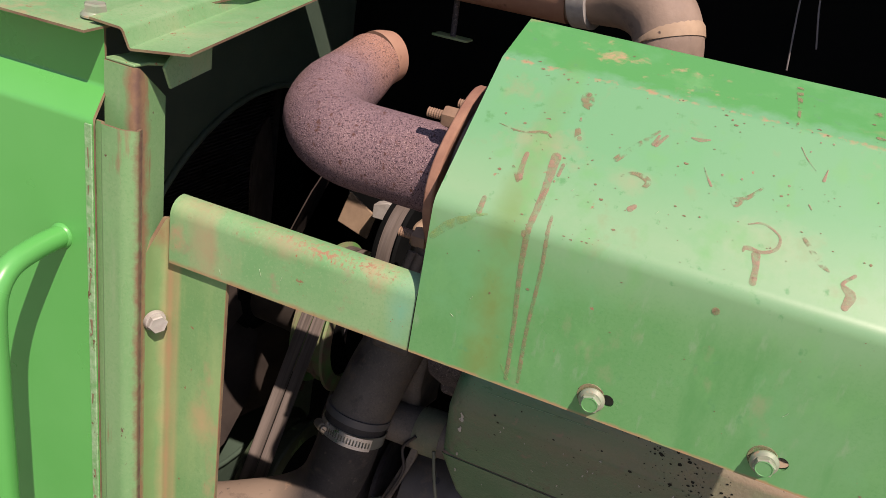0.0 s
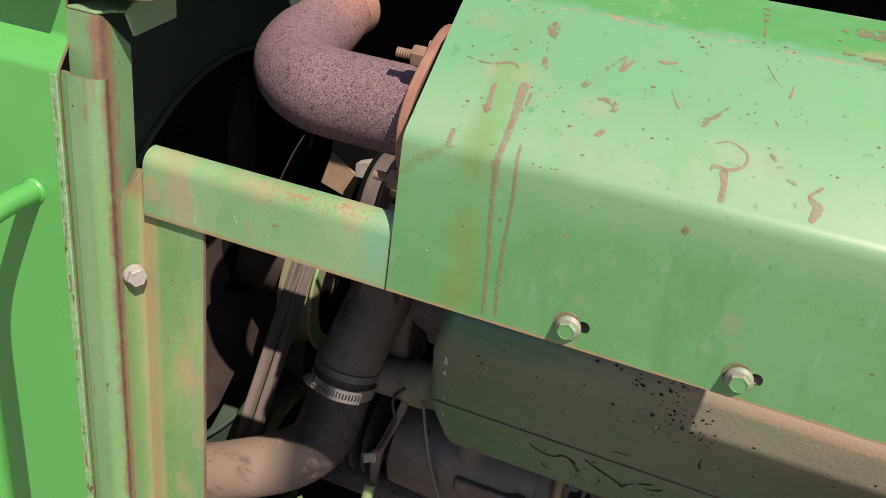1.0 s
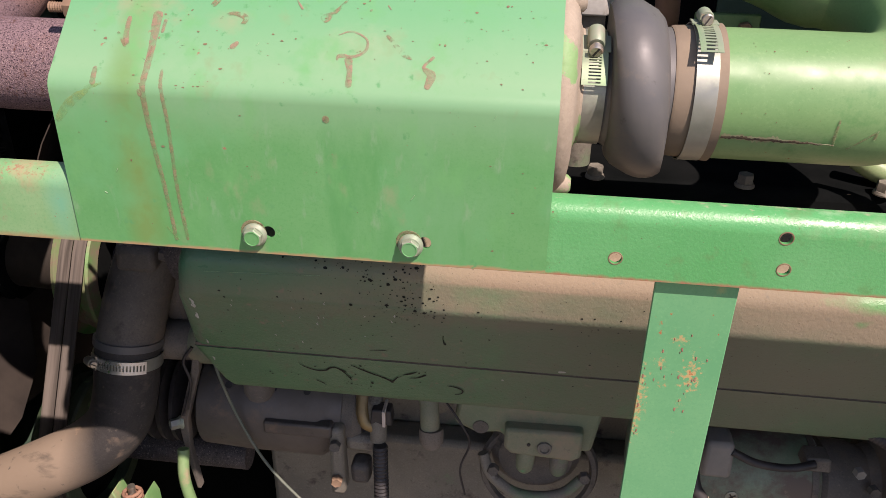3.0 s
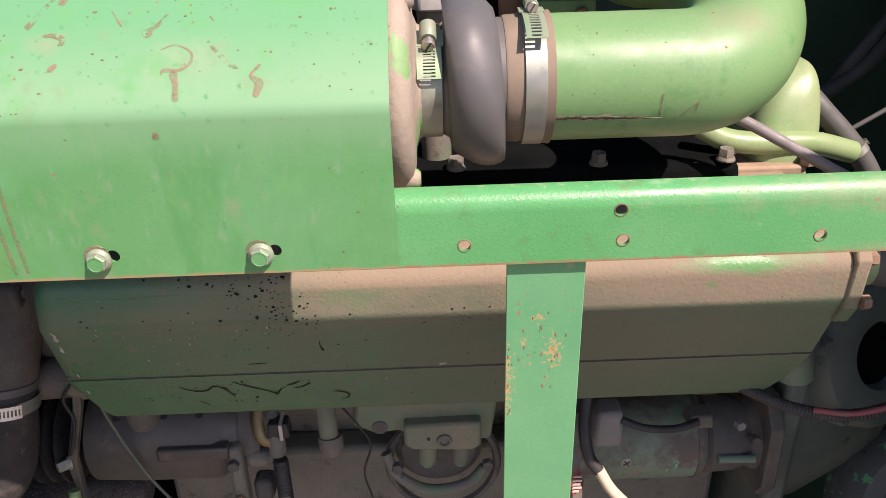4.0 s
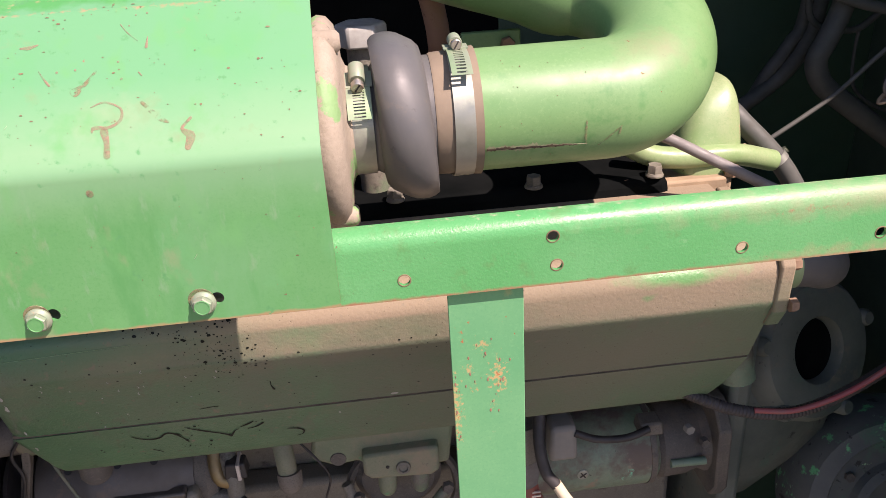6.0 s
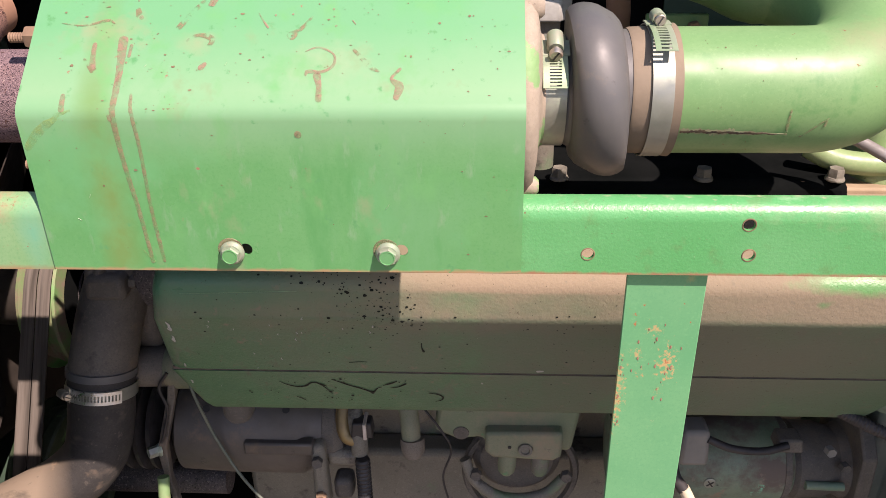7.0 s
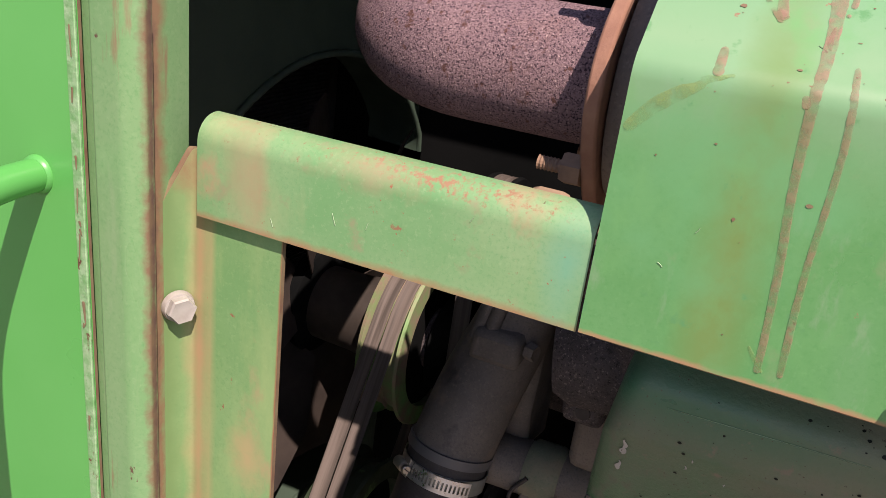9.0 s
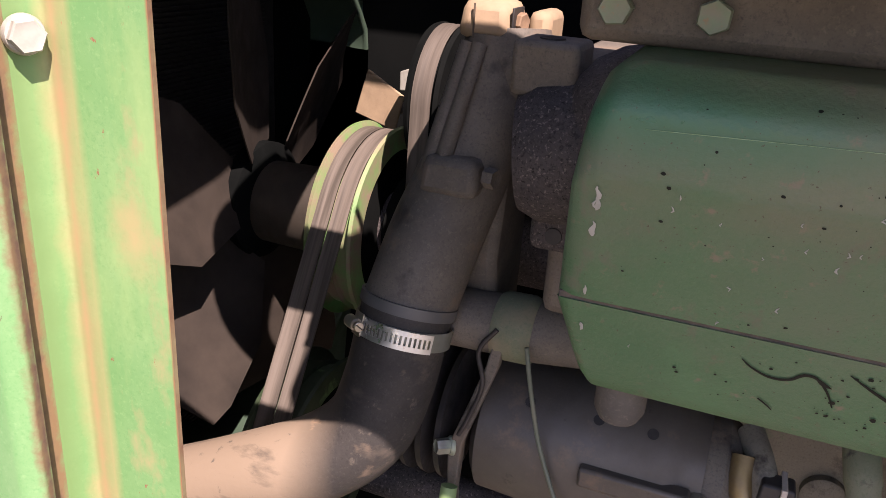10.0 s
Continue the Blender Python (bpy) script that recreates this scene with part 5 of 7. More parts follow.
rnd = random.Random(4)


def on_pipe(x, ang, lift):
    return (x, CY + (0.0667 + lift) * math.cos(ang), CZ + (0.0667 + lift) * math.sin(ang))


def torn(layer, lift, spread):
    """A ragged strip along the pipe, wide at the clamp and dying out towards the bend."""
    bm = bmesh.new()
    prev = None
    for k in range(81):
        f = k / 80
        x = 0.624 + 0.108 * f
        grow = 1.0 if f < 0.55 else max(0.10, 1.0 - (f - 0.55) * 2.1)
        mid = radians(201.5) + 0.030 * noise.noise(Vector((x * 90, 0.3, 2.0))) + 0.05 * f
        up = (0.012 + 0.040 * abs(noise.noise(Vector((x * 240, layer, 5.0))))) * grow * spread
        down = (0.014 + 0.046 * abs(noise.noise(Vector((x * 260, layer, 8.0))))) * grow * spread
        row = [bm.verts.new(on_pipe(x, mid - up, lift)), bm.verts.new(on_pipe(x, mid, lift + 0.0003)), bm.verts.new(on_pipe(x, mid + down, lift))]
        if prev:
            bm.faces.new((prev[0], row[0], row[1], prev[1]))
            bm.faces.new((prev[1], row[1], row[2], prev[2]))
        prev = row
    return bm


part("paint_flake", torn(3.0, 0.0003, 2.3), M["flake"], pipe, "pale lifted paint round the crack")
part("paint_crack", torn(1.0, 0.0008, 1.15), M["crack"], pipe, "ragged dark crack in the paint")
for marks in (((0.730, 3.15), (0.7295, 3.4), (0.7310, 3.60)), ((0.768, 3.29), (0.760, 3.40), (0.750, 3.56), (0.745, 3.64)), ((0.767, 3.31), (0.766, 3.44))):
    part("scratch", hood_ribbon(marks, [0.002, 0.003, 0.002, 0.003][:len(marks)], on_pipe, 0.0004, 4), M["drip"], pipe)
for k in range(16):
    x, a, w = rnd.uniform(0.635, 0.762), rnd.uniform(2.0, 3.75), rnd.choice((0.0005, 0.0006, 0.0008, 0.0012))
    part("paint_chip", hood_ribbon([(x, a), (x + w * rnd.uniform(-0.6, 0.6), a + w * 9), (x, a + w * 16)], [w, w * 1.3, w * 0.6], on_pipe, 0.0003, 3), M["rim"], pipe)
lit = thing("hanger_tab", "small sunlit yellow-green tab under the muffler", "bracket")
part("tab", block((-0.262, 0.610, 1.186), (-0.200, 0.640, 1.190)), M["cast_green"], lit, bevel=0.001)
part("stem", tube([(-0.23, 0.625, 1.189), (-0.23, 0.615, 1.26)], 0.005, 10), M["cast_black"], lit)
clip = thing("pipe_bracket", "green steel bracket tab beside the intake pipe", "bracket")
part("tab", block((0.640, 0.42, 1.05), (0.722, 0.430, 1.160)), M["pipe_green"], clip, bevel=0.002)
bolt(clip, (0.703, 0.42, 1.142), (0, -1, 0), 0.018, 0.01, mat="rust_bolt")
for top, end in (((0.262, 0.80, 1.50), (0.283, 0.80, 1.230)), ((0.285, 0.80, 1.50), (0.315, 0.80, 1.271))):
    e = thing("hanging_wire", "thin grey wire end hanging from the deck", "wire")
    part("wire", tube(smooth_path([top, ((top[0] + end[0]) / 2 - 0.006, 0.80, 1.36), end], 6), 0.0014, 8), M["grey_cable"], e)
bpipe = thing("breather_tube", "thin rust-brown tube behind the intake pipe", "tube")
part("tube", tube(smooth_path([(0.62, 0.52, 1.10), (0.615, 0.50, 1.16), (0.60, 0.49, 1.23), (0.58, 0.49, 1.30)], 6), 0.017, 20), M["muffler"], bpipe)
cap = thing("filler_cap", "grey hexagonal filler cap on its neck", "cap")
part("cap", turned(hex_head(0.062, 0.030), Matrix.Translation((0.505, 0.41, 1.158))), M["grey_bolt"], cap, bevel=0.003)
part("neck", tube([(0.505, 0.41, 0.90), (0.505, 0.41, 1.157)], 0.021, 24), M["cast_brown"], cap)

# ---- engine ----
engine = thing("engine", "grimy oil-stained diesel engine with green paint showing through", "engine")
part("block", block((-0.06, 0.60, -0.55), (1.06, 1.0, 0.62)), M["cast_brown"], engine, bevel=0.012)
part("crankcase_step", block((-0.04, 0.54, -0.55), (1.05, 0.602, 0.30)), M["cast_brown"], engine, bevel=0.012)
part("head", block((-0.05, 0.40, 0.62), (1.04, 1.0, 0.90)), M["cast_dark"], engine, bevel=0.012)
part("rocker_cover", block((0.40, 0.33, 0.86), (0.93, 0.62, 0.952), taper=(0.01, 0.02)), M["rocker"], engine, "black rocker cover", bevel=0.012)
for x in (0.53, 0.725, 0.90):
    bolt(engine, (x, 0.355, 0.953), (0, 0, 1), 0.019, 0.014, flange=0.026, mat="cast_brown")
part("side_rib", block((0.26, 0.555, 0.46), (0.70, 0.61, 0.52)), M["cast_brown"], engine, bevel=0.01)
for x in (0.30, 0.44, 0.60, 0.76, 0.93):
    part("core_plug", lathe([(0, 0.028), (0.012, 0.028), (0.016, 0.022)], (x, 0.60, 0.36), (0, -1, 0), 24), M["cast_brown"], engine)

# turbo manifold under the shield
manifold = thing("exhaust_manifold", "black pitted cast exhaust manifold", "manifold")
part("log", tube(smooth_path([(-0.022, 0.37, 0.800), (0.003, 0.355, 0.825), (0.05, 0.35, 0.86), (0.2, 0.35, 0.885), (0.45, 0.35, 0.885)], 6), [0.020] + [0.062 - 0.004 * math.cos(i) for i in range(23)] + [0.055], 28), M["cast_black"], manifold)
part("boss", lathe([(-0.075, 0.056), (-0.055, 0.068), (-0.01, 0.072), (0.02, 0.066)], (-0.002, 0.365, 0.815), (1, 0.15, 0.12), 28), M["cast_black"], manifold)
foot = part("foot", block((-0.062, 0.362, 0.705), (-0.012, 0.40, 0.775)), M["cast_black"], manifold, bevel=0.010)
# Black disc stands in for the shade inside the bolt hole.
part("hole", lathe([(0, 0.009), (0.0012, 0.0085)], (-0.036, 0.362, 0.724), (0, -1, 0), 20), M["black"], foot, "black disc for the shaded bolt hole")
part("mount_rail", block((-0.01, 0.235, 0.928), (0.44, 0.32, 0.985)), M["cast_dark"], manifold, bevel=0.010)
for x in (0.018, 0.086):
    bolt(manifold, (x, 0.235, 0.953), (0, -1, 0), 0.022, 0.012, mat="painted_bolt", spin=x * 300, label="dull green hexagon bolt")
part("lug", block((-0.088, 0.335, 0.862), (-0.026, 0.40, 0.912)), M["cast_dark"], manifold, bevel=0.006)
# The bore's inner shade is a black disc on the lug.
part("bore", lathe([(0, 0.012), (0.0012, 0.0118)], (-0.058, 0.362, 0.9122), (0, 0, 1), 24), M["black"], manifold, "black disc for the shaded bore")

# dusty green cover under the rail
cover = thing("manifold_cover", "long dusty green box cover with oil spatter", "engine cover")


def round_end(rows, r):
    """A long shell whose first end is rounded over by r: rows of (y, z, x at one end, x at the other), seam line first."""
    bm = bmesh.new()
    seam = rows[0][1]
    tall = max(abs(q[1] - seam) for q in rows)
    rings = []
    for a in (0, 18, 36, 54, 72, 90, None):
        d = 0.0 if a is None else r * (1 - math.sin(radians(a)))
        out = 0.0 if a is None else r * (1 - math.cos(radians(a)))
        rings.append([bm.verts.new((q[3] if a is None else q[2] + out, min(0.36, q[0] + d * min(1.0, 0.25 + abs(q[1] - seam) / tall)), q[1] - d * (q[1] - seam) / tall)) for q in rows])
    n = len(rows)
    bm.faces.new(rings[0])
    bm.faces.new(rings[-1])
    for p, q in zip(rings, rings[1:]):
        for i in range(n):
            bm.faces.new((p[i], p[(i + 1) % n], q[(i + 1) % n], q[i]))
    return bm


def rounded_rows(pts, r, n=5):
    yz = fillet([(p[0], p[1]) for p in pts], r, n)
    out = []
    for q in yz:
        zs = [p[1] for p in pts[1:]]
        out.append((q.x, q.y, float(np.interp(q.y, zs, [p[2] for p in pts[1:]])), float(np.interp(q.y, zs, [p[3] for p in pts[1:]]))))
    return out


upper = rounded_rows([(0.36, 0.7405, 0.008, 0.990), (0.1965, 0.7405, 0.008, 0.990), (0.1455, 0.853, 0.014, 0.986), (0.1420, 0.906, 0.020, 0.984), (0.172, 0.927, 0.022, 0.984), (0.36, 0.930, 0.022, 0.984)], [0.0, 0.030, 0.026, 0.02], 7)
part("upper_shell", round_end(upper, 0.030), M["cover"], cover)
lower = [(0.36, 0.7373, 0.008, 0.990), (0.1965, 0.7373, 0.008, 0.990), (0.2215, 0.680, 0.018, 0.974), (0.2315, 0.656, 0.024, 0.960), (0.238, 0.644, 0.030, 0.952), (0.250, 0.637, 0.036, 0.946), (0.36, 0.630, 0.046, 0.940)]
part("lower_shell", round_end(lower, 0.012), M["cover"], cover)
part("seam", block((0.009, 0.1985, 0.7355), (0.989, 0.35, 0.7425)), M["seam"], cover, "mud-packed seam between the halves", bevel=0.001)
part("end_flange", prism(fillet([(0.158, 0.812), (0.143, 0.840), (0.1375, 0.908), (0.150, 0.927), (0.34, 0.934), (0.34, 0.815), (0.170, 0.808)], 0.006, 3), "x", 0.985, 1.004), M["cover"], cover, bevel=0.003)
bolt(cover, (1.004, 0.142, 0.850), (1, 0, 0), 0.016, 0.010, mat="rust_bolt")
bolt(cover, (1.004, 0.150, 0.905), (1, 0, 0), 0.016, 0.010, mat="rust_bolt")
part("drain_boss", lathe([(0, 0.023), (0.032, 0.023), (0.042, 0.018)], (0.062, 0.274, 0.640), (0, 0, -1), 20), M["cast_grime"], cover)
part("drain_boss", lathe([(0, 0.018), (0.022, 0.018)], (0.66, 0.27, 0.655), (0, 0, -1), 20), M["cast_brown"], cover)

outlet = thing("coolant_outlet", "dusty rubber outlet hose at the cover's end", "hose")
part("hose", tube(smooth_path([(1.004, 0.225, 0.868), (1.05, 0.225, 0.866), (1.09, 0.235, 0.855), (1.12, 0.27, 0.83), (1.13, 0.33, 0.80)], 5), 0.036, 28), M["rubber"], outlet)
ribbon_clamp(None, (1.036, 0.225, 0.867), (1, 0, 0), 0.037, 0.018, "clamp_green", "steel", 40, 1.0, 9)


def on_cover(x, run, lift):
    """A point on the cover's near face: run goes up from the lower edge."""
    if run < 0.075:
        return (x, 0.2285 - 0.427 * run - 0.92 * lift, 0.662 + run - 0.39 * lift)
    s = run - 0.0775
    line = [Vector((r[0], r[1])) for r in upper if r[0] < 0.30 or r[1] > 0.80]
    line = line[1:] if line[0].x > 0.3 else line
    for a, b in zip(line, line[1:]):
        d = b - a
        if s <= d.length:
            break
        s -= d.length
    t = d.normalized()
    q = a + t * s
    return (x, q.x - t.y * lift, q.y + t.x * lift)


# oil runs and spatter on the cover
spill = tagged(new("oil_spatter"), "black oil runs and spatter on the green cover", "oil stain", kind="stuff")
for pts, w in (
    ([(0.150, 0.054), (0.158, 0.047), (0.172, 0.041), (0.185, 0.043), (0.194, 0.051), (0.203, 0.050), (0.212, 0.039), (0.219, 0.024)], [0.001, 0.0018, 0.0024, 0.0026, 0.003, 0.0024, 0.0018, 0.001]),
    ([(0.222, 0.061), (0.236, 0.052), (0.248, 0.045), (0.262, 0.038), (0.274, 0.030), (0.2765, 0.026)], [0.001, 0.0022, 0.0028, 0.0022, 0.0035, 0.007]),
    ([(0.203, 0.050), (0.208, 0.046), (0.214, 0.0435)], [0.002, 0.004, 0.001]),
    ([(0.277, 0.029), (0.284, 0.040), (0.290, 0.043)], [0.003, 0.0014, 0.001]),
    ([(0.292, 0.047), (0.303, 0.052), (0.312, 0.058)], [0.0012, 0.003, 0.001]),
    ([(0.301, 0.041), (0.313, 0.044), (0.324, 0.052)], [0.001, 0.002, 0.003]),
    ([(0.352, 0.030), (0.365, 0.027), (0.373, 0.020), (0.370, 0.012), (0.362, 0.009)], [0.001, 0.0024, 0.0022, 0.0016, 0.001]),
    ([(0.168, 0.016), (0.176, 0.010), (0.180, 0.006)], [0.0016, 0.0014, 0.0008]),
    ([(0.350, 0.150), (0.3495, 0.140), (0.352, 0.128)], [0.0012, 0.0012, 0.004]),
    ([(0.252, 0.100), (0.266, 0.102), (0.276, 0.102)], [0.001, 0.0016, 0.0008])):
    ob = part("oil_run", hood_ribbon(pts, w, on_cover, 0.0006), M["oil"], spill)
bm = bmesh.new()
rnd = random.Random(8)
for k in range(330):
    if k < 120:
        x, run = rnd.gauss(0.300, 0.030), rnd.gauss(0.212, 0.022)
    elif k < 190:
        x, run = rnd.gauss(0.235, 0.045), rnd.gauss(0.258, 0.010)
    elif k < 235:
        x, run = rnd.gauss(0.215, 0.05), rnd.uniform(0.004, 0.064)
    else:
        x, run = rnd.uniform(0.05, 0.60), rnd.uniform(0.01, 0.24)
    if not 0.05 < x < 0.95 or not 0.004 < run < 0.27 or 0.064 < run < 0.084:
        continue
    r = rnd.choice((0.0004, 0.0005, 0.0006, 0.0007, 0.0009, 0.0012, 0.0019 if k < 235 else 0.0012)) * rnd.uniform(0.7, 1.1)
    c = [bm.verts.new(on_cover(x + r * math.cos(a) * rnd.uniform(1.0, 1.5), run + r * math.sin(a) * rnd.uniform(0.75, 1.25), 0.0006)) for a in [2 * math.pi * q / 8 for q in range(8)]]
    bm.faces.new(c)
part("spots", bm, M["oil"], spill)

rnd = random.Random(3)
for k in range(26):
    run = rnd.choice((rnd.uniform(0.10, 0.15), rnd.uniform(0.15, 0.20), rnd.uniform(0.02, 0.19)))
    x = 0.030 + 0.06 * (run - 0.08) if k < 8 else rnd.uniform(0.06, 0.30)
    w = rnd.uniform(0.003, 0.0065) if k < 8 else rnd.uniform(0.0012, 0.0028)
    part("paint_chip", hood_ribbon([(x, run), (x + rnd.uniform(-0.003, 0.002), run + w * 0.8), (x + rnd.uniform(-0.002, 0.002), run + w * 1.7), (x, run + w * 2.2)], [w * 0.25, w * 0.7, w * 0.35, w * 0.15], on_cover, 0.0005, 4, 0.45), M["chip"], cover)

part("scratch", hood_ribbon([(0.062, 0.236), (0.10, 0.2375), (0.15, 0.2395), (0.205, 0.2415)], [0.0002, 0.0005, 0.0004, 0.0002], on_cover, 0.0004), M["scratch"], cover, "long pale scratch")
for x, run, w in ((0.497, 0.0835, 0.010), (0.425, 0.055, 0.003), (0.66, 0.17, 0.003)):
    part("paint_chip", hood_ribbon([(x, run), (x + w, run + 0.001)], [0.005, 0.004], on_cover, 0.0005, 4), M["chip"], cover)

# ---- water housing, hose, clamp ----
water = thing("water_outlet_housing", "grimy cast water outlet with a bolted clamp flange", "engine housing")
neck_line = smooth_path([(-0.140, 0.455, 0.900), (-0.143, 0.450, 0.84), (-0.152, 0.430, 0.77), (-0.172, 0.395, 0.69), (-0.187, 0.362, 0.612)], 6)
part("neck", tube(neck_line, [0.033 + 0.019 * math.sin(math.pi * min(1.0, i / 20) / 2) for i in range(25)], 32), M["cast_grime"], water)
for name, pts in (("seam_flange", [(-0.161, 0.422, 0.893), (-0.172, 0.396, 0.82), (-0.182, 0.381, 0.764)]), ("seam_flange", [(-0.147, 0.419, 0.893), (-0.158, 0.393, 0.82), (-0.167, 0.378, 0.764)])):
    part(name, tube(smooth_path(pts, 4), [0.0085] * 4 + [0.0095] * 5, 10), M["cast_grime"], water, angle=60)
part("flange_lug", block((-0.186, 0.360, 0.744), (-0.120, 0.420, 0.784), taper=(0.004, 0.006)), M["cast_grime"], water, bevel=0.009)
bolt(water, (-0.119, 0.390, 0.764), (1, -0.3, 0), 0.019, 0.012, mat="cast_grime")
cap_lug = part("cap", block((-0.178, 0.424, 0.896), (-0.119, 0.50, 0.936), taper=(0.004, 0.008)), M["tan_lug"], water, "dust-tan top lug", bevel=0.011)
part("split_line", block((-0.1585, 0.4243, 0.898), (-0.1570, 0.4262, 0.932)), M["seam"], cap_lug, "thin dark joint in the lug")
# Shade of the recess put in as a thin black block.
part("recess", block((-0.120, 0.432, 0.902), (-0.1175, 0.468, 0.930)), M["black"], cap_lug, bevel=0.001)
bolt(water, (-0.1175, 0.450, 0.915), (1, -0.3, 0), 0.018, 0.008, mat="rust_bolt")
part("rear_lug", block((-0.115, 0.475, 0.875), (-0.090, 0.54, 0.926)), M["tan_lug"], water, bevel=0.009)
part("shoulder", lathe([(0, 0.040), (0.03, 0.046), (0.065, 0.040), (0.085, 0.024)], (-0.128, 0.470, 0.905), (0.10, -0.12, -1), 24), M["cast_grime"], water)
part("web", prism([(0.43, 0.60), (0.41, 0.66), (0.425, 0.74), (0.45, 0.83), (0.53, 0.84), (0.53, 0.57)], "x", -0.150, -0.108), M["cast_grime"], water, bevel=0.010)
part("side_pipe", tube([(-0.16, 0.412, 0.588), (-0.05, 0.418, 0.588), (0.06, 0.43, 0.596)], 0.035, 28), M["cast_grime"], water)
part("pipe_collar", tube([(-0.098, 0.416, 0.588), (-0.092, 0.416, 0.588), (-0.060, 0.418, 0.588), (-0.052, 0.418, 0.588)], [0.036, 0.0395, 0.0395, 0.036], 28), M["cast_olive"], water)

hose = thing("radiator_hose", "dusty black radiator hose curving from the engine", "hose")
hp = smooth_path([(-0.186, 0.364, 0.622), (-0.190, 0.352, 0.580), (-0.197, 0.340, 0.525), (-0.214, 0.325, 0.470), (-0.258, 0.307, 0.428), (-0.325, 0.290, 0.394), (-0.44, 0.277, 0.338), (-0.58, 0.27, 0.275), (-0.75, 0.26, 0.20)], 7)
part("hose", tube(hp, 0.0515, 36), M["hose"], hose)
part("lip", tube([hp[0], hp[2]], 0.0545, 36), M["rubber"], hose)
ribbon_clamp(None, (-0.1890, 0.3565, 0.588), Vector((0.004, 0.014, 0.05)), 0.0535, 0.021, "bright_steel", "steel", -24, -1.62, 17, "clean_steel", 0.004)

# ---- alternator ----
alt = thing("alternator", "greasy grey alternator on the engine's side", "alternator")
AY, AZ = 0.470, 0.428
part("body", lathe([(-0.115, 0.070), (-0.105, 0.086), (-0.02, 0.090), (0.11, 0.090), (0.125, 0.080), (0.15, 0.075)], (0, AY, AZ), (1, 0, 0), 40), M["alt_metal"], alt)
part("rear_cap", lathe([(0.148, 0.072), (0.17, 0.075), (0.185, 0.066), (0.19, 0.04)], (0, AY, AZ), (1, 0, 0), 32), M["cast_grime"], alt)
part("rib", block((0.02, AY - 0.097, AZ + 0.005), (0.14, AY - 0.075, AZ + 0.030)), M["alt_metal"], alt, bevel=0.004)
for k in range(3):
    part("pulley_groove", spun([(-0.205 + 0.024 * k, 0.04), (-0.203 + 0.024 * k, 0.088), (-0.195 + 0.024 * k, 0.090), (-0.190 + 0.024 * k, 0.060), (-0.185 + 0.024 * k, 0.04)], Vector((0, AY, AZ)), Vector((1, 0, 0)), 40), M["black"], alt)
part("bracket", prism([(-0.136, 0.43), (-0.132, 0.36), (-0.122, 0.28), (-0.114, 0.28), (-0.122, 0.37), (-0.118, 0.44), (-0.084, 0.55), (-0.078, 0.60), (-0.088, 0.60), (-0.098, 0.55)], "y", 0.380, 0.396), M["cast_grime"], alt, bevel=0.002)
bolt(alt, (-0.131, 0.384, 0.432), (-0.75, -0.65, 0.1), 0.017, 0.018, flange=0.024, mat="bright_steel")
# Vent openings are black discs in place of their shade.
for x in (-0.05, 0.03, 0.09):
    part("vent", lathe([(-0.002, 0.0065), (0.0005, 0.0065)], (x, AY - 0.0895 * math.cos(radians(52)), AZ + 0.0895 * math.sin(radians(52))), (0, -0.62, 0.79), 14), M["black"], alt)
arm = part("rear_bracket", block((0.132, 0.372, 0.305), (0.160, 0.412, 0.452), taper=(0.002, 0.004)), M["cast_brown"], alt, bevel=0.009)
bolt(arm, (0.146, 0.372, 0.424), (0.1, -1, 0.1), 0.018, 0.010, mat="cast_grime")
bolt(arm, (0.146, 0.372, 0.345), (0.1, -1, 0), 0.018, 0.012, mat="rust_bolt")
part("link", block((0.158, 0.392, 0.392), (0.222, 0.432, 0.424)), M["cast_brown"], alt, bevel=0.010)
part("link", block((0.165, 0.39, 0.318), (0.20, 0.43, 0.362)), M["cast_grime"], alt, bevel=0.010)
part("terminal", tube(smooth_path([(0.186, 0.43, 0.492), (0.187, 0.414, 0.470), (0.194, 0.405, 0.452), (0.210, 0.402, 0.446)], 5), 0.0125, 16), M["brass"], alt, "dusty ochre elbow terminal")
plug = part("plug", block((0.203, 0.392, 0.458), (0.242, 0.424, 0.487), taper=(0.003, 0.003)), M["black"], alt, bevel=0.003)
part("plug_band", block((0.225, 0.3895, 0.456), (0.231, 0.4265, 0.489)), M["label_white"], plug, "pale band on the plug", bevel=0.001)
wire = thing("dipstick_wire", "thin grey-green wire hanging over the alternator", "wire")
part("wire", tube(smooth_path([(-0.052, 0.372, 0.590), (-0.044, 0.368, 0.555), (-0.034, 0.372, 0.505), (-0.022, 0.374, 0.461), (0.008, 0.368, 0.396), (0.045, 0.360, 0.345), (0.10, 0.35, 0.29)], 8), 0.0026, 10), M["wire_green"], wire)
wire = thing("sensor_wire", "thin black wire looping under the cover", "wire")
part("wire", tube(smooth_path([(-0.088, 0.378, 0.60), (-0.106, 0.376, 0.57), (-0.098, 0.374, 0.53), (-0.112, 0.374, 0.48), (-0.122, 0.376, 0.455)], 8), 0.0028, 10), M["black"], wire)

# ---- injection pump side, pipes and fittings ----
pump = thing("injection_pump", "dusty green and brown injection pump with brass unions", "pump")
part("body", lathe([(0.0, 0.082), (0.02, 0.080), (0.034, 0.066), (0.036, 0.040)], (0.492, 0.485, 0.365), (0, -1, 0), 40), M["cast_grime"], pump)
part("gallery", block((0.385, 0.455, 0.455), (0.60, 0.60, 0.535)), M["starter"], pump, bevel=0.012)
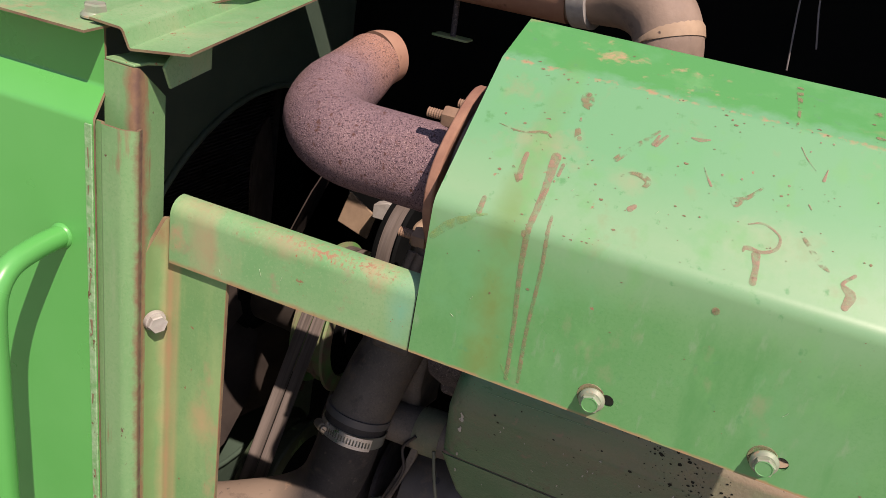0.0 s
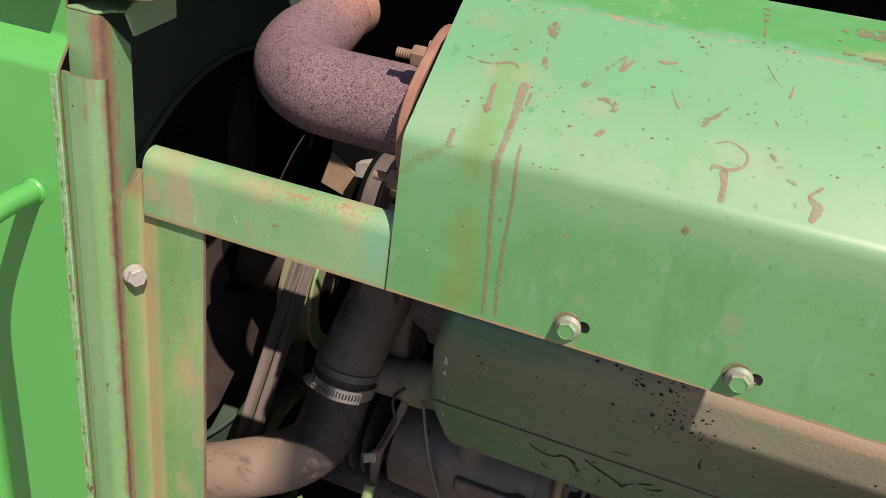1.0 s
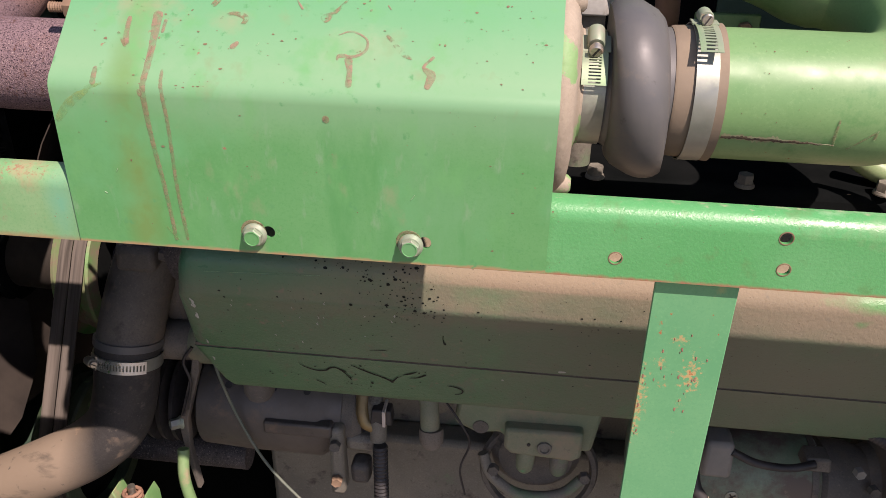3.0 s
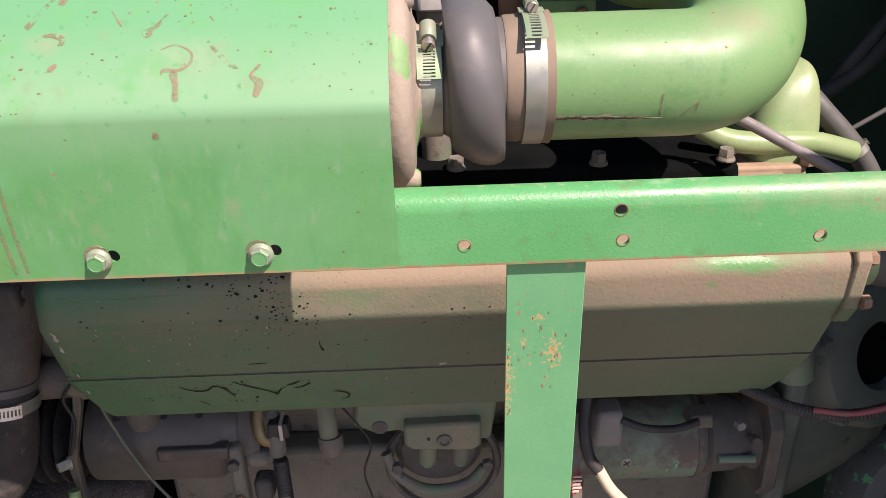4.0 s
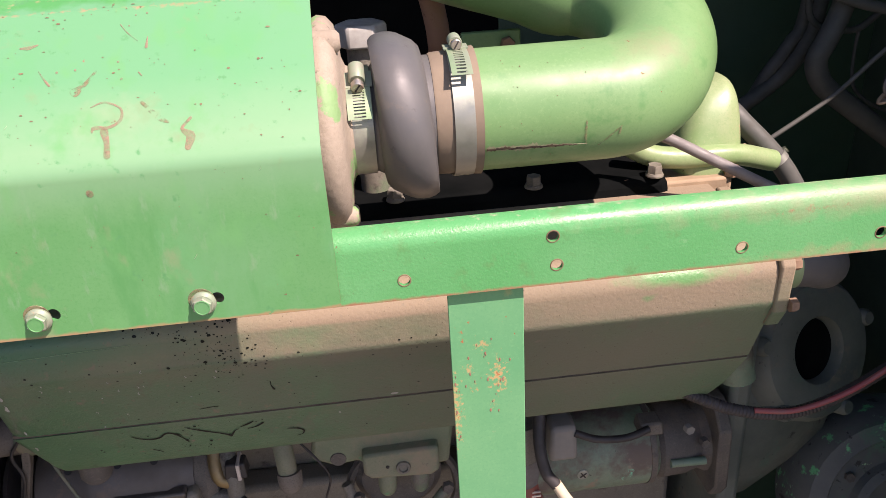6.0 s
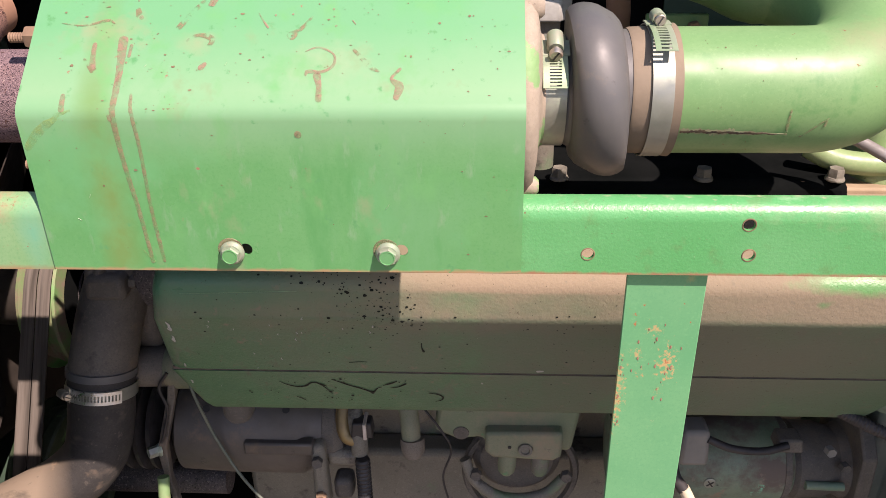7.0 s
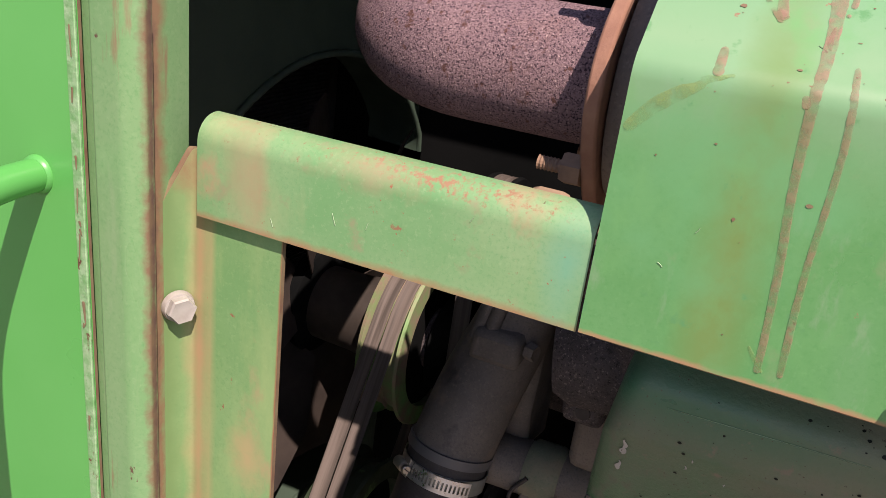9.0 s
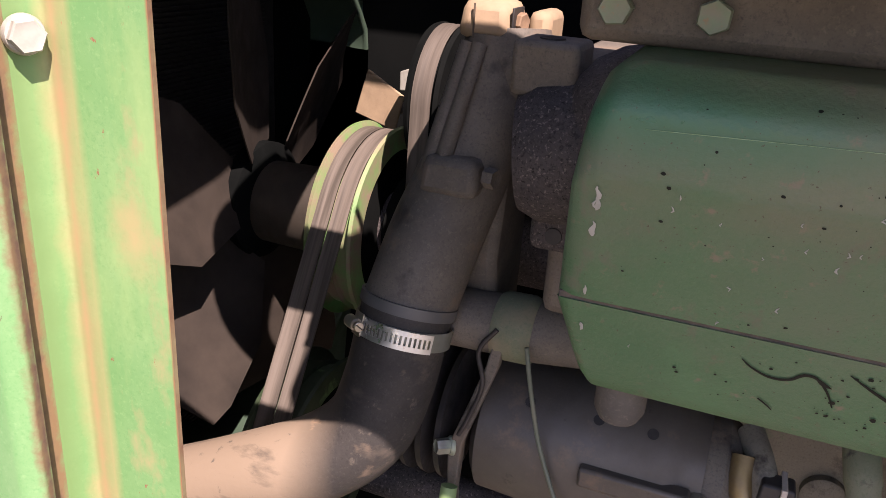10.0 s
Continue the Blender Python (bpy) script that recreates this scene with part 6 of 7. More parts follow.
part("port_cover", prism(fillet([(0.345, 0.452), (0.356, 0.520), (0.600, 0.520), (0.585, 0.410), (0.440, 0.415), (0.428, 0.438), (0.385, 0.432)], 0.012, 4), "y", 0.424, 0.470), M["pump_cover"], pump, "dusty olive port cover", bevel=0.007)
part("port_flange", prism(fillet([(0.434, 0.466), (0.434, 0.424), (0.446, 0.412), (0.552, 0.406), (0.566, 0.416), (0.567, 0.468)], 0.007, 4), "y", 0.402, 0.430), M["pump_cover"], pump, bevel=0.006)
# A darker disc paints in the dent's shade.
part("dent", lathe([(0, 0.014), (0.0012, 0.0135)], (0.392, 0.4235, 0.448), (0, -1, 0), 20), M["cast_grime"], pump)
part("plug_boss", lathe([(0, 0.013), (0.005, 0.012), (0.006, 0.008), (0.003, 0.007)], (0.503, 0.402, 0.433), (0, -1, 0.1), 20), M["cast_brown"], pump)
# Shade in the pin hole drawn as a black disc.
part("pin_hole", lathe([(0, 0.0032), (0.0012, 0.003)], (0.476, 0.4015, 0.437), (0, -1, 0), 12), M["black"], pump)
for x in (0.474, 0.532):
    part("port", lathe([(0, 0.0160), (0.026, 0.0165), (0.040, 0.0145), (0.047, 0.009), (0.049, 0.003)], (x, 0.420, 0.412), (-0.05, -0.1, -1), 20), M["pump_cover" if x < 0.5 else "cast_brown"], pump)
for x in (0.418, 0.580):
    bolt(pump, (x, 0.432, 0.350), (0, -1, 0.1), 0.019, 0.012, mat="cast_grime")
part("flange_ring", ring_solid([(0.0, 0.092), (0.008, 0.096), (0.008, 0.104), (0.0, 0.108)], (0.50, 0.462, 0.330), (0, -1, 0.1), 48), M["cast_grime"], pump)
part("lower_rim", tube(smooth_path([(0.398, 0.44, 0.375), (0.415, 0.43, 0.335), (0.455, 0.424, 0.305), (0.50, 0.424, 0.298), (0.545, 0.426, 0.31), (0.575, 0.432, 0.34)], 6), 0.010, 12), M["cast_brown"], pump)
rail_low = thing("mounting_rail", "grimy green mounting rail under the dusty cover", "bracket")
part("bar", block((0.70, 0.305, 0.622), (0.935, 0.36, 0.650)), M["cast_olive"], rail_low, bevel=0.006)
part("lug", block((0.700, 0.296, 0.618), (0.742, 0.34, 0.648)), M["cast_brown"], rail_low, bevel=0.006)
part("lug", block((0.880, 0.296, 0.616), (0.925, 0.34, 0.646)), M["cast_grime"], rail_low, bevel=0.008)
union = thing("fuel_union", "dirty green fuel union with a rounded cap", "fitting")
part("neck", tube(smooth_path([(0.292, 0.50, 0.545), (0.298, 0.44, 0.512), (0.304, 0.412, 0.480), (0.306, 0.405, 0.452)], 5), [0.0185] * 8 + [0.0165] * 8, 18), M["pump_cover"], union)
part("cap", lathe([(0, 0.0205), (0.010, 0.0215), (0.026, 0.0205), (0.036, 0.015), (0.040, 0.005)], (0.308, 0.405, 0.452), (0.05, -0.2, -1), 20), M["cast_dark"], union, "rounded dusty cap")
elbowf = thing("pipe_elbow", "brown pipe elbow fitting under the cover", "fitting")
part("elbow", tube(smooth_path([(0.19, 0.47, 0.50), (0.205, 0.43, 0.485), (0.215, 0.405, 0.455), (0.216, 0.40, 0.42)], 6), 0.015, 16), M["cast_brown"], elbowf)
cond = thing("corrugated_conduit", "short corrugated dark conduit hanging from the alternator", "conduit")
rows = [(0.004 * k, 0.0135 if k % 2 else 0.0115) for k in range(40)]
part("conduit", lathe(rows, (0.222, 0.385, 0.42), (0.02, -0.08, -1), 16), M["black"], cond)
loop = thing("thin_wire", "thin dark wire looping over the engine side", "wire")
part("wire", tube(smooth_path([(0.33, 0.42, 0.50), (0.36, 0.41, 0.46), (0.375, 0.41, 0.42), (0.36, 0.41, 0.36), (0.37, 0.41, 0.30)], 8), 0.002, 8), M["black"], loop)

# ---- starter ----
start = thing("starter_motor", "worn teal-green starter motor with grey solenoid", "starter motor")
part("body", lathe([(0.655, 0.070), (0.665, 0.076), (0.945, 0.076), (0.955, 0.066)], (0, 0.44, 0.395), (1, 0, 0), 36), M["starter"], start)
part("nose", lathe([(0.95, 0.055), (0.965, 0.068), (1.01, 0.066), (1.035, 0.058), (1.058, 0.070)], (0, 0.44, 0.392), (1, 0, 0), 28), M["cast_grime"], start)
part("mount_flange", prism(fillet([(0.352, 0.340), (0.372, 0.305), (0.52, 0.30), (0.53, 0.49), (0.40, 0.505), (0.358, 0.46)], 0.016, 4), "x", 1.050, 1.074), M["cast_grime"], start, bevel=0.004)
part("end_band", lathe([(0.936, 0.0775), (0.946, 0.0775)], (0, 0.44, 0.395), (1, 0, 0), 36), M["cast_grime"], start)
part("through_bolt", tube([(0.972, 0.370, 0.395), (1.035, 0.370, 0.393)], 0.0075, 12), M["starter"], start, "teal painted through bolt")
for z in (0.432, 0.466):
    bolt(start, (0.996 + (0.47 - z) * 0.9, 0.378, z), (0.1, -1, 0.1), 0.016, 0.012, mat="grey_box" if z > 0.46 else "cast_grime")
part("solenoid", block((0.748, 0.345, 0.452), (0.798, 0.40, 0.520), taper=(0.003, 0.004)), M["grey_box"], start, bevel=0.008)
cross = part("screw", lathe([(0, 0.010), (0.003, 0.010), (0.004, 0.008)], (0.812, 0.3665, 0.400), (0, -1, 0.05), 20), M["bright_steel"], start, "bright cross-slotted screw")
for turn in (35, 125):
    part("slot", turned(block((-0.007, -0.0012, 0.0), (0.007, 0.0012, 0.0006)), facing((0.812, 0.3624, 0.400), (0, -1, 0.05)) @ pose(0, 0, 0, 0, 0, turn)), M["black"], cross, "dark screwdriver slot", smooth=False)
part("supply_cable", tube(smooth_path([(0.792, 0.352, 0.505), (0.83, 0.345, 0.492), (0.88, 0.345, 0.488), (0.92, 0.352, 0.495)], 6), 0.0065, 12), M["black"], start, "black cable along the motor")
part("terminal_block", block((0.905, 0.352, 0.478), (0.948, 0.392, 0.502), taper=(0.003, 0.003)), M["cast_grime"], start, bevel=0.004)
part("lead", tube(smooth_path([(0.735, 0.36, 0.56), (0.728, 0.335, 0.51), (0.734, 0.315, 0.465), (0.750, 0.305, 0.441)], 6), 0.010, 14), M["black"], start)
part("sleeve", tube(smooth_path([(0.749, 0.305, 0.445), (0.772, 0.298, 0.405), (0.812, 0.292, 0.362), (0.86, 0.29, 0.32)], 6), 0.0095, 14), M["cream"], start, "cream cable sleeve")
canister = thing("fuel_filter", "dull canister with a faded red printed label", "filter")
part("body", tube([(0.700, 0.40, 0.28), (0.700, 0.40, 0.52)], 0.048, 32), M["cast_brown"], canister)
part("label", tube([(0.700, 0.40, 0.335), (0.700, 0.40, 0.392)], 0.0486, 32), M["label_red"], canister, "faded red label")
part("label", tube([(0.700, 0.40, 0.3922), (0.700, 0.40, 0.445)], 0.0486, 32), M["grey_cable"], canister, "faded pale upper label")
for z, w in (((0.380, 0.022), (0.371, 0.024), (0.362, 0.020), (0.354, 0.025), (0.346, 0.016))):
    part("print_bar", block((0.724 - w / 2, 0.3560, z - 0.0015), (0.724 + w / 2, 0.3585, z + 0.0015)), M["label_white"], canister, smooth=False)

# ---- bell housing, harness, drum at the far end ----
bell = thing("bell_housing", "dark grimy bell housing with a round opening", "engine housing")
part("plate", block((1.088, 0.405, -0.3), (1.128, 0.95, 0.68)), M["bell"], bell, bevel=0.012)
part("shell", spun([(1.12, 0.36), (1.20, 0.35), (1.36, 0.28), (1.40, 0.18)], Vector((0, 0.80, 0.36)), Vector((1, 0, 0)), 40), M["bell"], bell)
ax = Vector((0.35, -0.90, 0.35)).normalized()
part("port", spun([(0, 0.060), (0.07, 0.060), (0.078, 0.064), (0.083, 0.100), (0.078, 0.126), (0.066, 0.136), (0.0, 0.150)], Vector((1.285, 0.50, 0.510)) - ax * 0.06, ax, 40), M["bell"], bell)
for a in (20, 95, 170, 250, 320):
    up = Vector((0, 0, 1)) - ax * ax.z
    up.normalize()
    rt = ax.cross(up)
    c = Vector((1.285, 0.50, 0.510)) + ax * 0.016 + (up * math.sin(radians(a)) + rt * math.cos(radians(a))) * 0.136
    part("lug", lathe([(-0.05, 0.017), (0.0, 0.017), (0.008, 0.012)], c, ax, 16), M["bell"], bell)
# Plug coloured black in place of the shade inside the opening.
part("bore", lathe([(0.0, 0.0585), (0.055, 0.0585)], Vector((1.285, 0.50, 0.510)) - ax * 0.06, ax, 36), M["rocker"], bell, "black plug holding the opening's shade")
part("green_edge", tube([(1.075, 0.40, 0.62), (1.085, 0.39, 0.55)], 0.030, 20), M["starter"], bell)

drum = thing("gear_case", "round worn green gear case with chipped paint", "gear case")
da = Vector((-0.15, -0.9, 0.35)).normalized()
part("case", spun([(0.0, 0.20), (0.10, 0.195), (0.13, 0.180), (0.14, 0.150), (0.132, 0.145), (0.132, 0.105), (0.15, 0.10), (0.158, 0.085), (0.15, 0.05), (0.152, 0.02)], Vector((1.49, 0.52, 0.125)), da, 44), M["gear"], drum)
for k in range(7):
    a = 2 * math.pi * k / 7 + 0.3
    s1 = da.cross(Vector((0, 0, 1))).normalized()
    s2 = da.cross(s1)
    bolt(drum, Vector((1.49, 0.52, 0.125)) + da * 0.134 + (s1 * math.cos(a) + s2 * math.sin(a)) * 0.125, da, 0.018, 0.009, mat="cast_grime")
part("hub_cap", lathe([(0.148, 0.045), (0.165, 0.042), (0.170, 0.030)], Vector((1.49, 0.52, 0.125)), da, 28), M["cast_grime"], drum)
harness = thing("wiring_harness", "black corrugated loom with a red cable", "cable")
hp2 = smooth_path([(0.88, 0.27, 0.665), (0.93, 0.24, 0.650), (1.00, 0.22, 0.625), (1.08, 0.21, 0.618), (1.16, 0.21, 0.645), (1.26, 0.22, 0.700), (1.40, 0.25, 0.77), (1.66, 0.3, 0.85)], 30)
part("loom", tube(hp2, [0.0084 + 0.0010 * (i % 2) for i in range(len(hp2))], 14), M["black"], harness)
part("red_cable", tube(smooth_path([(1.02, 0.212, 0.628), (1.08, 0.198, 0.632), (1.16, 0.195, 0.662), (1.26, 0.205, 0.722), (1.40, 0.235, 0.79), (1.66, 0.28, 0.87)], 10), 0.0042, 12), M["red"], harness)

# ---- castings and lines behind the rail ----
thermo = thing("thermostat_casting", "dusty green casting with an outlet elbow", "engine casting")
part("base", block((0.845, 0.36, 0.895), (1.02, 0.50, 0.938)), M["tan_lug"], thermo, "rust-brown gasket face", bevel=0.004)
dome = bmesh.new()
bmesh.ops.create_uvsphere(dome, u_segments=40, v_segments=24, radius=1.0)
for v in dome.verts:
    # a rounded box, fuller below and leaning back towards its top
    q = Vector([math.copysign(abs(c) ** 0.62, c) for c in v.co])
    fl = 1.0 - 0.24 * max(0.0, q.z) + 0.22 * max(0.0, -q.z)
    v.co = Vector((1.002 + 0.050 * q.x * fl + 0.010 * q.z, 0.450 + 0.066 * q.y * fl + 0.012 * q.z, 0.984 + 0.076 * q.z + 0.010 * q.x * max(0.0, q.z)))
part("dome", dome, M["cast_pale"], thermo)
part("branch", tube(smooth_path([(0.875, 0.40, 0.985), (0.905, 0.385, 0.972), (0.950, 0.38, 0.966), (1.03, 0.385, 0.962), (1.10, 0.40, 0.940)], 6), 0.0160, 20), M["cast_pale"], thermo)
bolt(thermo, (1.058, 0.415, 0.950), (0.3, -0.6, 0.7), 0.020, 0.012, mat="tan_lug")
bolt(thermo, (1.02, 0.365, 0.938), (0, 0, 1), 0.02, 0.014, mat="rust_bolt")
bolt(thermo, (0.86, 0.365, 0.938), (0, 0, 1), 0.02, 0.012, mat="rust_bolt")
cable = thing("throttle_cable", "grey dusty sheathed cable crossing over the rail", "cable")
part("sheath", tube(smooth_path([(0.865, 0.33, 1.035), (0.905, 0.31, 1.02), (0.967, 0.29, 0.988), (1.051, 0.265, 0.946), (1.136, 0.25, 0.918), (1.246, 0.25, 0.903), (1.35, 0.26, 0.93), (1.66, 0.3, 0.93)], 8), 0.0075, 14), M["grey_cable"], cable)
for pts, r, mt, nm, lb in (
    ([(1.015, 0.475, 1.030), (1.045, 0.455, 1.012), (1.070, 0.435, 0.985), (1.098, 0.42, 0.955), (1.125, 0.41, 0.922), (1.15, 0.40, 0.880)], 0.0155, "hose_grey", "coolant_hose", "black rubber hose beside the green casting"),
    ([(1.10, 0.88, 0.80), (1.18, 0.86, 0.835), (1.257, 0.85, 0.873), (1.348, 0.85, 0.939), (1.394, 0.85, 1.011), (1.405, 0.85, 1.08), (1.43, 0.85, 1.34)], 0.0155, "hose_grey", "hydraulic_hose", "black hydraulic hose rising behind the engine"),
    ([(1.24, 0.90, 0.80), (1.292, 0.87, 0.880), (1.320, 0.86, 0.940), (1.360, 0.86, 0.999), (1.384, 0.86, 1.06), (1.40, 0.86, 1.34)], 0.0135, "hose_grey", "hydraulic_hose", "black hydraulic hose rising behind the engine"),
    ([(1.668, 0.70, 0.72), (1.56, 0.715, 0.798), (1.422, 0.72, 0.900), (1.358, 0.72, 0.950), (1.337, 0.72, 0.996), (1.352, 0.72, 1.035), (1.380, 0.73, 1.10), (1.43, 0.75, 1.30)], 0.0200, "hose_grey", "hydraulic_hose", "thick black hose looping behind the engine"),
    ([(1.350, 0.80, 1.10), (1.358, 0.80, 1.064), (1.381, 0.80, 1.042), (1.423, 0.80, 1.031), (1.463, 0.80, 1.032), (1.50, 0.80, 1.06)], 0.0065, "hose_grey", "fuel_hose", "thin grey hose looped round the thick hoses"),
    ([(1.463, 0.80, 1.032), (1.462, 0.80, 0.985), (1.467, 0.80, 0.932), (1.487, 0.80, 0.899), (1.546, 0.80, 0.862), (1.668, 0.80, 0.83)], 0.0035, "hose_grey", "control_wire", "thin dark control wire sagging"),
    ([(1.12, 0.55, 0.885), (1.165, 0.55, 0.912), (1.272, 0.55, 0.981), (1.338, 0.55, 1.041), (1.401, 0.55, 1.093), (1.55, 0.56, 1.21), (1.668, 0.57, 1.30)], 0.0040, "hose_grey", "control_wire", "thin grey control wire rising to the wire bundle"),
    ([(1.20, 0.74, 1.22), (1.34, 0.70, 1.12), (1.50, 0.68, 1.08), (1.64, 0.66, 1.10)], 0.010, "hose_grey", "electric_cable", "black sheathed electric cable behind the engine")):
    e = thing(nm, lb, "hose" if "hose" in nm else "cable")
    part("sheath", tube(smooth_path(pts, 8), r, 16), M[mt], e)

ribbon_clamp(None, (1.114, 0.4143, 0.9355), (0.62, -0.23, -0.75), 0.0158, 0.011, "bright_steel", "steel", -70, -0.7, 6, None, 0.004)

# ---- fan drive ----
FY, FZ = 0.68, 0.575


def twin_rim(cy, cz, r):
    """The grooved rim of a twin-belt pulley round an axis along x."""
    return ring_solid([(-0.426, r - 0.034), (-0.423, r - 0.002), (-0.417, r), (-0.411, r - 0.019), (-0.3872, r - 0.019), (-0.3865, r - 0.012), (-0.3855, r - 0.012), (-0.3848, r - 0.019), (-0.361, r - 0.019), (-0.355, r), (-0.350, r - 0.002), (-0.349, r - 0.034)], (0, cy, cz), (1, 0, 0), 64)


fan_drive = thing("fan_pulley", "green twin-groove fan pulley with dusty hub", "pulley")
part("rim", twin_rim(FY, FZ, 0.152), M["pulley_green"], fan_drive)
# Black web holds the shade of the pulley's recess.
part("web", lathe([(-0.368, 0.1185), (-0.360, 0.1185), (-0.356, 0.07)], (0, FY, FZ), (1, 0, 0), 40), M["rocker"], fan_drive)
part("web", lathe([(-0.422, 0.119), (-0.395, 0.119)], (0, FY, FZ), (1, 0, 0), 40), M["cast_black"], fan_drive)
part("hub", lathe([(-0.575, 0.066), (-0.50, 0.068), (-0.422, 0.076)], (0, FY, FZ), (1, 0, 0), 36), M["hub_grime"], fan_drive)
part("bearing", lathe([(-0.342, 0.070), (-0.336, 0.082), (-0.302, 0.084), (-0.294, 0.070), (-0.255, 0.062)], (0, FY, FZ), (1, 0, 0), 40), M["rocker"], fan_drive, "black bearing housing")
part("shaft", lathe([(-0.395, 0.055), (-0.25, 0.05), (-0.06, 0.05)], (0, FY, FZ), (1, 0, 0), 28), M["cast_black"], fan_drive)


def belt_loop(c1, r1, c2, r2, x0, x1, t):
    """A belt round two pulleys in a plane of constant x: the outline of (y, z) pairs, then its ring solid."""
    c1, c2 = Vector(c1), Vector(c2)
    d = c2 - c1
    base = math.atan2(d.y, d.x)
    off = math.acos((r1 - r2) / d.length)
    pts = []
    for k in range(33):
        a = base + off + (2 * math.pi - 2 * off) * k / 32
        pts.append((c1, r1, a))
    for k in range(33):
        a = base - off + (2 * off) * k / 32
        pts.append((c2, r2, a))
    bm = bmesh.new()
    rows = []
    for c, r, a in pts:
        n = Vector((math.cos(a), math.sin(a)))
        rows.append([bm.verts.new((x, *(c + n * (r + h)))) for x, h in ((x0 + 0.004, 0), (x0, t), (x0 + 0.35 * (x1 - x0), t), (x0 + 0.5 * (x1 - x0), t - 0.0012), (x1 - 0.35 * (x1 - x0), t), (x1, t), (x1 - 0.004, 0))])
    n = len(rows)
    for i in range(n):
        a, b = rows[i], rows[(i + 1) % n]
        for k in range(7):
            bm.faces.new((a[k], a[(k + 1) % 7], b[(k + 1) % 7], b[k]))
    return bm


for x0 in (-0.412, -0.3855):
    e = thing("drive_belt", "worn black drive belt on the fan pulley", "belt", group="fan belts")
    part("belt", belt_loop((FY, FZ), 0.134, (0.49, 0.27), 0.134, x0, x0 + 0.0245, 0.010), M["belt"], e)
crank = thing("crank_pulley", "green twin-groove crankshaft pulley", "pulley")
part("rim", twin_rim(0.49, 0.27, 0.152), M["pulley_shade"], crank)
part("web", lathe([(-0.400, 0.1185), (-0.372, 0.1185), (-0.368, 0.05)], (0, 0.49, 0.27), (1, 0, 0), 40), M["rocker"], crank)
part("shaft", lathe([(-0.372, 0.03), (-0.06, 0.03)], (0, 0.49, 0.27), (1, 0, 0), 20), M["cast_black"], crank)
idler = thing("upper_pulley", "dark grooved upper pulley", "pulley")
UY, UZ = 0.652, 0.785
# Rim coloured black for the pulley's shaded side.
part("rim", spun([(-0.293, 0.04), (-0.289, 0.100), (-0.283, 0.102), (-0.279, 0.090), (-0.253, 0.090), (-0.249, 0.102), (-0.243, 0.100), (-0.239, 0.04)], Vector((0, UY, UZ)), Vector((1, 0, 0)), 64), M["rocker"], idler)
part("shaft", lathe([(-0.239, 0.04), (-0.08, 0.04)], (0, UY, UZ), (1, 0, 0), 20), M["cast_black"], idler)
e = thing("drive_belt", "wide worn grey drive belt on the upper pulley", "belt")
part("belt", belt_loop((UY, UZ), 0.091, (AY + 0.14, 0.44), 0.06, -0.2795, -0.2525, 0.009), M["belt"], e)

# Added plate and stem stand in for sunlight on a fan blade.
sun_patch = thing("blade_sun_patch", "tan plate standing in for a sunlit patch of fan blade", "bracket")
part("plate", prism([(-0.486, 0.778), (-0.418, 0.740), (-0.432, 0.679), (-0.509, 0.701)], "y", 0.840, 0.845), M["tan_lug"], sun_patch, bevel=0.002)
part("stem", tube([(-0.46, 0.844, 0.705), (-0.47, 1.051, 0.69)], 0.010, 12), M["cast_dark"], sun_patch)
lug = thing("hanger_block", "pale grey block behind the upper belt", "bracket")
part("block", prism([(-0.402, 0.760), (-0.330, 0.762), (-0.330, 0.797), (-0.370, 0.802), (-0.402, 0.790)], "y", 0.785, 0.812), M["grey_bolt"], lug, bevel=0.002)
part("stem", tube([(-0.365, 0.810, 0.775), (-0.40, 1.051, 0.72)], 0.009, 12), M["cast_dark"], lug)

fan = thing("cooling_fan", "large cooling fan at rest, blades dark with painted shade", "fan")
part("spider", lathe([(-0.615, 0.06), (-0.605, 0.095), (-0.580, 0.095), (-0.570, 0.07)], (0, FY, FZ), (1, 0, 0), 36), M["rocker"], fan)
for k in range(6):
    bm = bmesh.new()
    rows = []
    for i in range(8):
        r = 0.085 + 0.265 * i / 7
        half = 0.055 + 0.065 * min(1, i / 3) - (0.014 if i == 7 else 0)
        tw = radians(68 - 6 * i / 7)
        row = []
        for s in (-1, -0.3, 0.4, 1):
            row.append((half * s * math.cos(tw) * 0.9 - 0.008 * (1 - s * s), -half * s * math.sin(tw), r))
        rows.append(row)
    top = [[bm.verts.new((p[0] + 0.0015, p[1], p[2])) for p in row] for row in rows]
    bot = [[bm.verts.new((p[0] - 0.0015, p[1], p[2])) for p in row] for row in rows]
    for g in (top, bot):
        for i in range(7):
            for j in range(3):
                bm.faces.new((g[i][j], g[i][j + 1], g[i + 1][j + 1], g[i + 1][j]))
    edge = [(0, j) for j in range(4)] + [(i, 3) for i in range(1, 8)] + [(7, j) for j in (2, 1, 0)] + [(i, 0) for i in range(6, 0, -1)]
    for (a, b), (c, d) in zip(edge, edge[1:] + edge[:1]):
        bm.faces.new((top[a][b], top[c][d], bot[c][d], bot[a][b]))
    turned(bm, Matrix.Translation((-0.585, FY, FZ)) @ Matrix.Rotation(radians(60 * k + 8), 4, "X"))
    part("blade", bm, M["fan"], fan)

def within(bm, deep):
    """Keeps a part before the back wall."""
    for v in bm.verts:
        v.co.y = min(v.co.y, deep)
    return bm


shroud = thing("fan_shroud", "dark round fan shroud before the radiator", "fan shroud")
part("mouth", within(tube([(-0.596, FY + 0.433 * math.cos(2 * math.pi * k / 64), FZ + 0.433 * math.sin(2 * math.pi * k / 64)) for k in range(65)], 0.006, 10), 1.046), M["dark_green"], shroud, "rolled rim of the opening")
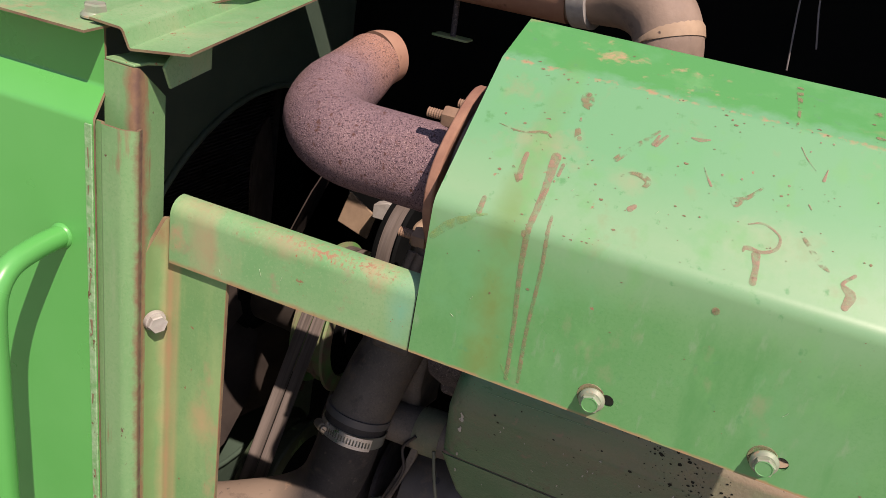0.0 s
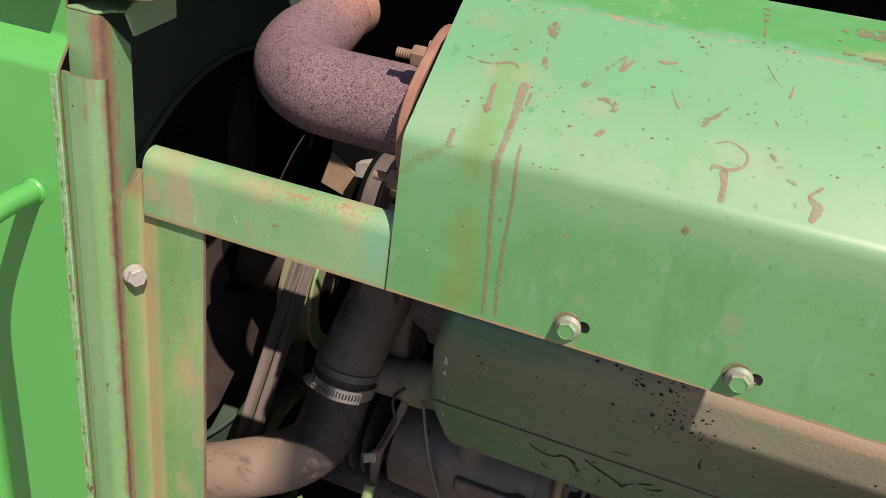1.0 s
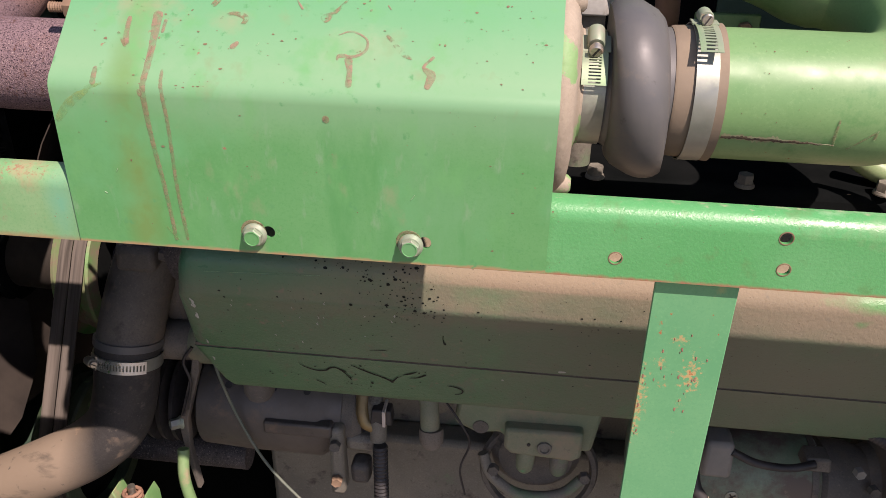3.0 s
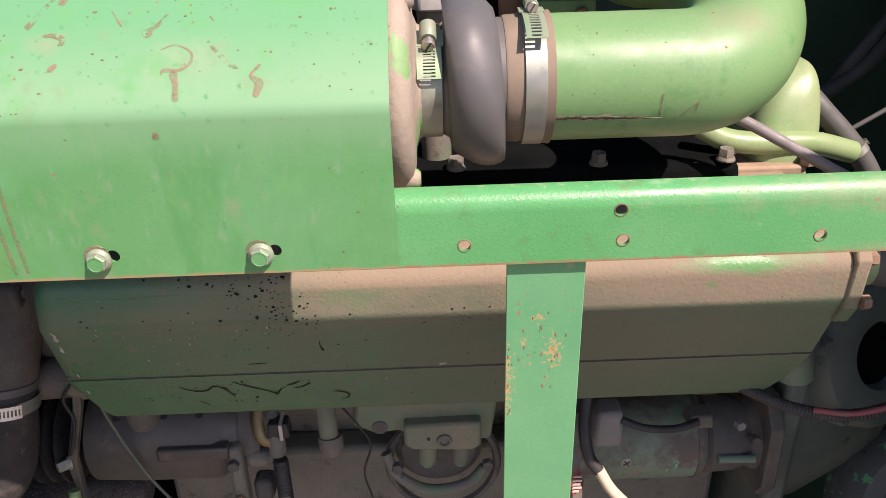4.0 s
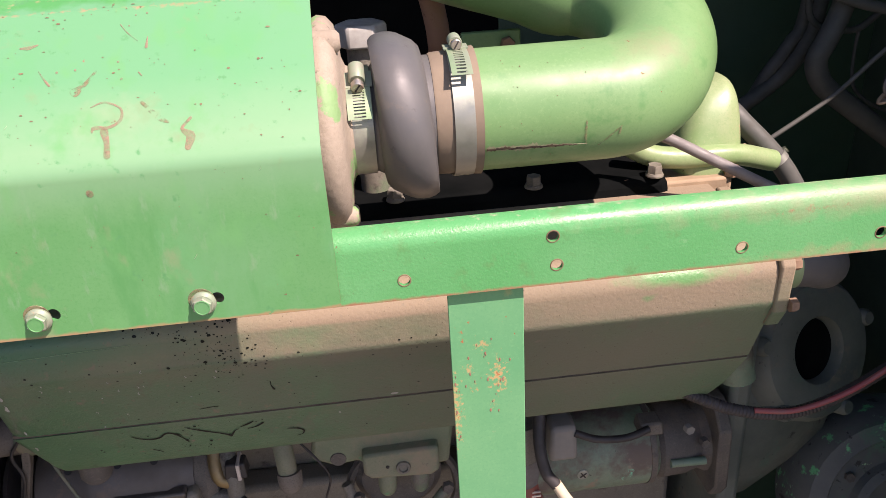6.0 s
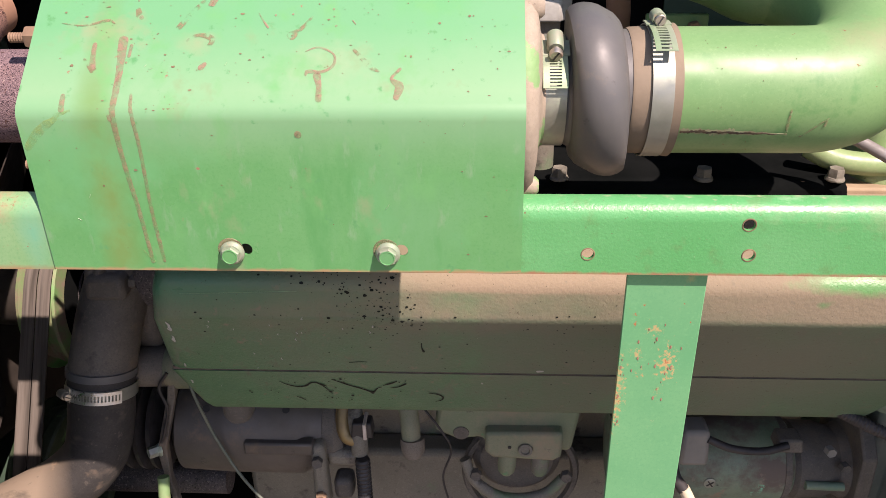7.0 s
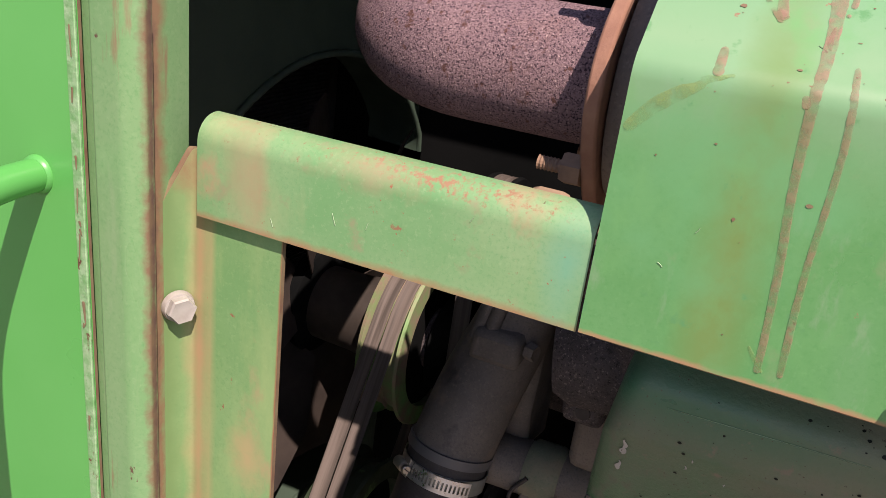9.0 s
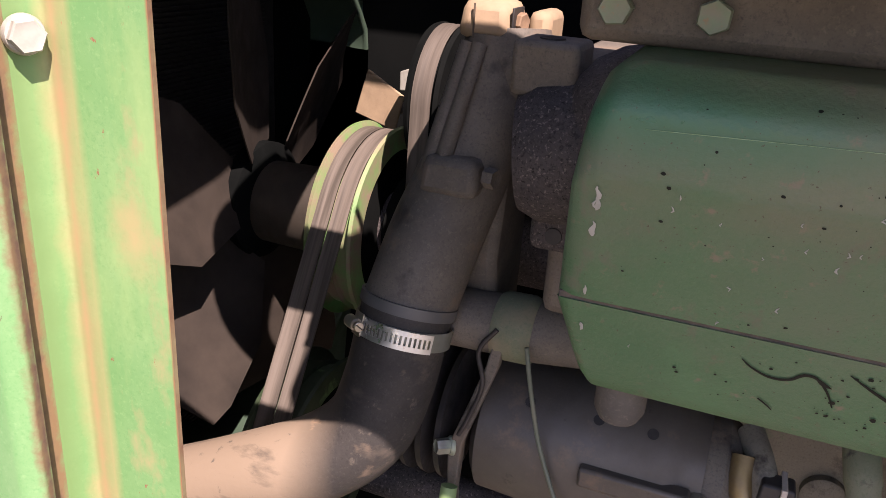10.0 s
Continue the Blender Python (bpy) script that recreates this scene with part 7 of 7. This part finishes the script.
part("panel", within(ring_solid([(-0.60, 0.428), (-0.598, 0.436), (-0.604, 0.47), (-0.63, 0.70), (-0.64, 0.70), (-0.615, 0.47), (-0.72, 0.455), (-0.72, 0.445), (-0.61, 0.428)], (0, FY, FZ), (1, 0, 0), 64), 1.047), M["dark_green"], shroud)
core = thing("radiator", "dusty finned radiator behind the fan", "radiator")
part("core", block((-0.86, 0.10, -0.10), (-0.80, 1.04, 1.20)), M["core"], core, bevel=0.004)
bm = bmesh.new()
for k in range(150):
    z = -0.08 + 1.25 * k / 150
    block((-0.798, 0.14, z), (-0.792, 1.0, z + 0.003), bm)
part("finned_face", bm, M["fin"], core, "rows of dusty fins", smooth=False)["kind"] = "stuff"

# ---- tensioner and small parts low down ----
tens = thing("belt_tensioner", "sunlit screw tensioner with a coil spring", "tensioner")
coil = [(-0.232 + 0.0155 * math.cos(2 * math.pi * k / 12), 0.35 + 0.0155 * math.sin(2 * math.pi * k / 12), 0.14 + 0.150 * k / 168) for k in range(169)]
part("spring", tube(coil, 0.0036, 8), M["rust_plate"], tens)
part("rod", tube([(-0.232, 0.35, 0.10), (-0.232, 0.35, 0.30)], 0.007, 14), M["steel"], tens)
part("cheek", prism([(-0.272, 0.10), (-0.256, 0.10), (-0.254, 0.275), (-0.262, 0.295), (-0.272, 0.28)], "y", 0.335, 0.375), M["cast_green"], tens, bevel=0.002)
part("cheek", prism([(-0.208, 0.10), (-0.190, 0.10), (-0.192, 0.275), (-0.200, 0.295), (-0.210, 0.28)], "y", 0.335, 0.375), M["cast_green"], tens, bevel=0.002)
bolt(tens, (-0.252, 0.315, 0.195), (0.1, -0.6, 0.8), 0.022, 0.012, mat="bright_steel")
part("base", block((-0.30, 0.32, 0.06), (-0.08, 0.42, 0.10)), M["cast_dark"], tens, bevel=0.006)
part("stand", block((-0.22, 0.35, -0.862), (-0.14, 0.41, 0.062)), M["cast_dark"], tens, bevel=0.006)
stay = thing("alternator_stay", "yellow-green flat stay below the alternator", "bracket")
part("stay", tube(smooth_path([(-0.120, 0.352, 0.40), (-0.118, 0.335, 0.35), (-0.108, 0.33, 0.29), (-0.098, 0.335, 0.22), (-0.06, 0.36, 0.16)], 6), 0.010, 12), M["cast_green"], stay)
junction = thing("wire_connector", "dusty tan wire connector block", "connector")
part("body", block((0.135, 0.33, 0.255), (0.20, 0.37, 0.302), taper=(0.006, 0.004)), M["tan_pipe"], junction, bevel=0.005)
bundle = thing("wire_bundle", "loose bundle of grey and brown wires hanging down", "wires")
for k in range(11):
    o = 0.014 * math.cos(k * 2.4), 0.014 * math.sin(k * 2.4)
    dip = 0.004 * (k % 4)
    part("wire", tube(smooth_path([(1.50, 0.60, 1.30), (1.470 + o[0], 0.585 + o[1], 1.115), (1.430 + 1.4 * o[0], 0.575 + o[1], 1.040 + o[1]), (1.385 + o[0] - dip, 0.57 + o[0], 0.990 + 1.2 * o[1] - dip), (1.400 + o[0], 0.56, 0.978 - dip), (1.440 + 1.2 * o[0], 0.565 + o[1], 1.010 + o[1])], 6), 0.0034, 8), M[("grey_cable", "black", "wire_pale", "wire_green", "grey_cable")[k % 5]], bundle)
